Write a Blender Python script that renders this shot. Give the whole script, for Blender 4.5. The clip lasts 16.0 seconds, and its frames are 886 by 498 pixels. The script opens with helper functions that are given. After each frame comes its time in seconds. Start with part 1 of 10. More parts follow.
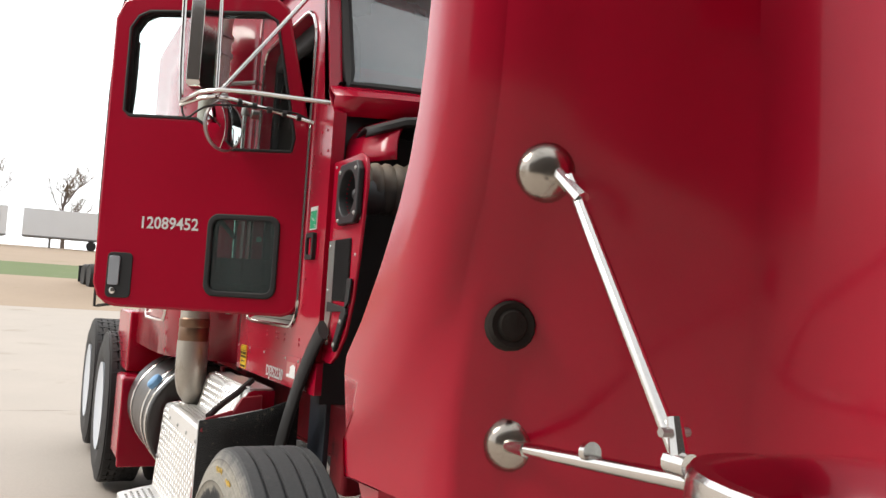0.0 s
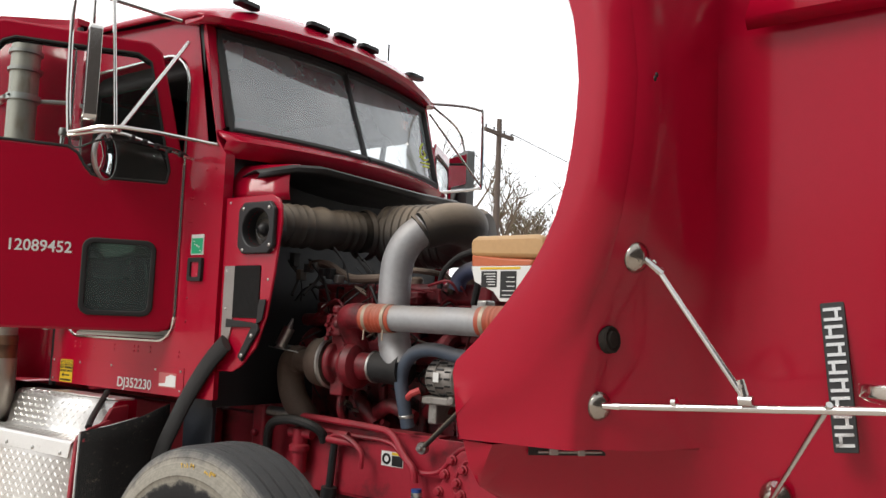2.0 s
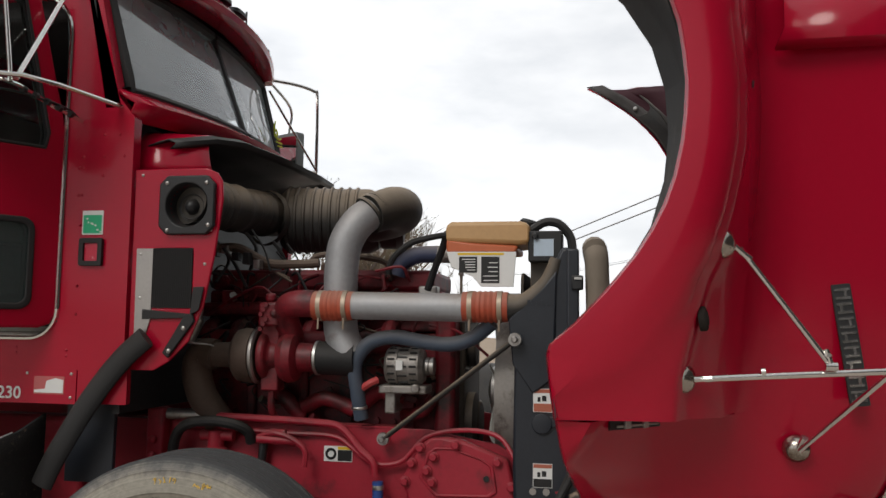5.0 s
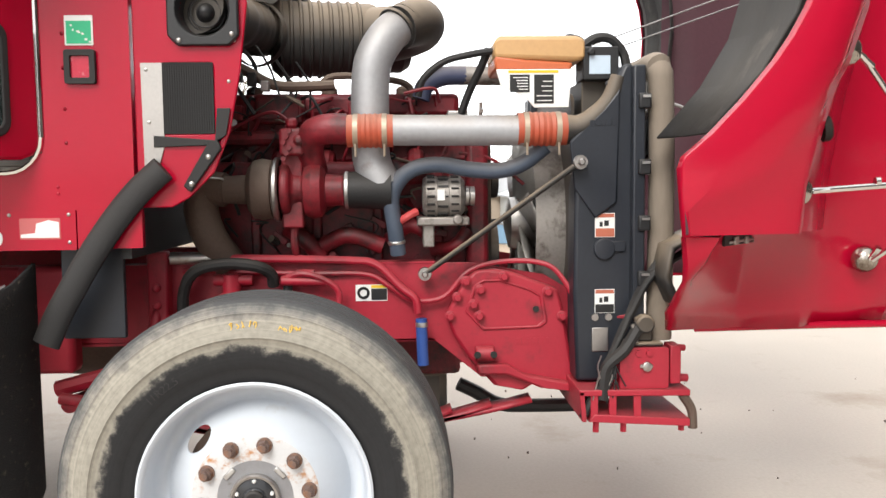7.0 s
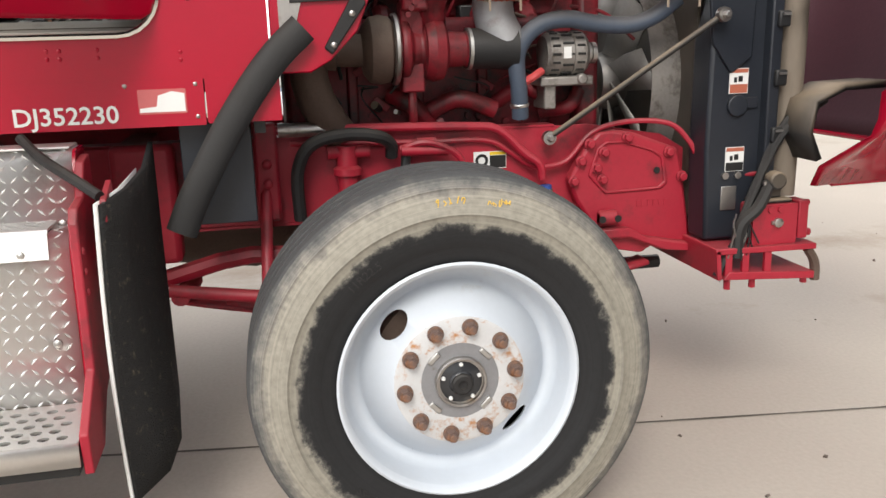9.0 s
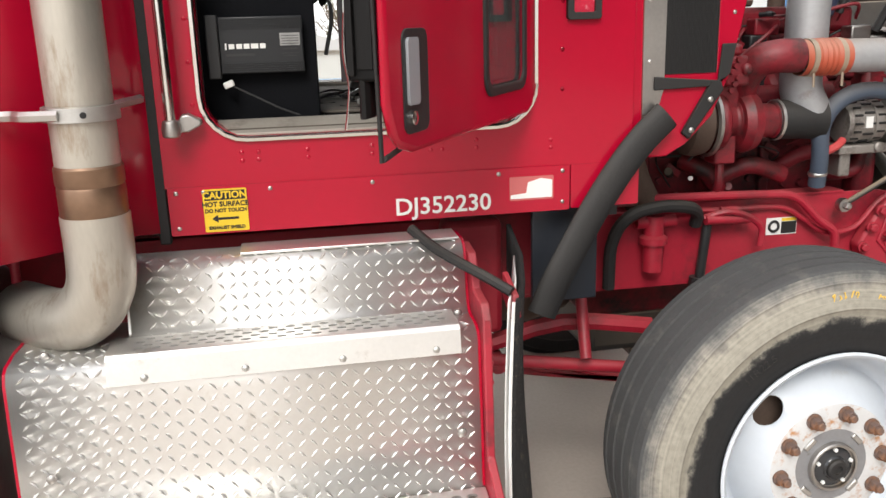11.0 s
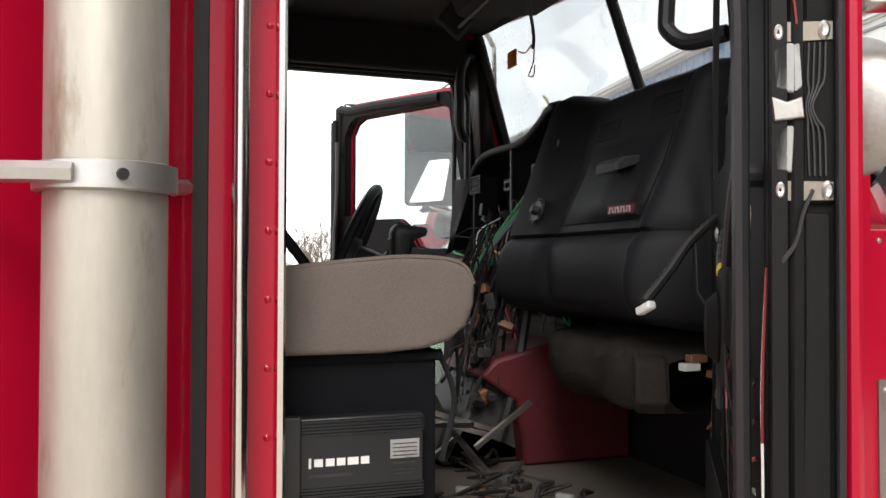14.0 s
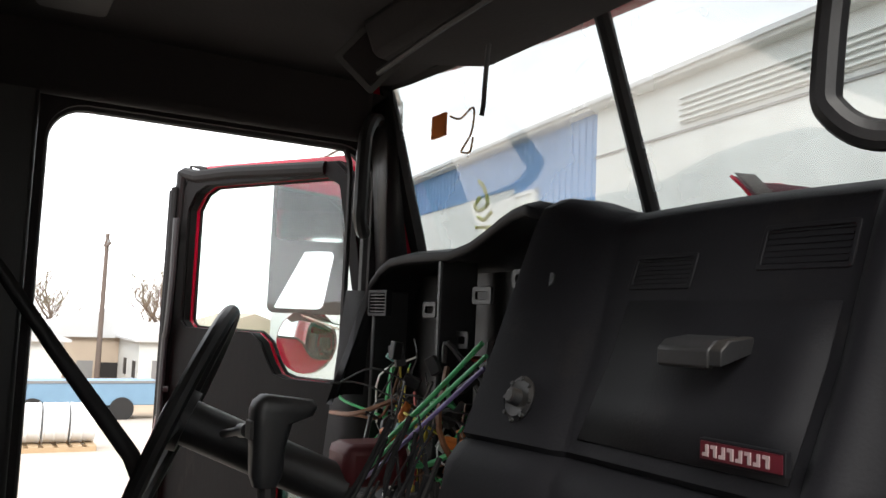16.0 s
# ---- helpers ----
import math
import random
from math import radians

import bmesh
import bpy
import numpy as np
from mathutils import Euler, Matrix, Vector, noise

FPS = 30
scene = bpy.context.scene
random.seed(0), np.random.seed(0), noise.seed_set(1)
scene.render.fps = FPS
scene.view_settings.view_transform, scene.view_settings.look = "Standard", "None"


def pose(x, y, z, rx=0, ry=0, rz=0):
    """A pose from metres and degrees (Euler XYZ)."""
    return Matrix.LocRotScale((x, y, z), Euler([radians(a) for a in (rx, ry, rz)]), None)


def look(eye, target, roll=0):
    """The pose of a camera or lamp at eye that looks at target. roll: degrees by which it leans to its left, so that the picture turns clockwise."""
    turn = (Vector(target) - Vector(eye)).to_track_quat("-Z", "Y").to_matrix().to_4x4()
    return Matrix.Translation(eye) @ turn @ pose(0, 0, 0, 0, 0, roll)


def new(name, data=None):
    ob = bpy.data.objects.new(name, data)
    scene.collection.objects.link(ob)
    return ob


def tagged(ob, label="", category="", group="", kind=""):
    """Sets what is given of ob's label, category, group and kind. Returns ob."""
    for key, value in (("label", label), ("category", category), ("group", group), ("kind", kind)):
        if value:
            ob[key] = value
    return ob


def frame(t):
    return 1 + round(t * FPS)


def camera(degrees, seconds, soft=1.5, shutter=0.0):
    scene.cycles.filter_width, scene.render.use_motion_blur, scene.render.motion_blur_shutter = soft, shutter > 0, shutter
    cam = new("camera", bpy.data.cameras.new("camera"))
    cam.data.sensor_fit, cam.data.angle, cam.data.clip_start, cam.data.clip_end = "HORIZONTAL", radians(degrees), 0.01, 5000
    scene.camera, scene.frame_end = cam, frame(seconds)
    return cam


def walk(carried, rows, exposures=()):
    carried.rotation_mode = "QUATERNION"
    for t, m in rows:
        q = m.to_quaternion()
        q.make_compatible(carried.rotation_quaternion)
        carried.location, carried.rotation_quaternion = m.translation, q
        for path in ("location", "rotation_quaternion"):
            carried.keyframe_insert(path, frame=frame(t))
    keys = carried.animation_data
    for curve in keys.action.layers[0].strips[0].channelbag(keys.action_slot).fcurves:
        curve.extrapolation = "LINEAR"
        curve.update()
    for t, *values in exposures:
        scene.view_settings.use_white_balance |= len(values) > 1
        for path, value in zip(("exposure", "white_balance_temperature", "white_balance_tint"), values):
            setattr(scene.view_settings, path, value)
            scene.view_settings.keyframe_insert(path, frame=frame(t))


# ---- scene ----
cam = camera(55.4, 16.0)
PATH = [
    (0, (-1.739, -2.498, 1.471), (-0.861, -0.707, 1.611), 3.5),
    (0.5, (-2.121, -2.537, 1.465), (-1.012, -0.879, 1.618), 3.4),
    (1, (-2.455, -2.423, 1.462), (-1.121, -0.943, 1.631), 3.1),
    (1.5, (-2.847, -2.419, 1.457), (-1.336, -1.121, 1.64), 2.6),
    (2, (-3.082, -2.399, 1.467), (-1.469, -1.232, 1.652), 2.2),
    (2.5, (-3.167, -2.26, 1.44), (-1.454, -1.245, 1.62), 1.9),
    (3, (-3.253, -2.082, 1.419), (-1.44, -1.255, 1.593), 1.5),
    (3.5, (-3.444, -1.916, 1.423), (-1.576, -1.223, 1.596), 1.3),
    (3.7, (-3.491, -1.841, 1.43), (-1.608, -1.188, 1.599), 1.2),
    (5.8, (-3.533, -0.911, 1.401), (-1.544, -0.728, 1.504), 0.3),
    (6, (-3.493, -0.846, 1.393), (-1.5, -0.698, 1.446), 0.2),
    (6.5, (-3.379, -0.623, 1.367), (-1.381, -0.572, 1.301), -0.2),
    (7, (-3.354, -0.414, 1.319), (-1.361, -0.493, 1.164), -0.6),
    (7.5, (-3.362, -0.22, 1.297), (-1.398, -0.425, 0.984), -1.0),
    (8, (-3.248, -0.047, 1.286), (-1.319, -0.334, 0.842), -1.5),
    (8.5, (-3.115, 0.17, 1.321), (-1.204, -0.179, 0.842), -1.6),
    (9, (-3.101, 0.43, 1.338), (-1.201, 0.041, 0.851), -1.6),
    (9.5, (-3.078, 0.703, 1.362), (-1.183, 0.297, 0.869), -1.6),
    (9.7, (-3.038, 0.8, 1.369), (-1.142, 0.396, 0.878), -1.8),
    (11.8, (-2.762, 1.549, 1.802), (-0.849, 1.246, 1.302), -1.3),
    (12, (-2.697, 1.601, 1.831), (-0.767, 1.269, 1.426), -1.1),
    (12.5, (-2.584, 1.730, 1.873), (-0.632, 1.336, 1.694), -0.6),
    (13, (-2.474, 1.806, 1.889), (-0.525, 1.358, 1.86), -0.3),
    (13.5, (-2.281, 1.754, 1.871), (-0.359, 1.201, 1.893), 0.0),
    (14, (-2.032, 1.683, 1.902), (-0.14, 1.034, 1.938), 0.2),
    (14.5, (-1.776, 1.690, 1.913), (0.090, 0.973, 1.955), 0.3),
    (15, (-1.533, 1.630, 1.952), (0.296, 0.823, 2.009), 1.4),
    (15.3, (-1.428, 1.593, 1.991), (0.362, 0.706, 2.067), 2.1),
    (15.5, (-1.338, 1.537, 2.034), (0.436, 0.617, 2.122), 2.4),
    (15.7, (-1.263, 1.502, 2.062), (0.499, 0.564, 2.187), 2.4),
    (16, (-1.157, 1.478, 2.130), (0.586, 0.513, 2.305), 2.5),
]
LIGHT = [(0.0, -0.08), (1.0, 0.04), (1.5, -0.08), (2.0, -0.36), (2.5, -0.58), (3.5, -0.9), (3.7, -0.92), (5.8, -1.1), (6.0, -1.08), (6.2, -0.92), (6.5, -0.28), (7.0, 0.36), (8.0, 0.1), (9.5, 0.12), (12.0, 0.26), (13.5, 0.26), (14.5, 0.34), (16.0, 0.65)]
walk(cam, [(t, look(eye, target, roll)) for t, eye, target, roll in PATH], LIGHT)

# world: bright overcast
world = bpy.data.worlds.new("overcast")
scene.world = world
world.use_nodes = True
wn, wl = world.node_tree.nodes, world.node_tree.links
wn.clear()
w_out = wn.new("ShaderNodeOutputWorld")
w_bg = wn.new("ShaderNodeBackground")
w_sky = wn.new("ShaderNodeTexSky")
w_sky.sky_type = "NISHITA"
w_sky.sun_disc = False
w_sky.sun_elevation = radians(41)
w_sky.sun_rotation = radians(289)
w_sky.air_density, w_sky.dust_density = 1.0, 2.0
w_co = wn.new("ShaderNodeTexCoord")
w_map = wn.new("ShaderNodeMapping")
w_map.inputs["Scale"].default_value = (2.2, 2.2, 6.5)
w_noise = wn.new("ShaderNodeTexNoise")
w_noise.inputs["Scale"].default_value = 1.5
w_noise.inputs["Detail"].default_value = 7
w_noise.inputs["Roughness"].default_value = 0.56
w_ramp = wn.new("ShaderNodeValToRGB")
w_ramp.color_ramp.elements[0].position, w_ramp.color_ramp.elements[0].color = 0.34, (11.4, 11.7, 12.1, 1)
w_ramp.color_ramp.elements[1].position, w_ramp.color_ramp.elements[1].color = 0.64, (15.8, 15.8, 15.9, 1)
w_mix = wn.new("ShaderNodeMixRGB")
w_mix.inputs[0].default_value = 0.88
wl.new(w_co.outputs["Generated"], w_map.inputs["Vector"])
wl.new(w_map.outputs[0], w_noise.inputs["Vector"])
wl.new(w_noise.outputs[0], w_ramp.inputs[0])
wl.new(w_sky.outputs[0], w_mix.inputs[1])
wl.new(w_ramp.outputs[0], w_mix.inputs[2])
w_dot = wn.new("ShaderNodeVectorMath")
w_dot.operation = "DOT_PRODUCT"
w_dot.inputs[1].default_value = (0.6, 0.8, 0.0)
w_rng = wn.new("ShaderNodeMapRange")
w_rng.inputs["From Min"].default_value, w_rng.inputs["From Max"].default_value = -1.0, 1.0
w_rng.inputs["To Min"].default_value, w_rng.inputs["To Max"].default_value = 0.48, 1.52
w_gain = wn.new("ShaderNodeVectorMath")
w_gain.operation = "SCALE"
wl.new(w_co.outputs["Generated"], w_dot.inputs[0])
wl.new(w_dot.outputs["Value"], w_rng.inputs["Value"])
wl.new(w_mix.outputs[0], w_gain.inputs[0])
wl.new(w_rng.outputs[0], w_gain.inputs["Scale"])
wl.new(w_gain.outputs[0], w_bg.inputs["Color"])
w_bg.inputs["Strength"].default_value = 0.12
wl.new(w_bg.outputs[0], w_out.inputs["Surface"])

sun = new("sun", bpy.data.lights.new("sun", "SUN"))
sun.data.energy, sun.data.angle, sun.data.color = 2.3, radians(24), (1.0, 0.96, 0.9)
sun.matrix_world = look((-7.6, 2.6, 7.0), (0, 0, 0))


# ---- materials ----
def shader(name):
    m = bpy.data.materials.new(name)
    m.use_nodes = True
    n, l = m.node_tree.nodes, m.node_tree.links
    return m, n, l, n["Principled BSDF"]


def mat(name, col, rough=0.5, metal=0.0, var=0.15, scale=6.0, fine=90.0, bump=0.03, coat=0.0, dust=0.0, dustcol=(0.33, 0.27, 0.2), stain=None, amount=0.5, stretch=(1, 1, 1), rvar=0.08, spec=0.5):
    """Paint, plastic or metal with broad and fine variation, settled dust on upward faces and stains of another colour."""
    m, n, l, p = shader(name)
    co = n.new("ShaderNodeTexCoord")
    mp = n.new("ShaderNodeMapping")
    mp.inputs["Scale"].default_value = stretch
    l.new(co.outputs["Object"], mp.inputs["Vector"])
    big = n.new("ShaderNodeTexNoise")
    big.inputs["Scale"].default_value, big.inputs["Detail"].default_value = scale, 5
    small = n.new("ShaderNodeTexNoise")
    small.inputs["Scale"].default_value, small.inputs["Detail"].default_value = fine, 4
    for t in (big, small):
        l.new(mp.outputs[0], t.inputs["Vector"])
    mix = n.new("ShaderNodeMixRGB")
    mix.inputs[1].default_value = (*[c * (1 - var) for c in col], 1)
    mix.inputs[2].default_value = (*[min(1, c * (1 + var)) for c in col], 1)
    add = n.new("ShaderNodeMath")
    add.operation = "MULTIPLY_ADD"
    add.inputs[1].default_value = 0.5
    half = n.new("ShaderNodeMath")
    half.operation = "MULTIPLY"
    half.inputs[1].default_value = 0.5
    l.new(small.outputs[0], half.inputs[0])
    l.new(big.outputs[0], add.inputs[0])
    l.new(half.outputs[0], add.inputs[2])
    l.new(add.outputs[0], mix.inputs[0])
    last = mix.outputs[0]
    if stain:
        sn = n.new("ShaderNodeTexNoise")
        sn.inputs["Scale"].default_value, sn.inputs["Detail"].default_value, sn.inputs["Roughness"].default_value = scale * 0.8, 8, 0.7
        sm = n.new("ShaderNodeMapping")
        sm.inputs["Location"].default_value = (3.1, 1.7, 5.3)
        sm.inputs["Scale"].default_value = stretch
        l.new(co.outputs["Object"], sm.inputs["Vector"])
        l.new(sm.outputs[0], sn.inputs["Vector"])
        sr = n.new("ShaderNodeValToRGB")
        sr.color_ramp.elements[0].position, sr.color_ramp.elements[1].position = 0.75 - amount * 0.4, 0.9 - amount * 0.35
        l.new(sn.outputs[0], sr.inputs[0])
        sx = n.new("ShaderNodeMixRGB")
        sx.inputs[2].default_value = (*stain, 1)
        l.new(sr.outputs[0], sx.inputs[0])
        l.new(last, sx.inputs[1])
        last = sx.outputs[0]
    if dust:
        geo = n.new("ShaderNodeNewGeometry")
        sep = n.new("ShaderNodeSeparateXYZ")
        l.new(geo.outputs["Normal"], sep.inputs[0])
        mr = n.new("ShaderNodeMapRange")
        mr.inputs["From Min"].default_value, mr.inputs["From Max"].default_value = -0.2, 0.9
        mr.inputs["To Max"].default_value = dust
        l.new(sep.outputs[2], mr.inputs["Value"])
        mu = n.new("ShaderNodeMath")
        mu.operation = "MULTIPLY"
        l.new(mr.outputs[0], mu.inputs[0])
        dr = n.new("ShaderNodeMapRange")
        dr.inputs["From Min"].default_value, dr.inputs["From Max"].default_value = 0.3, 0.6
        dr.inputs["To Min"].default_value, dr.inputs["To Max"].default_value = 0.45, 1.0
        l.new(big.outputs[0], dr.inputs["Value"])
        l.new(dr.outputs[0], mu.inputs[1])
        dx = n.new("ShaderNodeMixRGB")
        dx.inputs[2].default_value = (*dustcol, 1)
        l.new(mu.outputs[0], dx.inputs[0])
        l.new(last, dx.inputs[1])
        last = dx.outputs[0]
    l.new(last, p.inputs["Base Color"])
    rr_ = n.new("ShaderNodeMapRange")
    rr_.inputs["To Min"].default_value, rr_.inputs["To Max"].default_value = max(0.02, rough - rvar), min(1, rough + rvar)
    l.new(big.outputs[0], rr_.inputs["Value"])
    l.new(rr_.outputs[0], p.inputs["Roughness"])
    p.inputs["Metallic"].default_value = metal
    p.inputs["Specular IOR Level"].default_value = spec
    p.inputs["Coat Weight"].default_value = coat
    p.inputs["Coat Roughness"].default_value = 0.1
    if bump:
        b = n.new("ShaderNodeBump")
        b.inputs["Strength"].default_value, b.inputs["Distance"].default_value = bump, 0.01
        l.new(small.outputs[0], b.inputs["Height"])
        l.new(b.outputs[0], p.inputs["Normal"])
    return m


def glass(name, tint=(0.9, 0.94, 0.93), alpha=0.0, rough=0.02, dust=0.0):
    """Thin pane: mostly clear, with a mirror sheen that grows at a glancing angle."""
    m, n, l, p = shader(name)
    out = [q for q in n if q.type == "OUTPUT_MATERIAL"][0]
    tr = n.new("ShaderNodeBsdfTransparent")
    tr.inputs[0].default_value = (*tint, 1)
    gl = n.new("ShaderNodeBsdfGlossy")
    gl.inputs["Roughness"].default_value = rough
    lw = n.new("ShaderNodeLayerWeight")
    lw.inputs["Blend"].default_value = 0.5
    pw = n.new("ShaderNodeMath")
    pw.operation = "POWER"
    pw.inputs[1].default_value = 4.0
    l.new(lw.outputs["Facing"], pw.inputs[0])
    fr = n.new("ShaderNodeMath")
    fr.operation = "MULTIPLY_ADD"
    fr.inputs[1].default_value, fr.inputs[2].default_value = 0.7, 0.045 + alpha
    l.new(pw.outputs[0], fr.inputs[0])
    mx = n.new("ShaderNodeMixShader")
    l.new(fr.outputs[0], mx.inputs[0])
    l.new(tr.outputs[0], mx.inputs[1])
    l.new(gl.outputs[0], mx.inputs[2])
    last = mx
    # dust film; its blue-grey also stands in for reflected sky on the windscreen
    if dust:
        df = n.new("ShaderNodeBsdfDiffuse")
        df.inputs[0].default_value = (0.52, 0.58, 0.6, 1)
        nz = n.new("ShaderNodeTexNoise")
        nz.inputs["Scale"].default_value, nz.inputs["Detail"].default_value = 3.0, 5
        co = n.new("ShaderNodeTexCoord")
        l.new(co.outputs["Object"], nz.inputs["Vector"])
        mr = n.new("ShaderNodeMapRange")
        mr.inputs["From Min"].default_value, mr.inputs["From Max"].default_value = 0.3, 0.7
        mr.inputs["To Min"].default_value, mr.inputs["To Max"].default_value = dust * 0.7, dust * 1.3
        l.new(nz.outputs[0], mr.inputs["Value"])
        last = n.new("ShaderNodeMixShader")
        l.new(mr.outputs[0], last.inputs[0])
        l.new(mx.outputs[0], last.inputs[1])
        l.new(df.outputs[0], last.inputs[2])
    l.new(last.outputs[0], out.inputs["Surface"])
    return m


RED = mat("red_paint", (0.39, 0.003, 0.024), 0.22, 0, 0.08, 2.2, 40, 0.003, coat=0.3, stain=(0.33, 0.007, 0.022), amount=0.3, spec=0.26)
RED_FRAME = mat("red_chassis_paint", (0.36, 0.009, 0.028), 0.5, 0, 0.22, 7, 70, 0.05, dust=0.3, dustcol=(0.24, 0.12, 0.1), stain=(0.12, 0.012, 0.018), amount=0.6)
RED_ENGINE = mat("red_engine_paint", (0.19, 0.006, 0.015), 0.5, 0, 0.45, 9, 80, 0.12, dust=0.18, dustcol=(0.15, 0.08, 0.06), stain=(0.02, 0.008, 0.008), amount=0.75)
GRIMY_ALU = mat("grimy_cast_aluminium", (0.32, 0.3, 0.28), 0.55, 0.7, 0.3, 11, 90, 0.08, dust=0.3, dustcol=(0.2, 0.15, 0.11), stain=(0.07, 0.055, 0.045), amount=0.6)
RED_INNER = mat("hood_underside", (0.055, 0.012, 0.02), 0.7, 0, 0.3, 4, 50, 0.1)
BLACK = mat("black_plastic", (0.01, 0.011, 0.013), 0.5, 0, 0.3, 7, 120, 0.06, dust=0.08)
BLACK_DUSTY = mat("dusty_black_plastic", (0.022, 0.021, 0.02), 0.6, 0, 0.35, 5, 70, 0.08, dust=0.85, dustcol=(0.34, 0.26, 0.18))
RUBBER = mat("black_rubber", (0.01, 0.01, 0.011), 0.65, 0, 0.3, 8, 100, 0.1, dust=0.09)
STEELBLUE = mat("black_blue_steel", (0.012, 0.016, 0.024), 0.42, 0, 0.35, 5, 60, 0.05, dust=0.08)
CHROME = mat("polished_steel", (0.72, 0.7, 0.67), 0.16, 1, 0.08, 14, 120, 0.01, stain=(0.3, 0.24, 0.18), amount=0.25)
TARNISHED = mat("tarnished_steel", (0.45, 0.41, 0.36), 0.2, 1, 0.2, 20, 120, 0.02, stain=(0.16, 0.12, 0.09), amount=0.55)
DULL_STEEL = mat("dull_steel", (0.42, 0.4, 0.38), 0.42, 1, 0.2, 12, 100, 0.05, stain=(0.2, 0.15, 0.1), amount=0.4)
ALU = mat("cast_aluminium", (0.55, 0.54, 0.52), 0.45, 1, 0.15, 9, 90, 0.05, stain=(0.28, 0.24, 0.2), amount=0.35)
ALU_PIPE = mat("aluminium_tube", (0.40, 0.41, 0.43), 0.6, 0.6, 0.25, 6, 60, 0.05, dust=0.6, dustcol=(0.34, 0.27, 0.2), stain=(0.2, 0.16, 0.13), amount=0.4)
STACK = mat("heat_stained_steel", (0.46, 0.425, 0.37), 0.42, 0.6, 0.18, 6, 40, 0.03, stain=(0.27, 0.2, 0.14), amount=0.5, stretch=(3, 3, 0.8))
COPPER = mat("blued_steel_band", (0.24, 0.15, 0.1), 0.35, 0.8, 0.25, 8, 60, 0.03)
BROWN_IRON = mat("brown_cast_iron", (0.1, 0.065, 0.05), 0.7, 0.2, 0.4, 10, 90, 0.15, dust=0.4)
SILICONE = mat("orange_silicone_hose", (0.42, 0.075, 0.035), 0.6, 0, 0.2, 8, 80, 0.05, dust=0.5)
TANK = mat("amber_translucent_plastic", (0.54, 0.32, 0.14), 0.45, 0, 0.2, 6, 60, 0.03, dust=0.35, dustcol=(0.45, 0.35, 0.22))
TANK_LOW = mat("red_coolant_behind_plastic", (0.52, 0.13, 0.05), 0.4, 0, 0.15, 8, 60, 0.02)
HOSE_BLUE = mat("blue_grey_rubber_hose", (0.055, 0.075, 0.11), 0.6, 0, 0.2, 7, 80, 0.05, dust=0.35)
BLUE = mat("blue_silicone", (0.03, 0.08, 0.3), 0.5, 0, 0.2, 7, 80, 0.05)
WHITE = mat("white_print", (0.75, 0.75, 0.73), 0.5, 0, 0.05, 9, 80, 0.01)
WHITE_PAINT = mat("white_wheel_paint", (0.57, 0.61, 0.66), 0.4, 0, 0.07, 5, 60, 0.02, stain=(0.45, 0.42, 0.38), amount=0.28)
YELLOW = mat("yellow_sticker", (0.75, 0.5, 0.02), 0.5, 0, 0.06, 9, 80, 0.01)
ORANGE = mat("faded_red_sticker", (0.42, 0.12, 0.07), 0.5, 0, 0.06, 9, 80, 0.01)
GREEN = mat("green_sticker", (0.02, 0.42, 0.2), 0.4, 0, 0.1, 9, 80, 0.01)
# flat black for print, and for solid pieces painted as shade in hollows
PRINT_SHADE = mat("black_print_and_shade", (0.01, 0.01, 0.01), 0.5, 0, 0.1, 9, 80, 0.01)
REFLECTOR = mat("red_lens", (0.5, 0.02, 0.05), 0.15, 0, 0.25, 25, 150, 0.1, stain=(0.8, 0.45, 0.5), amount=0.45)
CHALK = mat("yellow_crayon", (0.72, 0.48, 0.1), 0.8, 0, 0.15, 30, 150, 0.02)
DASH = mat("black_grained_vinyl", (0.011, 0.011, 0.013), 0.58, 0, 0.4, 5, 260, 0.06, spec=0.17, stain=(0.024, 0.022, 0.021), amount=0.4)
HEADLINER = mat("dark_headliner", (0.022, 0.019, 0.020), 0.9, 0, 0.25, 6, 120, 0.1)
RED_CAB = mat("red_cab_steel", (0.085, 0.007, 0.010), 0.6, 0, 0.2, 7, 60, 0.04, stain=(0.1, 0.03, 0.03), amount=0.4)
GREYTRIM = mat("grey_cab_trim", (0.034, 0.033, 0.033), 0.6, 0, 0.2, 6, 120, 0.06)
CARPET = mat("dusty_floor_mat", (0.045, 0.037, 0.03), 0.85, 0, 0.3, 7, 90, 0.15, dust=0.2)
LINER = mat("brown_insulation", (0.024, 0.02, 0.017), 0.9, 0, 0.45, 9, 60, 0.35, spec=0.2, stain=(0.06, 0.048, 0.038), amount=0.4)
MIRROR = mat("mirror_glass", (0.85, 0.87, 0.88), 0.04, 1, 0.02, 9, 80, 0.0, rvar=0.01)
GLASS = glass("clear_glass")
WGLASS = glass("windscreen_glass", (0.93, 0.98, 0.98), 0.24, 0.03, 0.33)
DGLASS = glass("green_tinted_glass", (0.45, 0.68, 0.62), 0.10, 0.02, 0.05)


PLATE = mat("diamond_plate", (0.80, 0.785, 0.76), 0.40, 0.9, 0.08, 5, 60, 0.04, stain=(0.56, 0.50, 0.43), amount=0.38, rvar=0.1)
SILL = mat("worn_sill_aluminium", (0.34, 0.31, 0.27), 0.5, 0.35, 0.2, 12, 110, 0.08, stain=(0.13, 0.11, 0.09), amount=0.45)
STEPALU = mat("worn_step_aluminium", (0.78, 0.76, 0.73), 0.42, 0.9, 0.1, 8, 90, 0.05, stain=(0.5, 0.45, 0.39), amount=0.4)


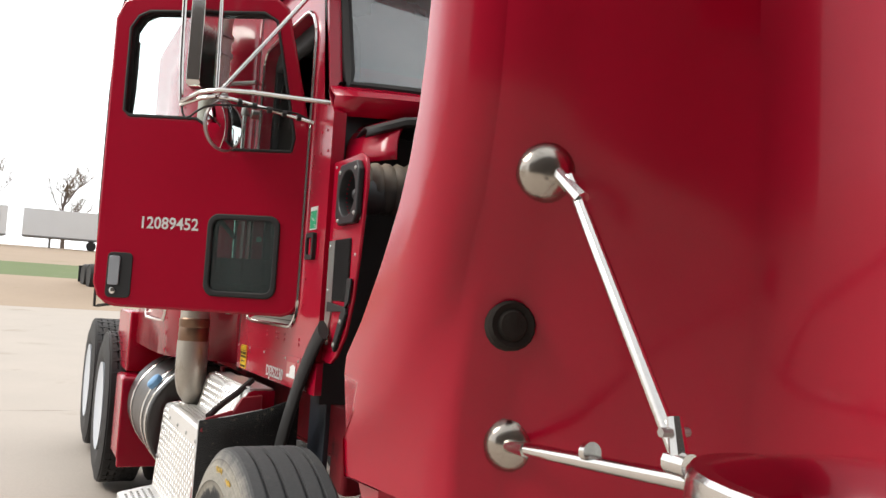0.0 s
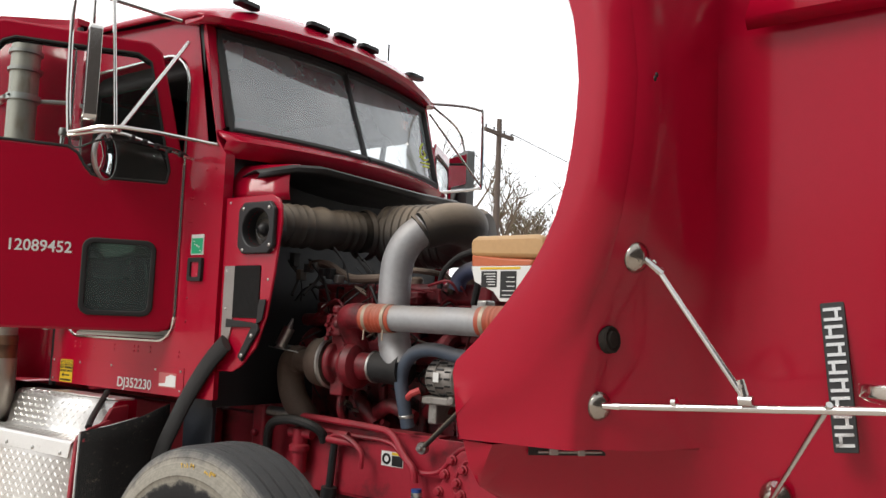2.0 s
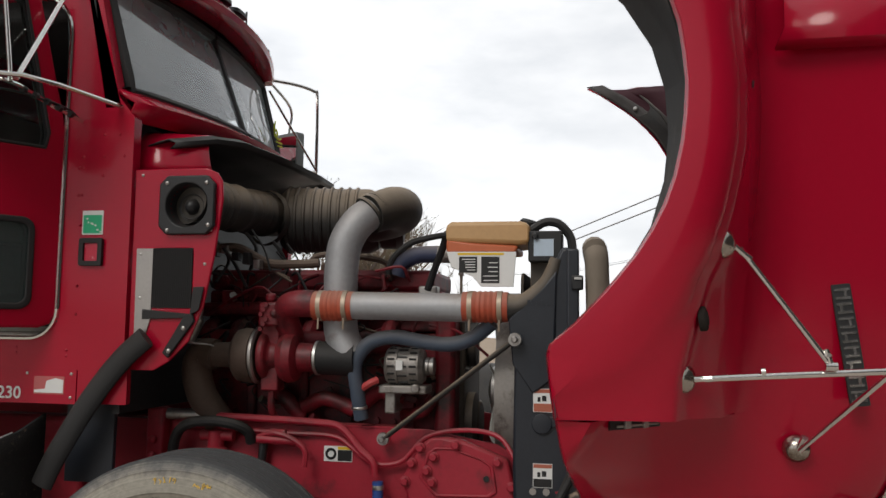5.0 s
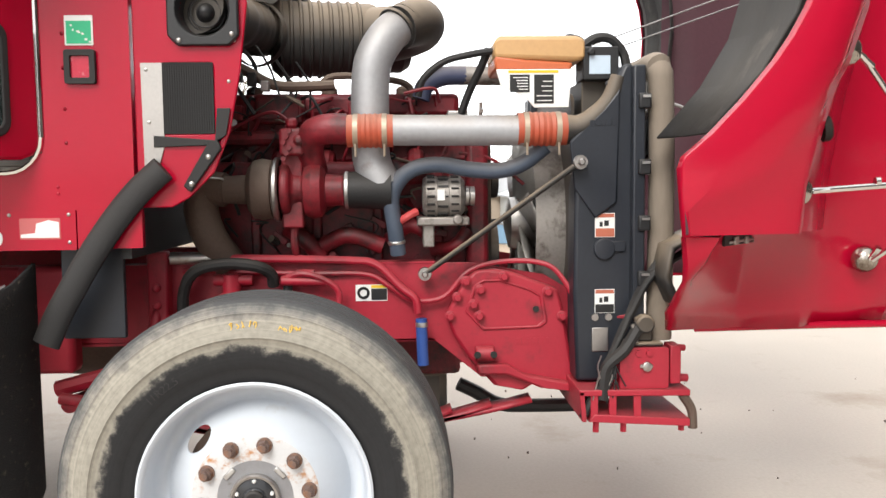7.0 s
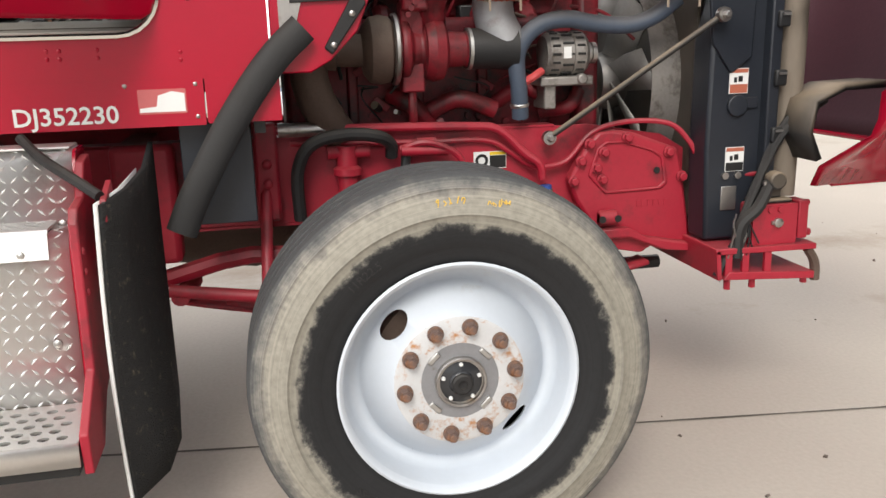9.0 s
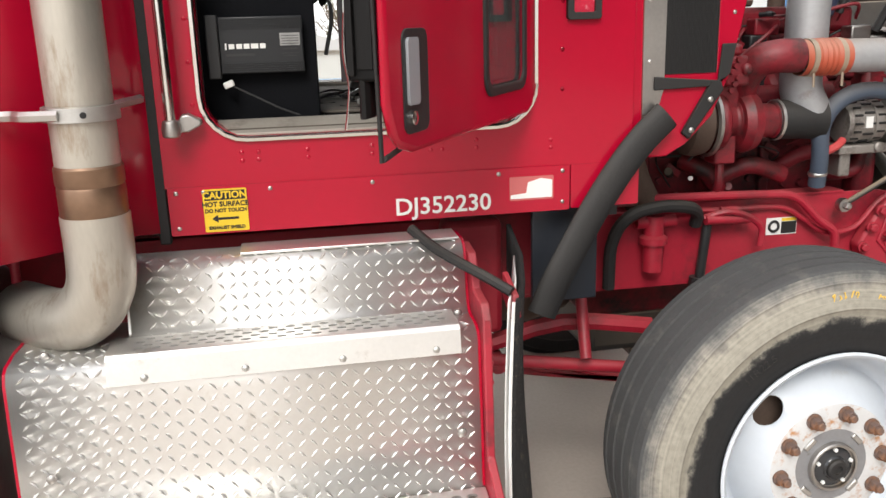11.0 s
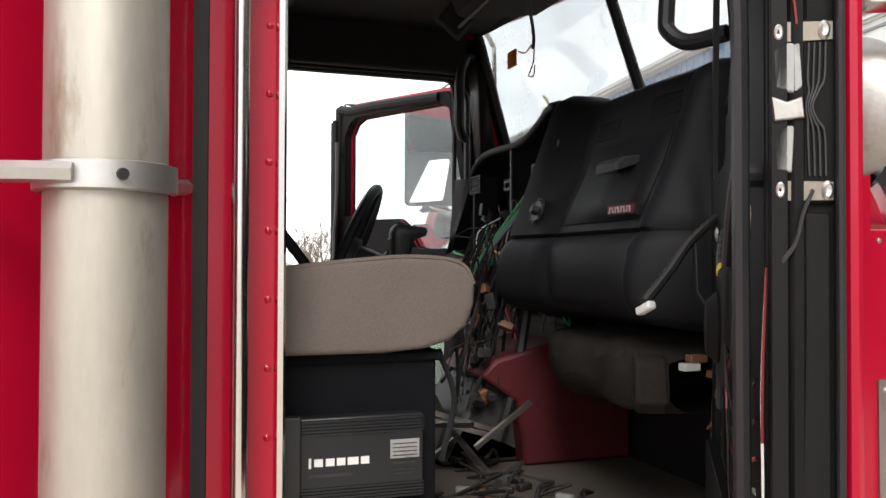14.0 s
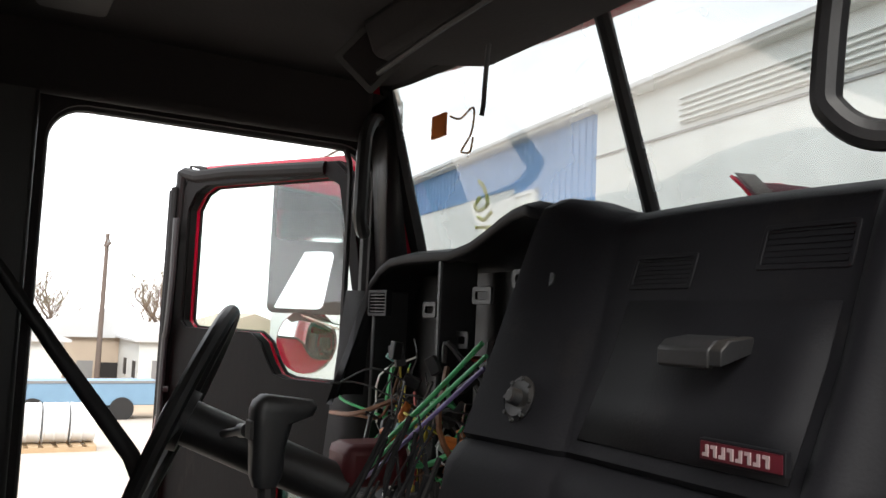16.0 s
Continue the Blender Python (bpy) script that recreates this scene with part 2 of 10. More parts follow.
def tyre_mat():
    """Tyre rubber: scuffed pale band on the outer sidewall, black towards the rim. Wheel axis is local x."""
    m, n, l, p = shader("worn_tyre")
    co = n.new("ShaderNodeTexCoord")
    sp = n.new("ShaderNodeSeparateXYZ")
    l.new(co.outputs["Object"], sp.inputs[0])
    cb = n.new("ShaderNodeCombineXYZ")
    l.new(sp.outputs[1], cb.inputs[1])
    l.new(sp.outputs[2], cb.inputs[2])
    ln = n.new("ShaderNodeVectorMath")
    ln.operation = "LENGTH"
    l.new(cb.outputs[0], ln.inputs[0])
    nz = n.new("ShaderNodeTexNoise")
    nz.inputs["Scale"].default_value, nz.inputs["Detail"].default_value, nz.inputs["Roughness"].default_value = 14, 8, 0.7
    l.new(co.outputs["Object"], nz.inputs["Vector"])
    ad = n.new("ShaderNodeMath")
    ad.operation = "MULTIPLY_ADD"
    ad.inputs[1].default_value = 0.10
    l.new(nz.outputs[0], ad.inputs[0])
    l.new(ln.outputs["Value"], ad.inputs[2])
    rp = n.new("ShaderNodeValToRGB")
    e = rp.color_ramp.elements
    e[0].position, e[0].color = 0.0, (0.014, 0.014, 0.015, 1)
    e[1].position, e[1].color = 1.0, (0.05, 0.05, 0.05, 1)
    for pos, c in ((0.440, (0.010, 0.010, 0.011)), (0.449, (0.08, 0.076, 0.068)), (0.458, (0.27, 0.25, 0.205)), (0.525, (0.34, 0.315, 0.26)), (0.542, (0.22, 0.205, 0.18)), (0.563, (0.11, 0.11, 0.105)), (0.582, (0.05, 0.05, 0.05))):
        q = e.new(pos)
        q.color = (*c, 1)
    l.new(ad.outputs[0], rp.inputs[0])
    f = n.new("ShaderNodeTexNoise")
    f.inputs["Scale"].default_value, f.inputs["Detail"].default_value = 60, 6
    l.new(co.outputs["Object"], f.inputs["Vector"])
    rings = n.new("ShaderNodeTexNoise")
    rings.noise_dimensions = "1D"
    rings.inputs["Scale"].default_value, rings.inputs["Detail"].default_value, rings.inputs["Roughness"].default_value = 130, 4, 0.7
    l.new(ln.outputs["Value"], rings.inputs["W"])
    avg = n.new("ShaderNodeMath")
    avg.operation = "MULTIPLY_ADD"
    avg.inputs[1].default_value = 0.6
    sf = n.new("ShaderNodeMath")
    sf.operation = "MULTIPLY"
    sf.inputs[1].default_value = 0.4
    l.new(f.outputs[0], sf.inputs[0])
    l.new(rings.outputs[0], avg.inputs[0])
    l.new(sf.outputs[0], avg.inputs[2])
    mx = n.new("ShaderNodeMixRGB")
    mx.blend_type = "MULTIPLY"
    mx.inputs[0].default_value = 0.6
    l.new(rp.outputs[0], mx.inputs[1])
    fr = n.new("ShaderNodeValToRGB")
    fr.color_ramp.elements[0].position, fr.color_ramp.elements[1].position = 0.36, 0.58
    fr.color_ramp.elements[0].color = (0.4, 0.4, 0.4, 1)
    l.new(avg.outputs[0], fr.inputs[0])
    l.new(fr.outputs[0], mx.inputs[2])
    l.new(mx.outputs[0], p.inputs["Base Color"])
    p.inputs["Roughness"].default_value = 0.75
    b = n.new("ShaderNodeBump")
    b.inputs["Strength"].default_value, b.inputs["Distance"].default_value = 0.15, 0.006
    l.new(f.outputs[0], b.inputs["Height"])
    l.new(b.outputs[0], p.inputs["Normal"])
    return m


TYRE = tyre_mat()
TREAD = mat("tyre_tread", (0.06, 0.06, 0.06), 0.8, 0, 0.3, 12, 120, 0.1, stain=(0.11, 0.105, 0.095), amount=0.5)


def fabric():
    """Grey-brown woven seat cloth with fine diagonal ribs."""
    m = mat("grey_woven_cloth", (0.15, 0.124, 0.11), 0.95, 0, 0.25, 7, 160, 0.1, spec=0.15, stain=(0.10, 0.08, 0.07), amount=0.35)
    n, l = m.node_tree.nodes, m.node_tree.links
    p = n["Principled BSDF"]
    co = n.new("ShaderNodeTexCoord")
    wv = n.new("ShaderNodeTexWave")
    wv.inputs["Scale"].default_value, wv.inputs["Distortion"].default_value = 150, 3.5
    wv.bands_direction = "DIAGONAL"
    l.new(co.outputs["Object"], wv.inputs["Vector"])
    src = p.inputs["Base Color"].links[0].from_socket
    rib = n.new("ShaderNodeMapRange")
    rib.inputs["To Min"].default_value, rib.inputs["To Max"].default_value = 0.78, 1.16
    tone = n.new("ShaderNodeVectorMath")
    tone.operation = "SCALE"
    l.new(wv.outputs["Fac"], rib.inputs["Value"])
    l.new(src, tone.inputs[0])
    l.new(rib.outputs[0], tone.inputs["Scale"])
    l.new(tone.outputs[0], p.inputs["Base Color"])
    b = n.new("ShaderNodeBump")
    b.inputs["Strength"].default_value, b.inputs["Distance"].default_value = 0.35, 0.002
    l.new(wv.outputs["Fac"], b.inputs["Height"])
    l.new(b.outputs[0], p.inputs["Normal"])
    return m


CLOTH = fabric()


def concrete():
    m = mat("worn_concrete", (0.44, 0.385, 0.33), 0.9, 0, 0.2, 0.9, 60, 0.12, stain=(0.32, 0.255, 0.195), amount=0.45)
    return m


CONCRETE = concrete()
DIRT = mat("dry_dirt", (0.36, 0.27, 0.19), 0.95, 0, 0.2, 0.25, 8, 0.3, stain=(0.2, 0.2, 0.09), amount=0.4)
GRASS = mat("spring_grass", (0.13, 0.17, 0.06), 0.95, 0, 0.25, 0.5, 8, 0.3, stain=(0.3, 0.24, 0.16), amount=0.4)
BARK = mat("grey_bark", (0.13, 0.1, 0.085), 0.9, 0, 0.2, 5, 40, 0.2)
TWIG = mat("spring_twigs", (0.2, 0.15, 0.11), 0.9, 0, 0.25, 3, 30, 0.0)
BLUE_WALL = mat("blue_metal_cladding", (0.1, 0.22, 0.42), 0.5, 0, 0.1, 1.5, 30, 0.02)
WHITE_WALL = mat("white_metal_cladding", (0.54, 0.56, 0.55), 0.5, 0, 0.07, 1.5, 30, 0.02)
TRAILER = mat("white_trailer_skin", (0.74, 0.75, 0.76), 0.45, 0, 0.05, 0.6, 20, 0.01)
WOOD = mat("pale_pallet_wood", (0.42, 0.3, 0.18), 0.8, 0, 0.25, 6, 60, 0.1)


# ---- building helpers ----
class Form:
    """A mesh in the making."""

    def __init__(self):
        self.v, self.f, self.uv = [], [], None

    def add(self, verts, faces):
        k = len(self.v)
        self.v += [tuple(q) for q in verts]
        self.f += [tuple(i + k for i in f) for f in faces]
        return self

    def box(self, x0, x1, y0, y1, z0, z1, m=None):
        x0, x1, y0, y1, z0, z1 = min(x0, x1), max(x0, x1), min(y0, y1), max(y0, y1), min(z0, z1), max(z0, z1)
        v = [Vector(q) for q in ((x0, y0, z0), (x1, y0, z0), (x1, y1, z0), (x0, y1, z0), (x0, y0, z1), (x1, y0, z1), (x1, y1, z1), (x0, y1, z1))]
        if m:
            v = [m @ q for q in v]
        return self.add(v, ((3, 2, 1, 0), (4, 5, 6, 7), (0, 1, 5, 4), (1, 2, 6, 5), (2, 3, 7, 6), (3, 0, 4, 7)))

    def lathe(self, prof, at, axis, n=24, cap=True):
        """Turns (radius, height) pairs round an axis through at."""
        ax = Vector(axis).normalized()
        a = ax.orthogonal().normalized()
        b = ax.cross(a)
        at = Vector(at)
        v = [at + ax * h + (a * math.cos(2 * math.pi * i / n) + b * math.sin(2 * math.pi * i / n)) * r for r, h in prof for i in range(n)]
        f = [(j * n + i, j * n + (i + 1) % n, (j + 1) * n + (i + 1) % n, (j + 1) * n + i) for j in range(len(prof) - 1) for i in range(n)]
        if cap:
            f += [tuple(range(n - 1, -1, -1)), tuple(range((len(prof) - 1) * n, len(prof) * n))]
        return self.add(v, f)

    def rod(self, p, q, r, r2=None, n=12):
        p, q = Vector(p), Vector(q)
        return self.lathe(((r, 0), (r if r2 is None else r2, (q - p).length)), p, q - p, n)

    def tube(self, pts, r, n=10, k=5, cap=True):
        """Sweeps a circle along a smooth curve through pts; r is a radius or a function of 0..1."""
        pts = [Vector(q) for q in pts]
        if k > 1 and len(pts) > 2:
            ext = [2 * pts[0] - pts[1]] + pts + [2 * pts[-1] - pts[-2]]
            path = []
            for i in range(1, len(ext) - 2):
                a, b, c, d = ext[i - 1:i + 3]
                for s in range(k):
                    t = s / k
                    path.append(0.5 * ((2 * b) + (c - a) * t + (2 * a - 5 * b + 4 * c - d) * t * t + (3 * b - a - 3 * c + d) * t ** 3))
            path.append(pts[-1])
        else:
            path = pts
        tan = [(path[min(i + 1, len(path) - 1)] - path[max(i - 1, 0)]).normalized() for i in range(len(path))]
        u = tan[0].orthogonal().normalized()
        v = []
        for i, (q, t) in enumerate(zip(path, tan)):
            u = (u - t * u.dot(t)).normalized()
            w = t.cross(u)
            rad = r(i / (len(path) - 1)) if callable(r) else r
            v += [q + (u * math.cos(2 * math.pi * j / n) + w * math.sin(2 * math.pi * j / n)) * rad for j in range(n)]
        m = len(path)
        f = [(i * n + j, i * n + (j + 1) % n, (i + 1) * n + (j + 1) % n, (i + 1) * n + j) for i in range(m - 1) for j in range(n)]
        if cap:
            f += [tuple(range(n - 1, -1, -1)), tuple(range((m - 1) * n, m * n))]
        return self.add(v, f)

    def sheet(self, rows, close=False):
        """A surface through rows of points."""
        n = len(rows[0])
        v = [q for row in rows for q in row]
        e = n if close else n - 1
        return self.add(v, [(i * n + j, i * n + (j + 1) % n, (i + 1) * n + (j + 1) % n, (i + 1) * n + j) for i in range(len(rows) - 1) for j in range(e)])

    def plate(self, outer, holes=(), a=0.0, b=0.01, axis="x", m=None):
        """A flat plate with openings; outlines in the plane across axis, a and b its two faces."""
        bm = bmesh.new()
        edges, loops = [], []
        for loop in (outer, *holes):
            vs = [bm.verts.new((p[0], p[1], 0)) for p in loop]
            loops.append(vs)
            edges += [bm.edges.new((vs[i], vs[(i + 1) % len(vs)])) for i in range(len(vs))]
        bmesh.ops.triangle_fill(bm, use_beauty=True, use_dissolve=False, edges=edges)
        bm.verts.index_update()
        put = {"x": lambda p, h: Vector((h, p[0], p[1])), "y": lambda p, h: Vector((p[0], h, p[1])), "z": lambda p, h: Vector((p[0], p[1], h))}[axis]
        k = len(bm.verts)
        v = [put(q.co, a) for q in bm.verts] + [put(q.co, b) for q in bm.verts]
        f = []
        for t in bm.faces:
            ids = [q.index for q in t.verts]
            f += [tuple(ids), tuple(i + k for i in reversed(ids))]
        for vs in loops:
            ids = [q.index for q in vs]
            f += [(ids[i], ids[(i + 1) % len(ids)], ids[(i + 1) % len(ids)] + k, ids[i] + k) for i in range(len(ids))]
        bm.free()
        if m:
            v = [m @ q for q in v]
        return self.add(v, f)

    def move(self, m):
        self.v = [tuple(m @ Vector(q)) for q in self.v]
        return self


def rr(a0, a1, b0, b1, r, n=5):
    """A rounded rectangle's outline; r is one radius or four (low-low, high-low, high-high, low-high)."""
    r = [r] * 4 if isinstance(r, (int, float)) else r
    out = []
    for (ca, cb, sa, sb, st), q in zip(((a0, b0, 1, 1, 180), (a1, b0, -1, 1, 270), (a1, b1, -1, -1, 0), (a0, b1, 1, -1, 90)), r):
        if q <= 0:
            out.append((ca, cb))
            continue
        for i in range(n + 1):
            t = radians(st + 90 * i / n)
            out.append((ca + sa * q + q * math.cos(t), cb + sb * q + q * math.sin(t)))
    return out


def part(name, form, material, parent=None, label="", bevel=0.0, solid=0.0, smooth=32, m=None, kind="", inner=None, offset=-1.0):
    me = bpy.data.meshes.new(name)
    me.from_pydata(form.v, [], form.f)
    bm = bmesh.new()
    bm.from_mesh(me)
    bmesh.ops.recalc_face_normals(bm, faces=bm.faces)
    bm.to_mesh(me)
    bm.free()
    if form.uv:
        lay = me.uv_layers.new(name="along")
        for lp in me.loops:
            lay.data[lp.index].uv = form.uv[lp.vertex_index]
    me.materials.append(material)
    me.shade_smooth()
    me.set_sharp_from_angle(angle=radians(smooth))
    ob = new(name, me)
    if parent:
        ob.parent = parent
    if m:
        ob.matrix_basis = m
    if solid:
        mod = ob.modifiers.new("thickness", "SOLIDIFY")
        mod.thickness, mod.offset = solid, offset
        if inner:
            me.materials.append(inner)
            mod.material_offset = 1
    if bevel:
        mod = ob.modifiers.new("edges", "BEVEL")
        mod.width, mod.segments, mod.limit_method, mod.angle_limit = bevel, 2, "ANGLE", radians(40)
        mod.harden_normals = False
    return tagged(ob, label, "", "", kind)


def thing(name, label, category, group="", kind="", at=(0, 0, 0)):
    ob = new(name)
    ob.location = at
    ob.empty_display_size = 0.1
    return tagged(ob, label, category, group, kind)


def writing(text, size, bold=0.0):
    """Flat letters as a Form, in the x-y plane, centred."""
    cu = bpy.data.curves.new("letters", "FONT")
    cu.body, cu.size, cu.align_x, cu.align_y, cu.extrude, cu.offset = text, size, "CENTER", "CENTER", 0.0006, bold
    cu.resolution_u = 3
    ob = new("letters", cu)
    me = bpy.data.meshes.new_from_object(ob.evaluated_get(bpy.context.evaluated_depsgraph_get()))
    f = Form().add([v.co for v in me.vertices], [tuple(p.vertices) for p in me.polygons])
    bpy.data.objects.remove(ob)
    bpy.data.curves.remove(cu)
    return f


def facing_right(y, z, x, sx=1.0):
    """The pose of letters on the truck's right side: they read towards the front."""
    return Matrix(((0, 0, -1, x), (-sx, 0, 0, y), (0, 1, 0, z), (0, 0, 0, 1)))


def lerp(table, z):
    for (a, p), (b, q) in zip(table, table[1:]):
        if z <= b:
            t = max(0.0, (z - a) / (b - a))
            return p + (q - p) * t
    return table[-1][1]


def rivets(name, places, r, material, parent, axis=(-1, 0, 0)):
    """Small domed rivets that share one mesh."""
    f = Form().lathe(((r, 0), (r * 0.9, r * 0.35), (r * 0.5, r * 0.6), (r * 0.1, r * 0.68)), (0, 0, 0), axis, 8)
    base = None
    for p in places:
        if base is None:
            base = part(name, f, material, parent, m=Matrix.Translation(p))
        else:
            o = new(name, base.data)
            o.parent, o.matrix_basis = parent, Matrix.Translation(p)


# ---- ground ----
def height(x, y):
    """The yard: level round the truck, rising behind it, falling away on the driver's side."""
    def soft(v):
        return 0.5 * (v + math.sqrt(v * v + 1.0)) - 0.0
    z = max(0.0, 0.03 * (soft(y - 1.2) - 0.3)) if y > -3 else 0.0
    z += 0.032 * max(0.0, min(y, 110.0) - 20.0) - (0.03 * (y - 110.0) if y > 110 else 0.0)
    for start, end, fall in ((6.0, 20.0, 0.068), (20.0, 60.0, 0.056), (60.0, 200.0, 0.02)):
        z -= fall * max(0.0, min(x, end) - start)
    return z


def ground():
    xs = [-400, -200, -100, -60, -40, -25, -16, -10, -7, -5, -3.5, -2.5, -1.5, -.5, .5, 1.5, 2.5, 3.5, 5, 7, 10, 14, 20, 28, 38, 50, 60, 80, 120, 200, 400]
    ys = [-400, -200, -100, -60, -40, -25, -16, -10, -6, -4, -3, -2, -1, 0, 1, 2, 3, 4, 5.5, 8, 11, 15, 19, 24, 30, 40, 55, 70, 100, 200, 400]
    f = Form().sheet([[(x, y, height(x, y)) for x in xs] for y in ys])
    ob = part("ground", f, CONCRETE, None, smooth=180)
    tagged(ob, "worn pale concrete yard with dusty stains", "ground", "", "structure")
    ob.data.materials.append(DIRT)
    ob.data.materials.append(GRASS)
    for p in ob.data.polygons:
        c = p.center
        if c.y > 24 or c.x > 26:
            p.material_index = 1
        if 40 < c.y < 58 and c.x < 40:
            p.material_index = 2
    return ob


GROUND = ground()


def joint(name, p, q, w=0.012):
    """A dark sealed joint in the concrete, laid a few millimetres proud."""
    p, q = Vector((*p, 0)), Vector((*q, 0))
    d = (q - p)
    s = Vector((-d.y, d.x, 0)).normalized() * w / 2
    n = 40
    rows = []
    rng = random.Random(5)
    for i in range(n + 1):
        c = p + d * (i / n)
        o = s * rng.uniform(0.5, 1.3)
        z = height(c.x, c.y) + 0.004
        rows.append([(c.x - o.x, c.y - o.y, z), (c.x + o.x, c.y + o.y, z)])
    return tagged(part(name, Form().sheet(rows), PRINT_JOINT, None), "dark sealed joint in the concrete", "joint", "", "structure")


PRINT_JOINT = mat("joint_sealant", (0.09, 0.075, 0.06), 0.9, 0, 0.3, 20, 80, 0.1)
joint("slab_joint", (-0.28, 1.5), (-1.15, -5.5))
joint("slab_joint", (-6.0, 7.0), (6.0, 7.4))
joint("slab_joint", (-4.2, -8.0), (-4.6, 12.0))


# ---- the truck: x across (right side negative), y towards the rear, z up ----
truck = thing("truck", "red conventional road tractor with hood tipped open and cab half stripped", "truck")
SIDE = -0.79


# cab shell
def cab_shell():
    door_gap = rr(0.68, 1.50, 1.37, 2.64, (0.10, 0.10, 0.08, 0.16), 6)
    outline = [(0.405, 1.25), (1.61, 1.25), (1.61, 2.86), (0.62, 2.80), (0.585, 2.74), (0.47, 2.24), (0.405, 2.16)]
    right = part("cab_side", Form().plate(outline, (door_gap,), SIDE, SIDE + 0.05), RED, truck, "red riveted cab side around the open door")
    part("cab_side", Form().plate(outline, (rr(0.61, 1.385, 1.37, 2.572, (0.10, 0.10, 0.09, 0.10), 6),), -SIDE + 0.04, -SIDE - 0.01), RED, truck)
    hole = rr(0.61, 1.385, 1.37, 2.572, (0.10, 0.10, 0.09, 0.10), 6)
    inner_ = rr(0.622, 1.373, 1.382, 2.560, (0.09, 0.09, 0.08, 0.09), 6)
    part("opening_lining", Form().plate(rr(0.60, 1.60, 1.36, 2.70, 0.01, 2), (inner_,), 0.765, 0.779), HEADLINER, truck, "black lining round the driver door opening")
    part("opening_seal", Form().tube([(0.80, y, z) for y, z in hole + hole[:1]], 0.022, 8, 1), RUBBER, truck, "black door opening seal")
    # bright door surround
    loop = [(SIDE - 0.004, p[0], p[1]) for p in rr(0.672, 1.508, 1.362, 2.648, (0.105, 0.105, 0.085, 0.165), 6)]
    part("door_surround", Form().tube(loop + loop[:1], 0.008, 6, 1), CHROME, right, "bright metal door surround")
    loop = [(-SIDE + 0.004, p[0], p[1]) for p in rr(0.672, 1.508, 1.362, 2.648, (0.105, 0.105, 0.085, 0.165), 6)]
    part("door_surround", Form().tube(loop + loop[:1], 0.008, 6, 1), RUBBER, truck, "black door seal")
    # skirt below the door
    skirt = part("skirt_panel", Form().plate(rr(0.580, 1.605, 1.132, 1.252, 0.004, 2), (), SIDE - 0.006, SIDE + 0.02), RED, truck, "red lower skirt panel with white lettering")
    part("skirt_panel", Form().plate(rr(0.385, 0.576, 1.135, 1.252, 0.004, 2), (), SIDE - 0.005, SIDE + 0.02), RED, truck)
    part("skirt_panel", Form().plate(rr(0.385, 1.605, 1.132, 1.252, 0.004, 2), (), -SIDE + 0.006, -SIDE - 0.02), RED, truck)
    rivets("screw", [(SIDE - 0.006, y, z) for y, z in ((1.359, 1.238), (1.104, 1.238), (0.774, 1.238), (0.600, 1.238), (0.600, 1.155), (1.585, 1.238), (1.585, 1.15), (1.52, 1.238))], 0.006, DULL_STEEL, skirt)
    pl = [(SIDE, y, z) for z in (1.45, 1.55, 1.67, 1.77, 1.88, 1.98) for y in (0.60, 0.615 if z > 1.8 else 0.60)]
    pl += [(SIDE, 0.60, 2.02), (SIDE, 0.52, 2.02), (SIDE, 0.44, 2.02), (SIDE, 0.52, 2.10), (SIDE, 0.46, 2.10), (SIDE, 0.52, 1.95), (SIDE, 0.63, 1.30), (SIDE, 0.63, 1.32)]
    pl += [(SIDE, y, 1.33 - 0.02 * k) for y in (1.42, 1.38, 1.26, 1.10, 0.95, 0.92, 0.83) for k in (0, 1)]
    pl += [(SIDE, 1.525, 1.45 + 0.1 * k) for k in range(11)]
    rivets("rivet", pl, 0.006, RED, right)
    # front post and header, with the windscreen opening between
    for s in (-1, 1):
        rows, e = [], 0.02 + 0.02 * s
        for k in range(7):
            t = k / 6
            zb, zt = 2.20, 2.80
            z = zb + (zt - zb) * t
            rows.append([(s * 0.79 + e, 0.46 + 0.17 * t, z), (s * 0.79 + e, 0.52 + 0.13 * t, z), (s * 0.785 + e, 0.535 + 0.105 * t, z), (s * 0.77 + e, 0.525 + 0.1 * t, z), (s * 0.755 + e, 0.52 + 0.1 * t, z)])
        part("windscreen_post", Form().sheet(rows), RED, truck, solid=0.02, inner=BLACK)
    # cowl top below the windscreen
    rows = []
    for i in range(17):
        x = -0.79 + 1.58 * i / 16
        q = (x / 0.72) ** 2
        rows.append([(x, 0.325 + 0.12 * q, 2.27), (x, 0.28 + 0.14 * q, 2.25), (x, 0.22 + 0.15 * q, 2.22), (x, 0.24 + 0.16 * q, 2.15)])
    part("cowl_top", Form().sheet(rows), RED, truck, solid=0.012, inner=BLACK)
    # roof with its rounded brow
    rows = []
    for i in range(21):
        x = -0.84 + 1.68 * i / 20
        e = abs(x / 0.84)
        q = (x / 0.76) ** 2
        drop = 0.10 * e ** 6
        crown = 0.06 * (1 - e * e)
        y0 = 0.36 + 0.16 * min(1.2, q)
        rows.append([(x, y0 + 0.12, 2.765 - 0.01 * q), (x, y0, 2.775 - 0.02 * q), (x, y0 - 0.01, 2.80 - 0.02 * q), (x, y0 + 0.05, 2.855 - drop * 0.6), (x, y0 + 0.16, 2.90 + crown * 0.4 - drop),
                     (x, 0.85, 2.93 + crown - drop), (x, 1.25, 2.95 + crown - drop), (x, 1.62, 2.96 + crown - drop)])
    roof = part("roof", Form().sheet(rows), RED, truck, "red cab roof with brow over the windscreen", solid=0.02, inner=HEADLINER)
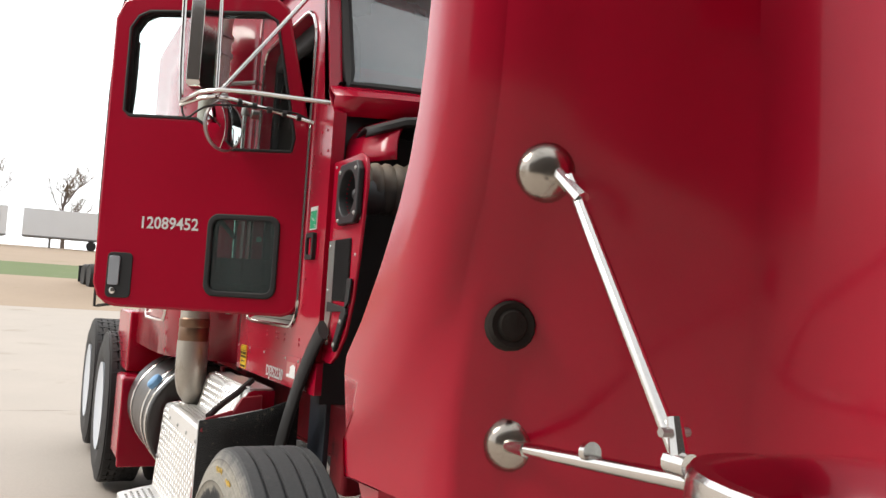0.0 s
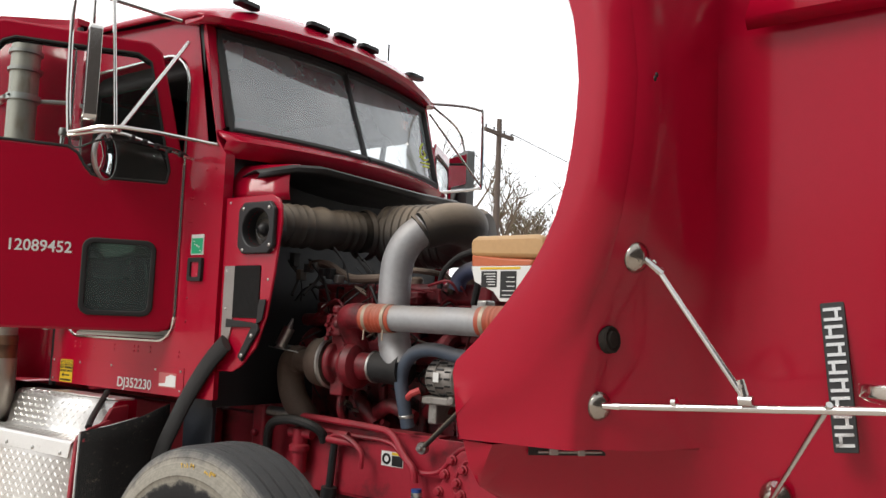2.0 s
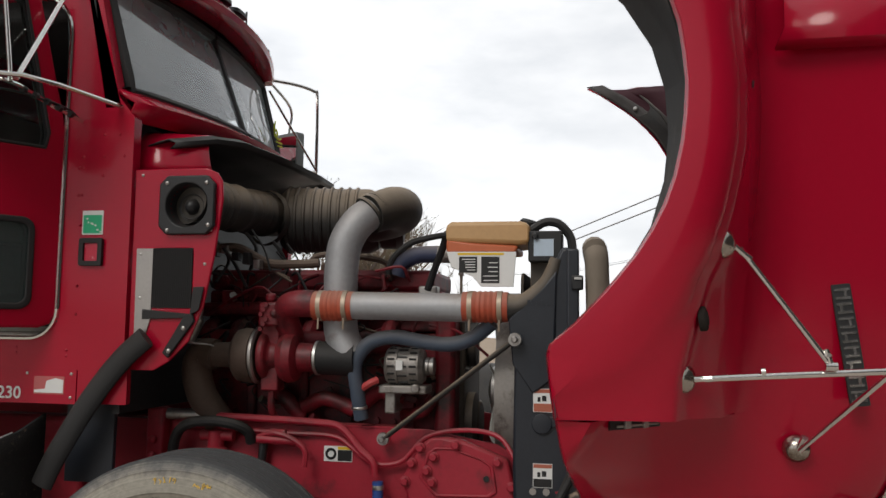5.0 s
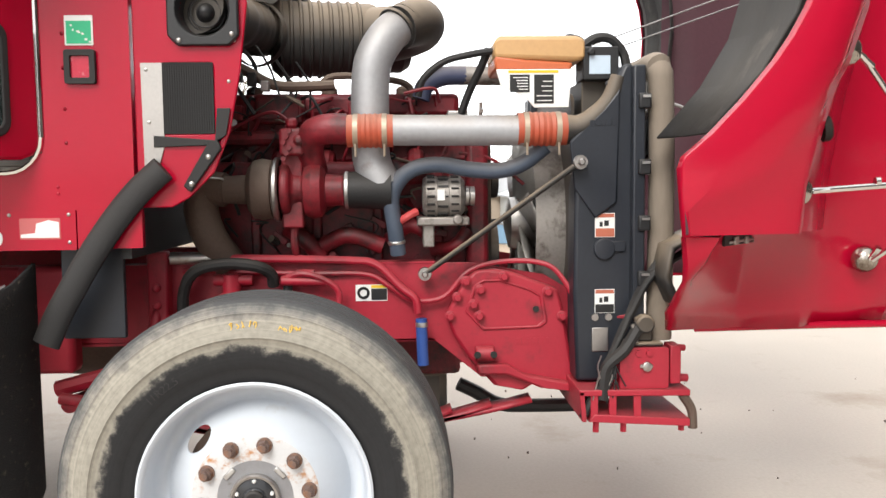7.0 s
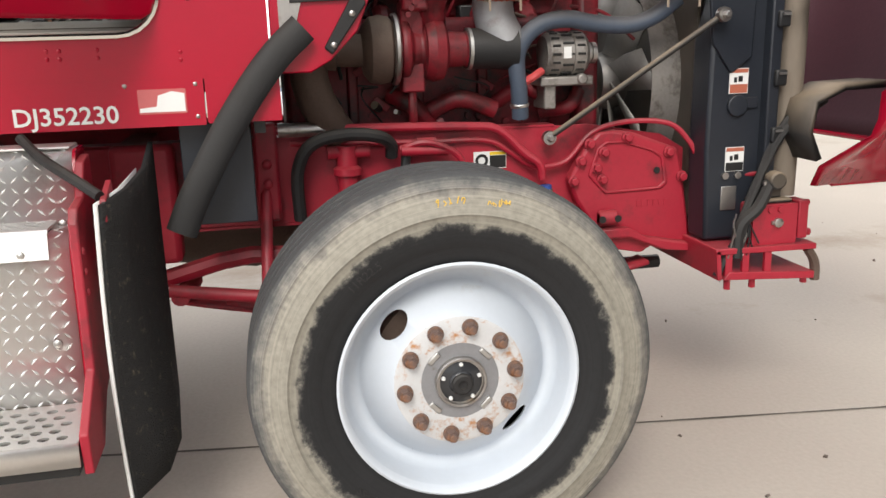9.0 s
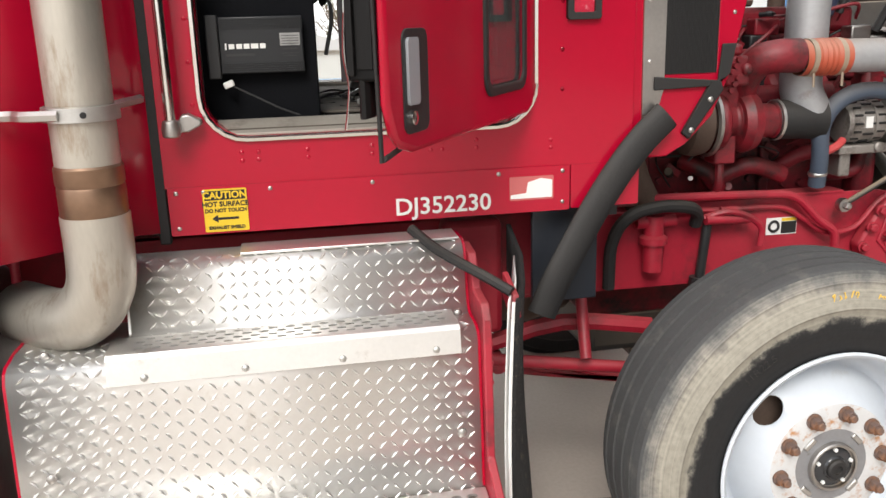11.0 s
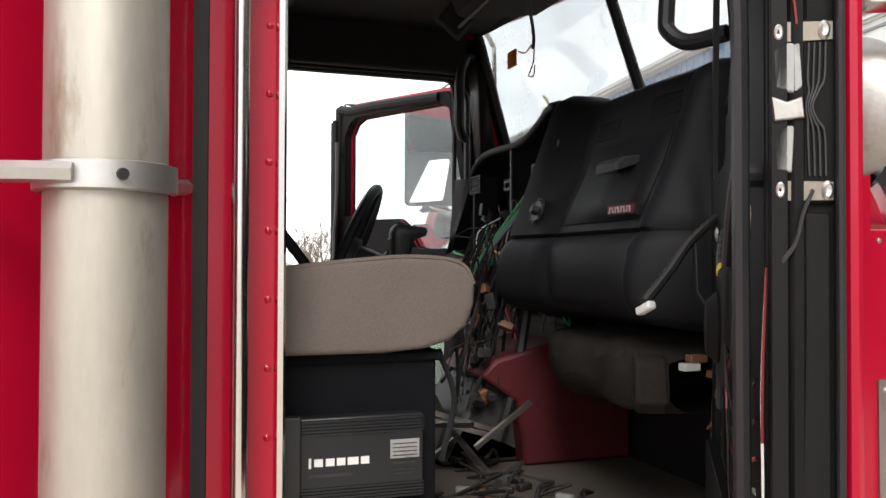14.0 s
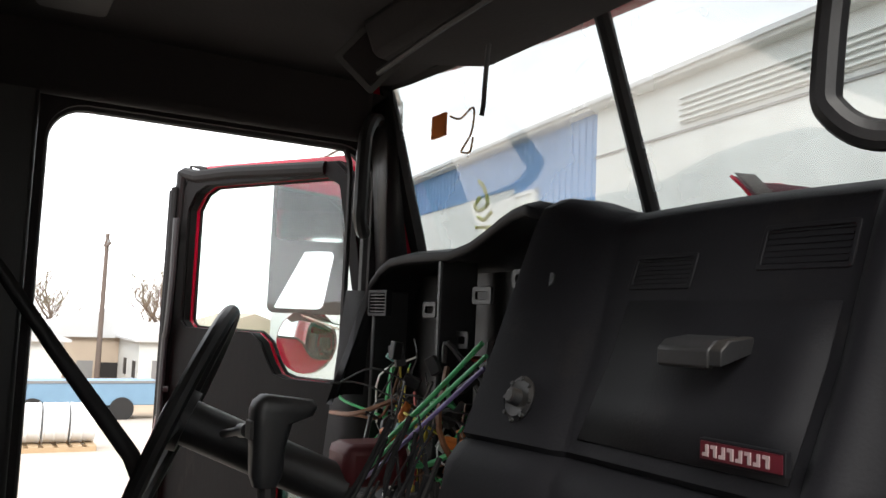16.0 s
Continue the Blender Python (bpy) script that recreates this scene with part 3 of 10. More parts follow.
    # marker lamps on the brow
    for x in (-0.62, -0.24, -0.06, 0.12, 0.63):
        y = 0.44 + 0.14 * (x / 0.76) ** 2
        part("marker_lamp", Form().plate(rr(-0.07, 0.07, -0.03, 0.03, 0.028, 5), (), -0.004, 0.014, "z"), BLACK, roof, "black base of a removed roof marker lamp", m=Matrix.Translation((x, y, 2.885)))
    part("roof_aerial", Form().rod((0.35, 0.5, 2.9), (0.35, 0.5, 2.99), 0.005), BLACK, roof)
    # windscreen panes, rubber and centre post
    for s in (-1, 1):
        rows = []
        for j in range(9):
            t = j / 8
            row = []
            for i in range(9):
                x = 0.03 + s * (0.012 + (0.745 + 0.01 * t - 0.012) * i / 8)
                q = ((x - 0.03) / 0.75) ** 2
                row.append((x, 0.345 + 0.125 * q + (0.178 - 0.055 * q) * t, 2.275 + (0.475 - 0.015 * q) * t))
            rows.append(row)
        pane = part("windscreen_pane", Form().sheet(rows), WGLASS, truck, "clear windscreen half with yellow crayon marks" if s > 0 else "clear windscreen half")
        pane.visible_shadow = False
        edge = [Vector(q) for q in rows[0]] + [Vector(r[-1]) for r in rows[1:]] + [Vector(q) for q in reversed(rows[-1][:-1])]
        part("windscreen_rubber", Form().tube(edge, 0.024, 6, 1), RUBBER, truck, "black windscreen rubber")
    part("centre_post", Form().rod((0.03, 0.340, 2.26), (0.03, 0.525, 2.755), 0.016, n=8), BLACK, truck)
    # bulkhead, floor, rear wall, headliner
    part("bulkhead", Form().plate([(-0.76, 1.10), (0.76, 1.10), (0.76, 2.16), (-0.76, 2.16)], (), 0.43, 0.46, "y"), BLACK, truck, "dark engine bulkhead")
    part("floor", Form().box(-0.77, 0.77, 0.46, 2.6, 1.33, 1.385), CARPET, truck, "dusty worn cab floor", bevel=0.004)
    for s in (-1, 1):
        rows = [[(s * x, y, z) for x, z in ((0.69, 1.388), (0.70, 1.402), (0.715, 1.403), (0.735, 1.394), (0.765, 1.384), (0.785, 1.376), (0.788, 1.366))] for y in (0.69, 0.80, 1.0, 1.2, 1.4, 1.49)]
        part("sill", Form().sheet(rows), SILL, truck, "worn dull aluminium door sill", solid=0.004)
    part("rear_wall", Form().plate(rr(-0.95, 0.95, 1.1, 2.85, 0.05, 3), (), 2.62, 2.66, "y"), HEADLINER, truck)
    part("headliner", Form().plate(rr(-0.74, 0.74, 0.62, 1.62, 0.12, 5), (), 2.70, 2.73, "z"), HEADLINER, truck, "dark cab headliner")


cab_shell()


SWELL = ((1.96, -1.01), (2.08, -1.055), (2.25, -1.075), (2.6, -1.08), (3.2, -1.08))


def sleeper():
    """Sleeper box: flares out behind the cab, rounded at its front corner."""
    prof = [(-0.79, 1.632), (-0.795, 1.68), (-0.81, 1.715), (-0.86, 1.78), (-0.94, 1.87), (-1.01, 1.96), (-1.055, 2.08), (-1.075, 2.25), (-1.08, 2.6), (-1.08, 3.2)]
    for s in (-1, 1):
        rows = [[(-s * x, y, z) for x, y in prof] for z in (1.14, 1.6, 2.1, 2.7, 2.95)]
        side = part("sleeper_side", Form().sheet(rows), RED, truck, "red flared sleeper side with rivet rows", solid=0.02)
        if s < 0:
            right = side
    part("sleeper_roof", Form().plate([(p[0], p[1]) for p in prof] + [(-p[0], p[1]) for p in reversed(prof)], (), 2.95, 2.98, "z"), RED, truck)
    part("sleeper_back", Form().box(-1.07, 1.07, 3.19, 3.22, 1.10, 2.95), RED, truck)
    part("sleeper_floor", Form().plate([(p[0] + 0.02, p[1]) for p in prof] + [(-p[0] - 0.02, p[1]) for p in reversed(prof)], (), 1.145, 1.17, "z"), BLACK, truck)
    for s in (-1, 1):
        part("cab_gasket", Form().box(s * 0.765, s * 0.789, 1.608, 1.636, 1.11, 2.93), RUBBER, truck, "black gasket between cab and sleeper", bevel=0.004)
    rivets("rivet", [(-1.0605, 2.12, 1.17 + 0.081 * k) for k in range(20)] + [(-1.06, 2.1 + 0.12 * k, 1.16) for k in range(6)] + [(-1.06, 2.1 + 0.12 * k, 1.26) for k in range(6)] + [(-1.06, 2.1 + 0.12 * k, 2.45) for k in range(6)], 0.007, RED, right)
    loop = [(lerp(SWELL, y) - 0.004, y, z) for y, z in rr(2.145, 2.80, 1.315, 1.785, 0.07, 6)]
    part("locker_door_trim", Form().tube(loop + loop[:1], 0.009, 6, 1), CHROME, right, "bright trim round the locker door")


sleeper()


def exhaust():
    cx, cy = -0.985, 1.735
    pipe = part("exhaust_stack", Form().lathe(((0.068, 1.30), (0.068, 2.86)), (cx, cy, 0), (0, 0, 1), 32), STACK, truck, "heat-stained steel exhaust stack")
    part("joint_band", Form().lathe(((0.069, 1.235), (0.0715, 1.24), (0.0715, 1.30), (0.070, 1.305), (0.0725, 1.31), (0.0725, 1.345), (0.069, 1.35)), (cx, cy, 0), (0, 0, 1), 32), COPPER, pipe, "blued metal joint band")
    part("elbow", Form().tube([(cx, cy, 1.24), (cx, cy, 1.14), (cx + 0.004, cy + 0.01, 1.07), (cx + 0.02, cy + 0.045, 1.015), (cx + 0.05, cy + 0.095, 0.985), (cx + 0.10, cy + 0.15, 0.975), (cx + 0.2, cy + 0.24, 0.97)], 0.074, 20, 6), STACK, pipe, "bent exhaust elbow")
    for z in (1.46, 1.998, 2.52):
        part("clamp", Form().lathe(((0.072, -0.017), (0.079, -0.015), (0.079, 0.015), (0.072, 0.017), (0.069, 0.0)), (cx, cy, z), (0, 0, 1), 28, False).tube([(cx - 0.072, cy + 0.03, z), (cx - 0.06, cy + 0.10, z), (cx - 0.03, cy + 0.13, z), (-1.0, 1.955, z)], 0.012, 6, 3).rod((cx + 0.07, cy - 0.02, z), (-0.80, 1.64, z + 0.01), 0.011, n=6), ALU, pipe, "aluminium clamp and bracket")
        # black discs stand for the shaded holes in clamp and strap
        part("clamp_hole", Form().lathe(((0.007, 0), (0.006, 0.005)), (cx - 0.079, cy - 0.02, z), (-1, -0.25, 0), 10), PRINT_SHADE, pipe)
        part("clamp_hole", Form().lathe(((0.006, 0), (0.005, 0.004)), (-1.012, 1.935, z), (-1, 0, 0), 10), PRINT_SHADE, pipe)
    for z in (2.66, 2.75):
        part("guard_band", Form().lathe(((0.069, -0.01), (0.08, -0.008), (0.08, 0.008), (0.069, 0.01)), (cx, cy, z), (0, 0, 1), 28), DULL_STEEL, pipe, "dark clamp band")
    part("stack_lip", Form().lathe(((0.066, 2.83), (0.072, 2.84), (0.072, 2.86), (0.06, 2.865)), (cx, cy, 0), (0, 0, 1), 28), STACK, pipe)


exhaust()


# engine-side cowl panel with the air intake
def cowl_panel():
    x = -0.775
    out = [(0.40, 1.255), (0.40, 1.972), (0.125, 1.972), (0.085, 1.955), (0.065, 1.925), (0.06, 1.86), (0.085, 1.66), (0.12, 1.48), (0.17, 1.36), (0.245, 1.285), (0.30, 1.255)]
    c = (0.188, 1.838)
    hole = [(c[0] + 0.072 * math.cos(a * math.pi / 14), c[1] + 0.072 * math.sin(a * math.pi / 14)) for a in range(28)]
    vent = rr(0.165, 0.315, 1.475, 1.685, 0.01, 2)
    pan = part("cowl_panel", Form().plate(out, (hole, vent), x, x + 0.012), RED, truck, "red side panel with air intake and mesh vent", bevel=0.004)
    # intake frame: eight-sided black moulding with a cone in a ringed throat
    ring = [(c[0] + dx, c[1] + dz) for dx, dz in ((-0.075, -0.105), (0.075, -0.105), (0.105, -0.075), (0.105, 0.075), (0.075, 0.105), (-0.075, 0.105), (-0.105, 0.075), (-0.105, -0.075))]
    inner = [(c[0] + 0.078 * math.cos(a * math.pi / 16), c[1] + 0.078 * math.sin(a * math.pi / 16)) for a in range(32)]
    fr = part("intake_frame", Form().plate(ring, (inner,), x - 0.022, x), BLACK, pan, "black plastic air intake frame", bevel=0.005)
    part("throat", Form().lathe(((0.079, -0.02), (0.072, 0.0), (0.07, 0.06), (0.064, 0.062), (0.064, 0.09), (0.055, 0.092), (0.055, 0.13)), (x, *c), (1, 0, 0), 28, False), BLACK, fr)
    part("throat_cone", Form().lathe(((0.002, -0.012), (0.014, -0.008), (0.024, 0.004), (0.032, 0.03), (0.034, 0.06)), (x + 0.01, *c), (1, 0, 0), 20), BLACK, fr)
    for a in range(3):
        part("throat_ring", Form().tube([(x + 0.025 + 0.012 * a, c[0] + (0.045 + 0.01 * a) * math.cos(i * math.pi / 12), c[1] + (0.045 + 0.01 * a) * math.sin(i * math.pi / 12)) for i in range(25)], 0.0022, 5, 1), BLACK, fr)
    rivets("bolt", [(x - 0.022, c[0] + dy, c[1] + dz) for dy, dz in ((0.075, 0.078), (-0.075, 0.078), (0.07, -0.09), (-0.085, -0.072))], 0.008, DULL_STEEL, fr)
    part("vent_mesh", Form().box(x - 0.001, x + 0.003, 0.165, 0.315, 1.475, 1.685), BLACK, pan, "black mesh vent")
    grid = Form()
    for i in range(22):
        grid.box(x - 0.005, x - 0.002, 0.166 + i * 0.00705, 0.168 + i * 0.00705, 1.476, 1.684)
    for i in range(30):
        grid.box(x - 0.004, x - 0.0015, 0.166, 0.314, 1.477 + i * 0.00714, 1.479 + i * 0.00714)
    part("vent_grid", grid, RUBBER, pan, kind="stuff")
    strip = part("metal_strip", Form().plate([(0.375, 1.335), (0.345, 1.335), (0.315, 1.44), (0.315, 1.685), (0.378, 1.685)], (), x - 0.006, x), DULL_STEEL, pan, "bare aluminium backing strip")
    rivets("bolt", [(x - 0.006, 0.362, 1.665), (x - 0.006, 0.358, 1.51)], 0.006, ALU, strip)
    part("rubber_flap", Form().plate([(0.345, 1.435), (0.165, 1.44), (0.155, 1.55), (0.115, 1.55), (0.13, 1.47), (0.165, 1.455), (0.345, 1.47)], (), x - 0.012, x - 0.006), RUBBER, pan, "black rubber flap", bevel=0.002)
    st = part("rubber_strap", Form().plate([(0.262, 1.318), (0.24, 1.30), (0.145, 1.43), (0.155, 1.455), (0.18, 1.455)], (), x - 0.014, x), RUBBER, pan, "black rubber hold-down strap", bevel=0.004)
    rivets("bolt", [(x - 0.014, 0.236, 1.325), (x - 0.014, 0.184, 1.405)], 0.009, DULL_STEEL, st)
    rivets("bolt", [(x, 0.12, 1.63), (x, 0.10, 1.75), (x, 0.37, 1.95)], 0.006, DULL_STEEL, pan)
    # raised fairing above, running under the windscreen
    rows = []
    for k in range(9):
        a = math.pi * k / 16
        rows.append([(-0.735 + 0.10 * (0.41 - y) / 0.24 + 0.10 * (1 - math.cos(a)), y + 0.05 * math.sin(a), 1.975 + 0.17 * math.sin(a)) for y in (0.17, 0.24, 0.32, 0.405)])
    part("cowl_fairing", Form().sheet(rows), RED, truck, solid=0.01, inner=BLACK)


cowl_panel()


def rain_tray():
    """Black visor-shaped tray that hangs forward under the windscreen, drawn to a point at both ends."""
    edge = ((0.0, 0.0), (0.3, 0.04), (0.5, 0.14), (0.6, 0.21), (0.70, 0.33))
    lift = ((0.0, 2.09), (0.3, 2.105), (0.5, 2.135), (0.6, 2.13), (0.70, 2.10))
    rows = []
    for i in range(29):
        x = -0.70 + 1.40 * i / 28
        y, z = lerp(edge, abs(x)) - 0.04, lerp(lift, abs(x))
        rows.append([(x, 0.42, z - 0.03), (x, (0.42 + y) / 2, z - 0.008), (x, y + 0.03, z), (x, y, z - 0.014), (x, y + 0.006, z - 0.03), (x, y + 0.02, z - 0.04)])
    part("rain_tray", Form().sheet(rows), BLACK, truck, "black plastic rain tray under the windscreen", solid=0.006)


rain_tray()


# doors
def door(matrix, s, label):
    """Built closed, hinge at the origin, running back along y; the outer face looks along -x."""
    W = 0.848
    win = [(0.07, 0.645), (0.33, 0.645), (0.37, 0.655), (0.40, 0.69), (0.43, 0.74), (0.47, 0.765), (0.755, 0.77), (0.778, 0.79), (0.778, 1.13), (0.745, 1.18), (0.70, 1.20), (0.22, 1.20), (0.165, 1.17), (0.06, 0.70)]
    peep = rr(0.105, 0.37, 0.078, 0.373, 0.035, 4)
    outline = [(0.0, 0.05), (0.02, 0.015), (0.06, 0.0), (W - 0.10, 0.0), (W - 0.055, 0.012), (W - 0.02, 0.04), (W, 0.09), (W, 1.17), (W - 0.03, 1.24), (W - 0.1, 1.27), (0.17, 1.26), (0.12, 1.22), (0.0, 0.72)]
    d = part("door", Form().plate(outline, (win, peep), -0.03, 0.0), RED, truck, label, bevel=0.01, m=matrix)
    inner = [(0.02, 0.09), (W - 0.13, 0.09), (W - 0.05, 0.11), (W - 0.008, 0.16), (W - 0.008, 1.16), (W - 0.05, 1.235), (W - 0.12, 1.25), (0.18, 1.24), (0.13, 1.20), (0.02, 0.71)]
    part("inner_frame", Form().plate(inner, (win, peep), 0.0, 0.042), DOORTRIM, d, "black stripped inner door frame", bevel=0.006)
    slim = [(y * 0.965 + 0.01, z * 0.985 + 0.012) for y, z in inner]
    part("inner_panel", Form().plate(slim, (win, peep), 0.082 if s < 0 else 0.05, 0.098 if s < 0 else 0.062), DOORTRIM, d, "black stripped inner door panel", bevel=0.005)
    part("edge_seal", Form().tube([(0.06, 0.03, 0.10), (0.06, W - 0.12, 0.105), (0.06, W - 0.026, 0.16), (0.06, W - 0.026, 1.15), (0.06, W - 0.10, 1.23), (0.06, 0.22, 1.22)], 0.02, 10, 3), SEALGREY, d, "thick dusty door seal")
    part("seal_lip", Form().tube([(0.004, 0.05, 0.012), (0.004, W - 0.10, 0.012), (0.004, W - 0.004, 0.10), (0.004, W - 0.004, 1.17), (0.004, W - 0.1, 1.26)], 0.006, 8, 3), RUBBER, d)
    g = part("door_glass", Form().plate(win, (), -0.012, -0.008), GLASS, d, "clear door glass")
    g.visible_shadow = False
    loop = [(-0.031, y, z) for y, z in win]
    part("glass_channel", Form().tube(loop + loop[:1], 0.006, 6, 1), RUBBER, d)
    pg = part("lower_window", Form().plate(peep, (), -0.02, -0.012), DGLASS, d, "green tinted lower window with black rubber frame")
    part("window_rubber", Form().plate(rr(0.09, 0.385, 0.063, 0.388, 0.045, 5), (rr(0.112, 0.363, 0.085, 0.366, 0.03, 4),), -0.042, -0.026), RUBBER, pg, bevel=0.005)
    h = part("door_handle", Form().plate(rr(0.685, 0.79, 0.035, 0.215, 0.02, 4), (), -0.036, -0.02), BLACK, d, "recessed black handle cup with bright paddle", bevel=0.006)
    part("paddle", Form().plate(rr(0.735, 0.78, 0.085, 0.20, 0.008, 3), (), -0.046, -0.036), PADDLE, h, "bright handle paddle", bevel=0.003)
    part("lock", Form().lathe(((0.013, 0), (0.013, 0.008), (0.009, 0.01)), (-0.036, 0.758, 0.062), (-1, 0, 0), 14), CHROME, h)
    part("hinge_strip", Form().box(-0.028, -0.012, -0.014, 0.004, 0.02, 0.9), CHROME, d, "bright hinge strip")
    face = part("door_edge", Form().plate([(0.0, 0.13), (0.096, 0.13), (0.096, 1.20), (0.0, 1.20)], (), W - 0.03, W - 0.006, "y"), DOORTRIM, d, "grimy black door edge with latch", bevel=0.006)
    for x0, x1, y1 in ((-0.002, 0.010, W + 0.002), (0.072, 0.094, W + 0.003)):
        part("edge_rib", Form().plate(rr(x0, x1, 0.14, 1.19, 0.003, 2), (), W - 0.008, y1, "y"), SEALGREY, face, bevel=0.0015)
    part("edge_panel", Form().plate(rr(0.016, 0.068, 0.15, 0.545, 0.004, 2), (), W - 0.008, W - 0.003, "y"), SEALGREY, face, bevel=0.0015)
    # latch: painted plates, jaw, screws and pressed ribs, set across the door's thickness
    deep = lambda x: (x - 0.0275) / 0.58
    latch = part("latch", Form().plate([(deep(0.030), 0.552), (deep(0.082), 0.552), (deep(0.082), 0.705), (deep(0.030), 0.705)], (), W - 0.008, W - 0.001, "y"), DOORTRIM, d, "door latch with chipped white paint", bevel=0.002)
    for out_ in ([(0.058, 0.648), (0.064, 0.643), (0.078, 0.647), (0.080, 0.680), (0.072, 0.685), (0.060, 0.684)], [(0.066, 0.578), (0.078, 0.580), (0.080, 0.600), (0.078, 0.618), (0.064, 0.616)]):
        part("painted_plate", Form().plate([(deep(x), z) for x, z in out_], (), W - 0.002, W + 0.003, "y"), LATCHWHITE, latch, "chipped white paint", bevel=0.0015)
    for z0 in (0.555, 0.686):
        part("screw_plate", Form().plate([(deep(0.034), z0), (deep(0.081), z0), (deep(0.081), z0 + 0.017), (deep(0.034), z0 + 0.015)], (), W - 0.002, W + 0.001, "y"), BRONZE, latch, bevel=0.001)
    part("jaw", Form().plate([(deep(x), z) for x, z in ((0.056, 0.622), (0.080, 0.620), (0.082, 0.641), (0.070, 0.636), (0.058, 0.640))], (), W - 0.002, W + 0.006, "y"), DULL_STEEL, latch, bevel=0.002)
    for x0, z0 in ((0.076, 0.694), (0.075, 0.564), (0.039, 0.563), (0.041, 0.694)):
        part("latch_screw", Form().lathe(((0.008, 0), (0.008, 0.002), (0.005, 0.004), (0.002, 0.003)), (deep(x0), W, z0), (0, 1, 0), 12), ALU, latch)
    for k in range(4):
        u = 0.0042 * k
        part("latch_rib", Form().tube([(deep(x), W + 0.001, z) for x, z in ((0.040 + u, 0.575), (0.041 + u, 0.610), (0.046 + 0.6 * u, 0.620), (0.050 + 0.4 * u, 0.632), (0.045 + 0.6 * u, 0.645), (0.041 + u, 0.655), (0.040 + u, 0.684))], 0.0016, 6, 4), GREYTRIM, latch)
    part("edge_wire", Form().tube([(deep(0.062), W + 0.002, 0.70), (deep(0.066), W + 0.006, 0.725), (deep(0.078), W + 0.005, 0.75), (deep(0.080), W + 0.002, 0.78)], 0.002, 5, 4), W_DOOR, latch)
    part("edge_wire", Form().tube([(deep(0.050), W + 0.002, 0.563), (deep(0.058), W + 0.006, 0.545), (deep(0.064), W + 0.005, 0.520), (deep(0.074), W + 0.002, 0.505)], 0.0025, 5, 4), GREYTRIM, latch)
    if s < 0:
        box = part("window_motor", Form().box(0.098, 0.135, 0.52, 0.66, 0.36, 0.5), DOORTRIM, d, "black window motor with loose leads", bevel=0.012)
        part("motor_drum", Form().lathe(((0.04, 0), (0.042, 0.01), (0.03, 0.03), (0.01, 0.032)), (0.13, 0.56, 0.43), (1, 0, 0), 20), DOORTRIM, box)
        for k in range(6):
            part("motor_lead", Form().tube([(0.12, 0.66, 0.40 + 0.012 * k), (0.14, 0.70 + 0.01 * k, 0.42 - 0.02 * k), (0.13, 0.74, 0.36 - 0.02 * k), (0.105, 0.79, 0.40 - 0.035 * k)], 0.0022, 5, 4), (BLACK, BLACK, W_DOOR, BLACK, BLACK, BLACK)[k], box)
        lead = part("banded_lead", Form().tube([(0.100, 0.36, 0.545), (0.112, 0.413, 0.523), (0.118, 0.45, 0.505), (0.116, 0.48, 0.48), (0.108, 0.495, 0.455)], lambda t: 0.010 + 0.0008 * math.sin(200 * t), 10, 10), BLACK, d, "ribbed black lead with yellow bands and cut red wires")
        for u in (0.0, 0.012):
            part("yellow_band", Form().rod((0.1175, 0.462 + u, 0.497 - u * 0.9), (0.117, 0.469 + u, 0.4905 - u * 0.9), 0.0122, n=12), W_BAND, lead)
        for k in range(5):
            part("cut_end", Form().tube([(0.108, 0.492, 0.458), (0.114 + 0.004 * (k % 3), 0.498 + 0.006 * (k - 2), 0.442), (0.110 + 0.004 * (k % 2), 0.492 + 0.008 * (k - 2), 0.428 - 0.003 * k)], 0.0022, 5, 4), (W_DOOR, LATCHWHITE, W_DOOR, BLACK, W_DOOR)[k], lead)
        part("door_tag", Form().box(0.099, 0.1005, 0.53, 0.585, 0.575, 0.665), LATCHWHITE, d, "scuffed pale tag on the door")
        part("door_pocket", Form().plate(rr(0.12, 0.62, 0.06, 0.22, 0.03, 4), (), 0.098, 0.125), DOORTRIM, d, bevel=0.01)
        for y, z in ((0.70, 0.55), (0.74, 0.28), (0.45, 0.55), (0.2, 0.55), (0.2, 0.3)):
            part("panel_clip", Form().lathe(((0.012, 0), (0.012, 0.004), (0.006, 0.008)), (0.098, y, z), (1, 0, 0), 10), DULL_STEEL, d)
        part("lift_rail", Form().tube([(0.105, 0.30, 0.30), (0.112, 0.42, 0.42), (0.112, 0.55, 0.56), (0.105, 0.62, 0.62)], 0.01, 8, 3), GREYTRIM, d)
    bx = 0.128 if s < 0 else 0.092
    part("pull_bar", Form().tube([(bx, W - 0.03, 0.13), (bx + 0.003, W - 0.025, 0.5), (bx + 0.004, W - 0.028, 0.72), (bx + 0.012, W - 0.04, 0.76), (bx + 0.014, W - 0.05, 0.9), (bx + 0.014, W - 0.05, 1.1)], 0.013, 8, 4), BLACK, d, "black pull bar on the door's inner edge")
    for z in (0.155, 0.58, 1.05):
        part("bar_end", Form().rod((0.08, W - 0.045, z), (bx + 0.004, W - 0.034, z), 0.010, n=10), BLACK, d)
    for k in range(2):
        part("door_wire", Form().tube([(0.098, W - 0.012, 0.50), (0.106, W - 0.006 + 0.003 * k, 0.40), (0.104, W - 0.01 - 0.003 * k, 0.30), (0.108, W - 0.004 + 0.004 * k, 0.18), (0.104, W - 0.01, 0.12), (0.11, W - 0.0 + 0.004 * k, 0.05)], 0.002, 5, 4), (WHITE, W_DOOR)[k], d)
    return d


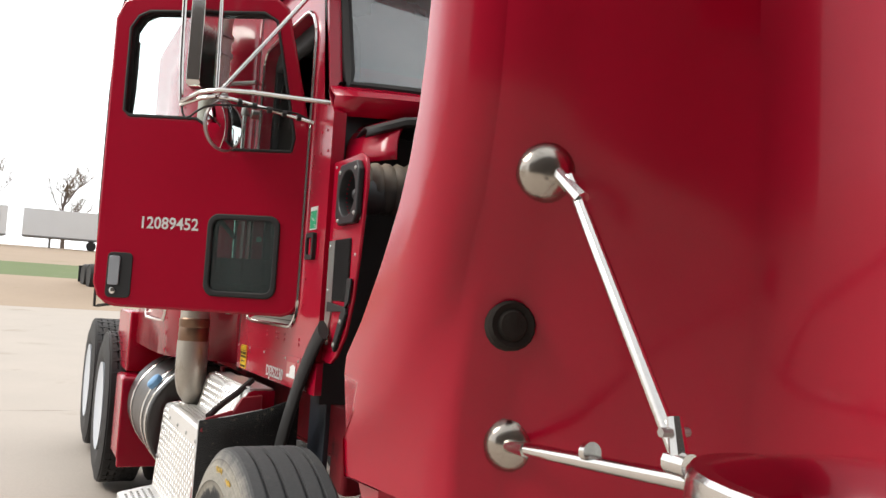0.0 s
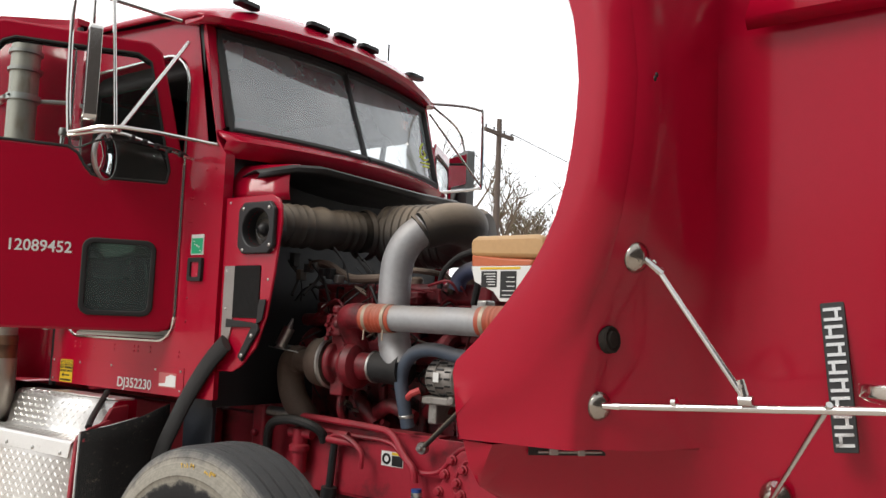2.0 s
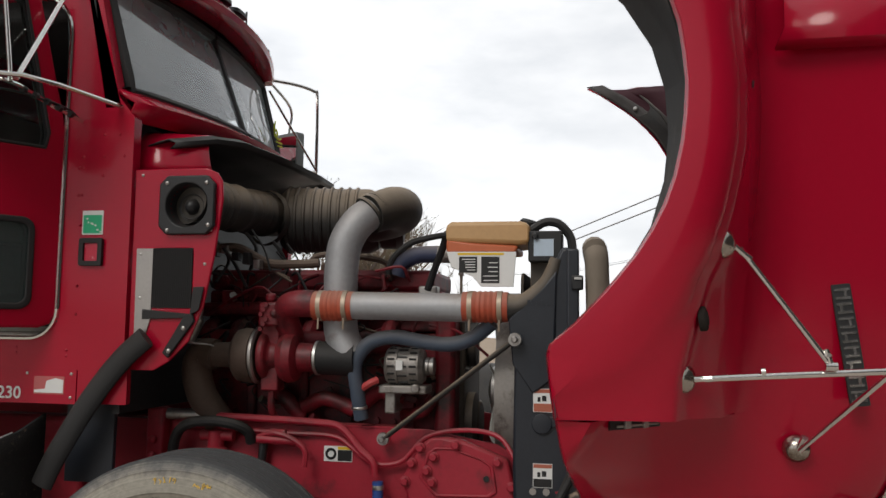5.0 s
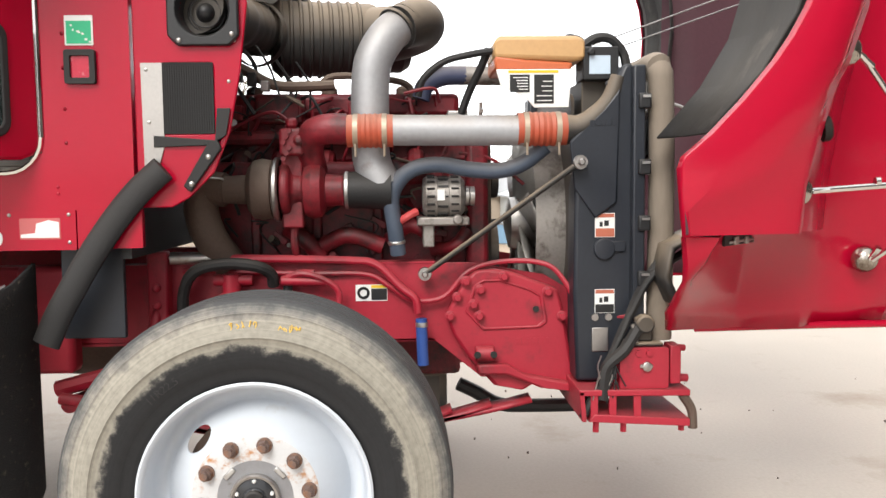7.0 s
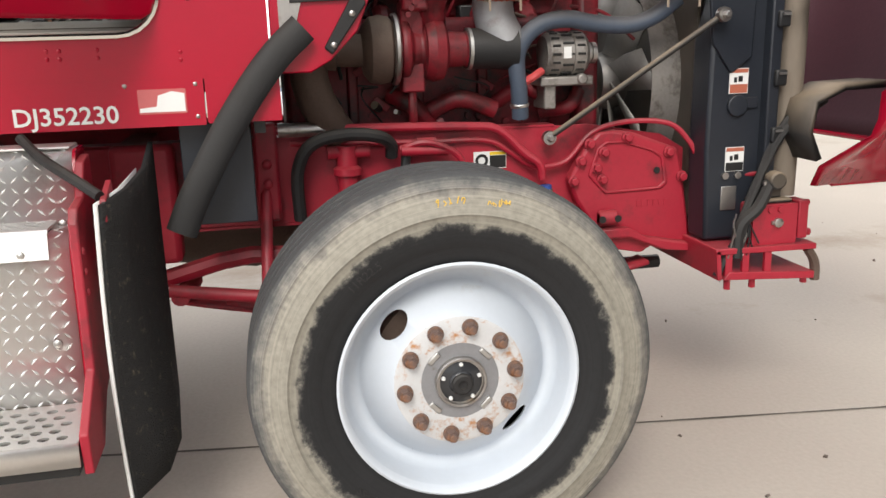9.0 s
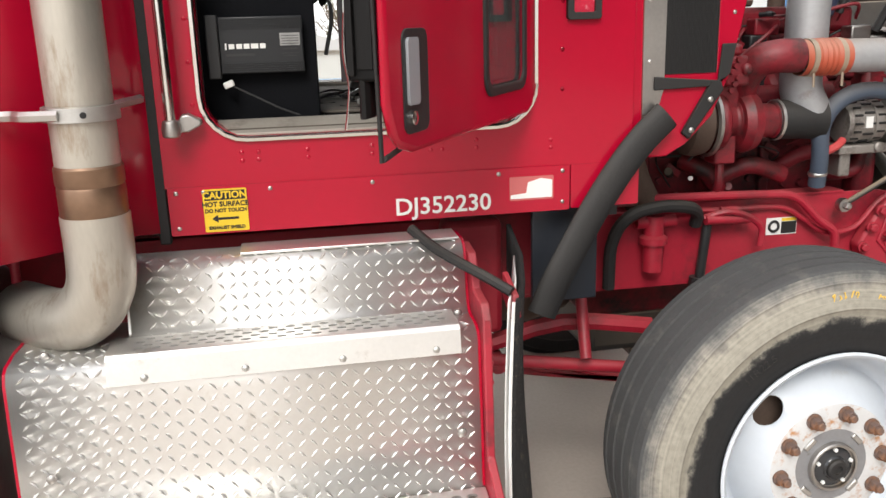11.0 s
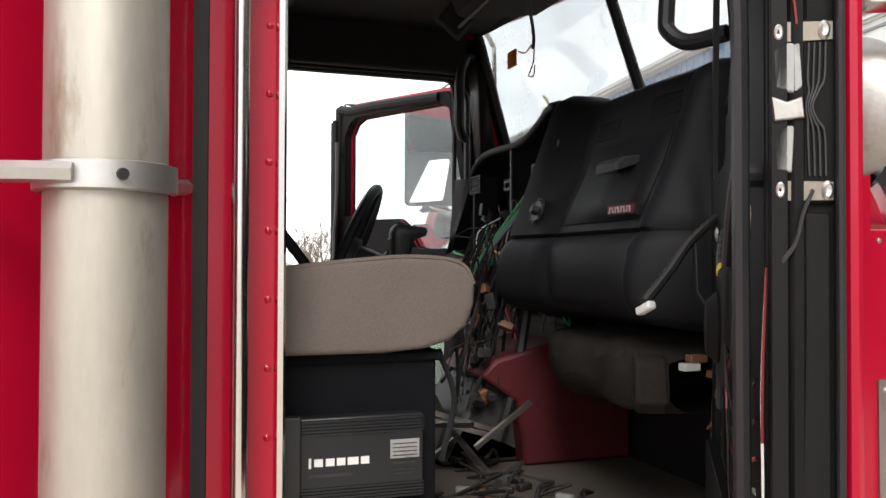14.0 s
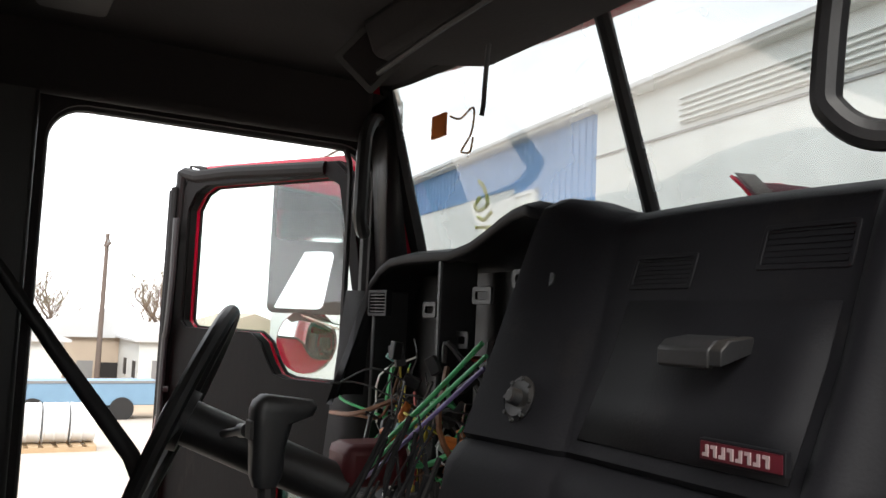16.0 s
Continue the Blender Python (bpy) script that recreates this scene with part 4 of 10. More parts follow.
W_BAND = mat("yellow_tape", (0.6, 0.45, 0.05), 0.5, 0, 0.15, 30, 120, 0.02)
W_DOOR = mat("red_door_wire", (0.2, 0.03, 0.03), 0.5, 0, 0.1, 9, 60, 0)
SEALGREY = mat("dusty_seal_rubber", (0.008, 0.0075, 0.0075), 0.5, 0, 0.35, 9, 90, 0.08, spec=0.16, stain=(0.035, 0.03, 0.025), amount=0.35, stretch=(1, 1, 0.2))
DOORTRIM = mat("black_door_trim", (0.007, 0.0068, 0.0068), 0.6, 0, 0.35, 7, 120, 0.06, spec=0.12, stain=(0.03, 0.026, 0.022), amount=0.35, stretch=(1, 1, 0.25))
LATCHWHITE = mat("chipped_white_latch_paint", (0.30, 0.30, 0.295), 0.5, 0, 0.2, 40, 120, 0.08, stain=(0.06, 0.05, 0.042), amount=0.5)
BRONZE = mat("dirty_screw", (0.24, 0.21, 0.18), 0.5, 0.6, 0.3, 30, 120, 0.05)
PADDLE = mat("brushed_handle_metal", (0.38, 0.40, 0.43), 0.45, 0.5, 0.1, 20, 120, 0.02)
HINGE = Matrix.Translation((-0.80, 0.665, 1.40)) @ Matrix.Rotation(radians(56.5), 4, "Z") @ Matrix.Translation((0.0275, 0, 0)) @ Matrix.Diagonal((0.58, 1, 1, 1))
right_door = door(HINGE, -1, "red passenger door standing open, with unit number")
flip = Matrix.Translation((0.80, 0.54, 1.315)) @ Matrix.Rotation(radians(-63.5), 4, "Z") @ Matrix.Diagonal((-0.58, 1, 1, 1))
left_door = door(flip, 1, "red driver door standing open, seen from inside")
part("unit_number", writing("12089452", 0.066, 0.001).move(facing_right(0.547, 0.337, -0.0318, 0.94)), WHITE, right_door, "white unit number")
part("skirt_number", writing("DJ352230", 0.062, 0.0008).move(facing_right(0.922, 1.166, SIDE - 0.0075, 1.03)), WHITE, truck, "white skirt number")


# hood, tipped forward on its front hinge: what was the front now faces the ground
ARCH = ((0.85, -1.20), (0.98, -1.16), (1.07, -1.14), (1.22, -1.115), (1.37, -1.10), (1.44, -1.18), (1.52, -1.255), (1.61, -1.33), (1.71, -1.395), (1.81, -1.435), (1.95, -1.465), (2.08, -1.472), (2.22, -1.46), (2.35, -1.42), (2.5, -1.33), (2.62, -1.21), (2.74, -1.04), (2.80, -0.93), (2.86, -0.82))
SHOULDER = ((1.0, -1.43), (1.3, -1.45), (1.67, -1.545), (2.08, -1.615), (2.5, -1.60), (2.86, -1.5))
VALLEY = ((0.85, -1.62), (1.3, -1.66), (1.7, -1.70), (2.1, -1.71), (2.86, -1.72))
BROW = ((0.85, -2.06), (1.0, -2.14), (1.56, -2.26), (2.3, -2.42), (2.86, -2.47))


CREASE = ((0.85, -1.0), (1.2, -1.09), (1.235, -1.12), (1.27, -1.24), (1.35, -1.335), (1.48, -1.44), (1.62, -1.515), (1.77, -1.56), (1.93, -1.588), (2.1, -1.595), (2.3, -1.57), (2.5, -1.49), (2.7, -1.32), (2.86, -1.1))


def hood_row(z, s, dy=0.0):
    """One level of the hood's outer skin: flared lip, crease, fender crown, valley, side and brow."""
    a, c, v, b = lerp(ARCH, z), lerp(SHOULDER, z), lerp(VALLEY, z), lerp(BROW, z)
    a, c = a - dy, c - dy * 0.6
    w = lerp(((0.85, -0.76), (1.3, -0.80), (1.9, -0.84), (2.86, -0.88)), z)
    o = lerp(((0.85, -1.20), (1.2, -1.225), (1.6, -1.25), (1.9, -1.275), (2.86, -1.275)), z)
    k = min(a - 0.02, lerp(CREASE, z) - dy)
    c = min(c, k - 0.035)
    soft = min(1.0, max(0.0, (z - 1.22) / 0.75))
    rise = min(1.0, max(0.0, (z - 1.30) / 0.45))
    rise = rise * rise * (3 - 2 * rise)
    i = o + 0.004 + 0.034 * rise
    g = 0.014 + 0.012 * soft
    j = o + 0.034 + 0.010 * rise
    pts = [(o + 0.02, a + 0.004), (o + 0.002, a - 0.006), (o - 0.006, a - 0.45 * (a - k)), (o - 0.003, k + g), (i, max(k - g, c + 0.02)), (j + 0.002, c + 0.016), (j + 0.014, c - 0.003), (j + 0.07, c - 0.019), (-1.02, (c - 0.06 + v) / 2 - 0.005), (w - 0.06, v + 0.01), (w - 0.012, v - 0.05),
           (w, v - 0.15), (w + 0.005, (v + b) / 2 - 0.06), (w + 0.02, b + 0.16), (w + 0.05, b + 0.05), (w + 0.12, b - 0.02), (w + 0.30, b - 0.06), (-0.25, b - 0.08), (0.0, b - 0.085)]
    pts.insert(8, tuple(p + 0.2 * (q - p) for p, q in zip(pts[7], pts[8])))
    pts.insert(5, tuple(p + 0.75 * (q - p) for p, q in zip(pts[4], pts[5])))
    # the rear edge dips towards the middle, where the cowl was
    sink = 0.34 * max(0.0, (z - 2.3) / 0.56)
    drop = [0.0] * 7 + [0.05, 0.15, 0.2, 0.4, 0.8] + [1.0] * 9
    return [(-s * x, y, z - sink * d) for (x, y), d in zip(pts, drop)]


ARCHLINER = mat("grimy_arch_liner", (0.018, 0.017, 0.016), 0.75, 0, 0.5, 6, 60, 0.15, dust=0.15, stain=(0.09, 0.08, 0.068), amount=0.45, stretch=(1, 1, 0.35))
ARCHGREY = mat("grey_arch_strip", (0.085, 0.08, 0.078), 0.7, 0, 0.3, 8, 60, 0.1, stain=(0.03, 0.028, 0.026), amount=0.4)


def hood():
    zs = [1.178, 1.24, 1.30, 1.35, 1.38, 1.41, 1.44, 1.48, 1.52, 1.57, 1.62, 1.68, 1.75, 1.83, 1.92, 2.0, 2.08, 2.16, 2.24, 2.32, 2.40, 2.47, 2.54, 2.60, 2.66, 2.70, 2.74, 2.78]
    def both(right, left):
        return right + [(-x, y, zz) for x, y, zz in reversed(left[:-1])]
    rows = []
    # nose: fender front below the lamp recess, drawing in to the grille edge
    for z, x0, x1, y1, r, deep in ((0.865, -0.84, -0.80, -1.44, -1.22, 0.0), (0.93, -0.90, -0.82, -1.43, -1.22, 0.0), (0.99, -1.03, -0.85, -1.42, -1.20, 0.004), (1.05, -1.15, -0.89, -1.41, -1.15, 0.012), (1.10, -1.185, -0.92, -1.40, -1.185, 0.05), (1.14, -1.195, -0.95, -1.39, -1.205, 0.075), (1.171, -1.203, -0.975, -1.38, -1.222, 0.085)):
        a = lerp(ARCH, z)
        r = min(r, a - 0.012)
        pts = [(x0 + 0.018, a + 0.002, z), (x0, a - 0.006, z), (x0, (a + r) / 2, z), (x0 + 0.002, r + 0.003, z)]
        p, q = (x0 + 0.004 + deep, r - 0.006 - 0.3 * deep), (x1, y1)
        pts += [(p[0] + (q[0] - p[0]) * f, p[1] + (q[1] - p[1]) * f, z) for f in (0.0, 0.1, 0.3, 0.5, 0.7, 0.85, 1.0)]
        one = pts + hood_row(z, -1)[11:]
        rows.append(both(one, one))
    rows += [both(hood_row(z, -1), hood_row(z, -1, 0.22 * min(1.0, max(0.0, (z - 1.2) / 0.3)))) for z in zs]
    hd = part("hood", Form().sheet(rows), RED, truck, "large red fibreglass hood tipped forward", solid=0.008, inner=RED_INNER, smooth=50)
    for s in (-1, 1):
        # lamp bracket in the recess
        # the lamp is gone: opening under the fender box, bare bracket across it
        slot = Matrix.Translation((s * 1.118, -1.238, 1.156)) @ Matrix.Rotation(s * math.atan2(0.154, 0.166), 4, "Z")
        # no hole is cut; a black plate stands for the opening's shade
        part("lamp_opening_shade", Form().box(0.035, 0.25, -0.011, -0.004, -0.016, 0.014, slot @ Matrix.Diagonal((-s, 1, 1, 1))), PRINT_SHADE, hd, "black plate for the shade in an empty lamp opening")
        part("lamp_bracket", Form().box(0.06, 0.24, -0.016, -0.011, -0.010, -0.003, slot @ Matrix.Diagonal((-s, 1, 1, 1))).box(0.09, 0.115, -0.02, -0.011, -0.014, 0.008, slot @ Matrix.Diagonal((-s, 1, 1, 1))).box(0.17, 0.19, -0.02, -0.011, -0.016, 0.004, slot @ Matrix.Diagonal((-s, 1, 1, 1))), DULL_STEEL, hd, "bare metal lamp bracket", bevel=0.002)
        # inner wheel-arch liner
        rows = []
        for z in (1.45, 1.6, 1.75, 1.9, 2.05, 2.2, 2.35, 2.5, 2.6):
            a = lerp(ARCH, z) - (0.22 if s > 0 else 0.0)
            rows.append([(s * 1.18, a - 0.012, z), (s * 1.12, a - 0.06, z), (s * 1.0, a - 0.07, z), (s * 0.86, a - 0.05, z), (s * 0.74, a - 0.0, z)])
        part("arch_liner", Form().sheet(rows), ARCHLINER, hd, "dusty black wheel arch liner", solid=0.006)
        if s > 0:
            # grey bolted strip along the arch and the dark inner wall, open to view under the tipped hood
            strip, wall_, bolts = [], [], []
            for n in range(22):
                z = 1.32 + 0.07 * n
                a = lerp(ARCH, z) - 0.22 * min(1.0, (z - 1.2) / 0.3)
                strip.append([(1.236, a - 0.012, z), (1.226, a - 0.03, z), (1.218, a - 0.07, z), (1.205, a - 0.10, z)])
                if z < 2.5:
                    wall_.append([(1.206, a - 0.098, z), (1.15, a - 0.13, z), (1.08, a - 0.19, z), (0.97, a - 0.26, z)])
                if n % 3 == 1:
                    bolts.append((1.213, a - 0.06, z))
            lin = part("arch_strip", Form().sheet(strip), ARCHGREY, hd, "dusty grey strip with bright bolts", solid=0.004)
            part("inner_wall", Form().sheet(wall_), DOORTRIM, hd, solid=0.004)
            for q in bolts:
                part("strip_bolt", Form().lathe(((0.012, 0.0), (0.012, 0.008), (0.006, 0.012)), q, (-1, 0, 0), 10), ALU, lin)
    part("grille_edge", Form().tube([(-0.78, -1.3, 0.86), (-0.77, -1.7, 0.862), (-0.76, -2.0, 0.862), (-0.68, -2.08, 0.862), (0, -2.12, 0.86), (0.68, -2.08, 0.862), (0.76, -2.0, 0.862), (0.78, -1.3, 0.86)], 0.012, 8, 4), RED, hd)
    rows = []
    for k in range(8):
        z = 0.875 + 0.11 * k
        b, w = lerp(BROW, z), lerp(((0.85, -0.76), (1.3, -0.80), (1.9, -0.84)), z)
        rows.append([(w + 0.078, b + 0.006, z), (w + 0.10, b - 0.014, z), (w + 0.14, b - 0.036, z), (w + 0.2, b - 0.052, z)])
    part("grille_surround", Form().sheet(rows), CHROME, hd, "polished grille surround on the hood front", solid=0.008, offset=0.0)
    # air scoop on the hood side
    part("side_vent", Form().sheet([[(-0.895, -1.77, 2.27), (-0.885, -2.0, 2.275), (-0.87, -2.22, 2.28)], [(-0.935, -1.775, 2.29), (-0.925, -2.0, 2.295), (-0.91, -2.22, 2.30)], [(-0.94, -1.79, 2.33), (-0.93, -2.0, 2.335), (-0.915, -2.21, 2.34)], [(-0.89, -1.80, 2.52), (-0.885, -2.0, 2.52), (-0.885, -2.2, 2.52)]]), RED, hd, solid=0.01)
    # name plate, letters as bars
    pm = Matrix.Translation((-0.826, -1.975, 1.385)) @ Matrix.Rotation(radians(-6), 4, "X") @ Matrix.Rotation(radians(5), 4, "Y")
    plate_ = part("name_plate", Form().plate(rr(-0.028, 0.028, -0.182, 0.182, 0.004, 2), (), -0.006, 0.004), BLACK, hd, "black name plate with silver letter bars", bevel=0.002, m=pm)
    for k in range(8):
        zc = 0.152 - k * 0.0435
        part("letter_bar", Form().box(-0.010, -0.006, -0.021, 0.021, zc - 0.0165, zc - 0.0085).box(-0.010, -0.006, -0.021, 0.021, zc + 0.0085, zc + 0.0165).box(-0.010, -0.006, 0.005 if k % 2 else -0.013, 0.013 if k % 2 else -0.005, zc - 0.009, zc + 0.009), CHROME, plate_)
    # fender bolts and drain plug
    part("fender_plug", Form().lathe(((0.034, -0.01), (0.034, 0.006), (0.030, 0.011), (0.022, 0.008), (0.018, 0.014), (0.006, 0.016)), (-1.150, -1.517, 1.453), (-0.2, -1, 0.12), 18), LINER, hd, "grimy brown rubber plug in the fender")
    rivets("drill_hole", [(-1.205, -1.648, 2.085), (-1.21, -1.646, 2.075)], 0.007, PRINT_SHADE, hd, (0, -1, 0))
    return hd


HOOD = hood()


def hood_mirror():
    """Three-legged polished mount with its mirror, standing off the fender."""
    A, B, C = Vector((-1.143, -1.570, 1.657)), Vector((-1.108, -1.464, 1.289)), Vector((-0.80, -1.822, 1.072))
    J, E = Vector((-1.14, -1.842, 1.331)), Vector((-1.115, -2.36, 1.345))
    K = J + (E - J) * 0.33
    dome = ((0.041, 0.0), (0.042, 0.004), (0.039, 0.016), (0.030, 0.028), (0.016, 0.035), (0.004, 0.037))
    root = part("fender_mirror", Form().rod(B + Vector((-0.02, -0.03, 0.0)), E, 0.0095).rod(A + Vector((0.007, -0.048, -0.012)), J, 0.0085).rod(C + Vector((-0.05, 0, 0.0)), K, 0.0075), CHROME, truck, "polished three-legged fender mirror mount")
    for p, n in ((A, (-0.2, -0.97, 0.05)), (B, (-0.2, -0.97, 0.02)), (C, (-1, 0.05, 0))):
        part("mount_dome", Form().lathe(dome, p, n, 24), TARNISHED, root)
    for p, q in ((A + Vector((-0.002, -0.026, 0.0)), A + Vector((0.008, -0.075, -0.042))), (B + Vector((-0.02, -0.03, 0)), B + Vector((-0.02, -0.075, 0.002))), (J + Vector((0, 0.012, 0.045)), J - Vector((0, 0.0, 0.004))), (C + Vector((-0.03, 0, 0)), C + Vector((-0.06, -0.012, 0.04)))):
        part("clevis", Form().rod(p, q, 0.008, 0.011, 8), CHROME, root)
    part("collar", Form().rod(J + Vector((0, 0.015, 0)), J - Vector((0, 0.015, 0)), 0.0125), CHROME, root)
    part("collar", Form().rod(J + (B - J) * 0.46, J + (B - J) * 0.43, 0.0125), CHROME, root)
    part("pivot_bolt", Form().rod(J + Vector((-0.02, 0.008, 0.03)), J + Vector((0.016, 0.008, 0.03)), 0.005, n=8), DULL_STEEL, root)
    M0 = Vector((-1.325, -2.213, 1.382))
    head = part("mirror_head", Form().lathe(((0.104, 0.006), (0.109, 0.006), (0.111, 0.003), (0.111, -0.013), (0.108, -0.018), (0.09, -0.026), (0.045, -0.033), (0.006, -0.035)), M0, (0.05, -0.04, 1), 40), CHROME, root, "round convex mirror in a polished shell")
    part("mirror_glass", Form().lathe(((0.104, 0.004), (0.08, 0.012), (0.05, 0.018), (0.01, 0.021)), M0, (0.05, -0.04, 1), 40), MIRROR, head)
    part("mirror_stem", Form().tube([(-1.118, -2.26, 1.335), (-1.2, -2.25, 1.335), (-1.30, -2.226, 1.338), (-1.318, -2.225, 1.352)], 0.008, 8, 4), CHROME, head)


hood_mirror()


# cab mirrors on tube frames
def cab_mirror(s):
    P = {"top": (-0.83, 0.65, 2.67), "low": (-0.80, 0.61, 2.15), "cowl": (-0.76, 0.45, 2.20), "joint": (-1.17, 0.60, 2.20), "out": (-1.27, 0.79, 2.19)}
    P = {k: Vector((v[0] * -s, v[1], v[2])) for k, v in P.items()}
    X = lambda x: -s * x
    root = part("mirror_frame", Form().tube([P["cowl"], P["joint"] + Vector((0, -0.02, 0.01)), P["out"]], 0.009, 8, 3).tube([P["low"], P["joint"] + Vector((-s * 0.2, 0.04, -0.02)), P["joint"] + Vector((-s * 0.0, 0.05, 0.0)), P["out"] + Vector((0, 0, -0.012))], 0.008, 8, 3)
                .rod(P["top"], P["joint"], 0.009).tube([P["out"], (X(-1.28), 0.80, 2.4), (X(-1.28), 0.80, 2.74), (X(-1.22), 0.78, 2.78), (X(-0.86), 0.67, 2.76)], 0.009, 8, 4).rod((X(-1.17), 0.62, 2.19), (X(-1.17), 0.70, 2.77), 0.008), CHROME, truck, "polished tube mirror frame on the cab")
    mh = Matrix.Translation((-1.215, 0.755, 0)) @ Matrix.Rotation(radians(63), 4, "Z")
    head = part("mirror_head", Form().plate(rr(-0.088, 0.088, 2.235, 2.63, 0.025, 4), (), -0.028, 0.022, "y", mh), CHROME, root, "tall polished mirror head", bevel=0.014)
    part("mirror_glass", Form().plate(rr(-0.076, 0.076, 2.247, 2.618, 0.02, 4), (), 0.0225, 0.026, "y", mh), MIRROR, head)
    part("mirror_bolt", Form().rod((-1.22, 0.755, 2.62), (-1.22, 0.755, 2.77), 0.008, n=8), CHROME, head)
    n0 = Vector((0.55, -0.83, 0.0))
    rnd = part("round_mirror", Form().lathe(((0.098, 0.012), (0.1, 0.004), (0.096, -0.004), (0.075, -0.02), (0.04, -0.03), (0.005, -0.032)), (-1.11, 0.785, 2.12), n0, 36), DULL_STEEL, root, "round convex mirror in a dull steel dish")
    part("round_glass", Form().lathe(((0.095, 0.011), (0.05, 0.022), (0.01, 0.025)), (-1.11, 0.785, 2.12), n0, 36), MIRROR, rnd)
    part("mirror_knob", Form().lathe(((0.006, -0.01), (0.010, -0.004), (0.010, 0.006), (0.004, 0.01)), Vector((-1.13, 0.77, 2.075)) - n0 * 0.045, n0, 12), BLACK, rnd)
    part("mirror_stay", Form().tube([Vector((-1.10, 0.78, 2.19)) - n0 * 0.03, Vector((-1.085, 0.79, 2.14)) - n0 * 0.04, Vector((-1.09, 0.79, 2.10)) - n0 * 0.045, Vector((-1.13, 0.77, 2.075)) - n0 * 0.045], 0.004, 8, 4), DULL_STEEL, rnd)
    part("mirror_clamp", Form().lathe(((0.014, -0.03), (0.018, -0.025), (0.018, 0.025), (0.014, 0.03)), Vector((-1.115, 0.78, 2.215)), (0, 0, 1), 14), DULL_STEEL, rnd)
    for k in range(5):
        u = 0.16 + 0.15 * k
        q = P["low"].lerp(P["joint"] + Vector((0, 0.05, 0)), u)
        part("tape_band", Form().rod(q + Vector((-0.008, 0, 0.004)), q + Vector((0.008, 0, 0.004)), 0.0125, n=8), BLACK, root)
    part("cable", Form().tube([P["out"] + Vector((0, 0, 0.01)), P["out"] + Vector((s * -0.02, -0.02, -0.06)), P["joint"] + Vector((0, 0.06, -0.03)), P["low"] + Vector((s * 0.1, 0.01, 0.03)), P["low"]], 0.004, 6, 4), BLACK, root)


cab_mirror(-1)


def left_mirror():
    root = part("mirror_frame", Form().tube([(0.84, 0.58, 2.79), (1.0, 0.47, 2.80), (1.11, 0.40, 2.79), (1.125, 0.385, 2.75), (1.125, 0.38, 2.35), (1.11, 0.39, 2.31), (0.95, 0.46, 2.27), (0.80, 0.52, 2.24)], 0.01, 8, 4).rod((0.82, 0.56, 2.72), (1.12, 0.385, 2.33), 0.007), CHROME, truck, "polished tube mirror frame, driver side")
    m = Matrix.Translation((1.245, 0.605, 2.355)) @ Matrix.Rotation(radians(60), 4, "Z")
    head = part("mirror_head", Form().plate(rr(-0.115, 0.115, -0.215, 0.215, 0.02, 4), (), -0.03, 0.02, "y", m), GREYTRIM_M, root, "tall grey mirror head", bevel=0.012)
    part("mirror_glass", Form().plate(rr(-0.10, 0.10, 0.0, 0.19, 0.012, 3), (), 0.034, 0.0365, "y", m @ Matrix.Rotation(radians(8), 4, "Z")), MIRROR, head)
    part("lower_glass", Form().plate(rr(-0.09, 0.10, -0.09, 0.085, 0.02, 4), (), 0.0, 0.004, "y", m @ Matrix.Translation((0, 0.045, -0.115)) @ Matrix.Rotation(radians(-30), 4, "Z") @ Matrix.Rotation(radians(14), 4, "X")), MIRROR, head, "convex lower mirror glass")
    rnd = part("round_mirror", Form().lathe(((0.095, 0), (0.098, 0.006), (0.09, 0.02), (0.05, 0.035), (0.005, 0.04)), (1.25, 0.60, 2.058), (0.72, -0.69, -0.05), 32), CHROME, root, "round convex mirror")
    part("round_glass", Form().lathe(((0.092, 0), (0.05, -0.014), (0.01, -0.018)), (1.249, 0.601, 2.058), (0.72, -0.69, -0.05), 32), MIRROR, rnd)
    part("mirror_arm", Form().tube([(0.84, 0.58, 2.79), (1.05, 0.52, 2.68), (1.25, 0.60, 2.60), (1.25, 0.605, 2.54)], 0.008, 8, 4), CHROME, root)
    part("lower_arm", Form().tube([(0.82, 0.55, 2.10), (1.05, 0.55, 2.10), (1.26, 0.61, 2.14)], 0.008, 8, 4), CHROME, root)


GREYTRIM_M = mat("grey_mirror_shell", (0.2, 0.22, 0.22), 0.5, 0, 0.1, 6, 120, 0.02)
left_mirror()


# ---- wheels ----
def bent_plate(profile, y0, y1, n=2):
    """Sheet metal bent along y; keeps true lengths for its pattern."""
    f = Form()
    d, run = [0.0], 0.0
    for p, q in zip(profile, profile[1:]):
        run += math.hypot(q[0] - p[0], q[1] - p[1])
        d.append(run)
    ys = [y0 + (y1 - y0) * i / (n - 1) for i in range(n)]
    f.sheet([[(p[0], y, p[1]) for y in ys] for p in profile])
    f.uv = [(y, h) for h in d for y in ys]
    return f


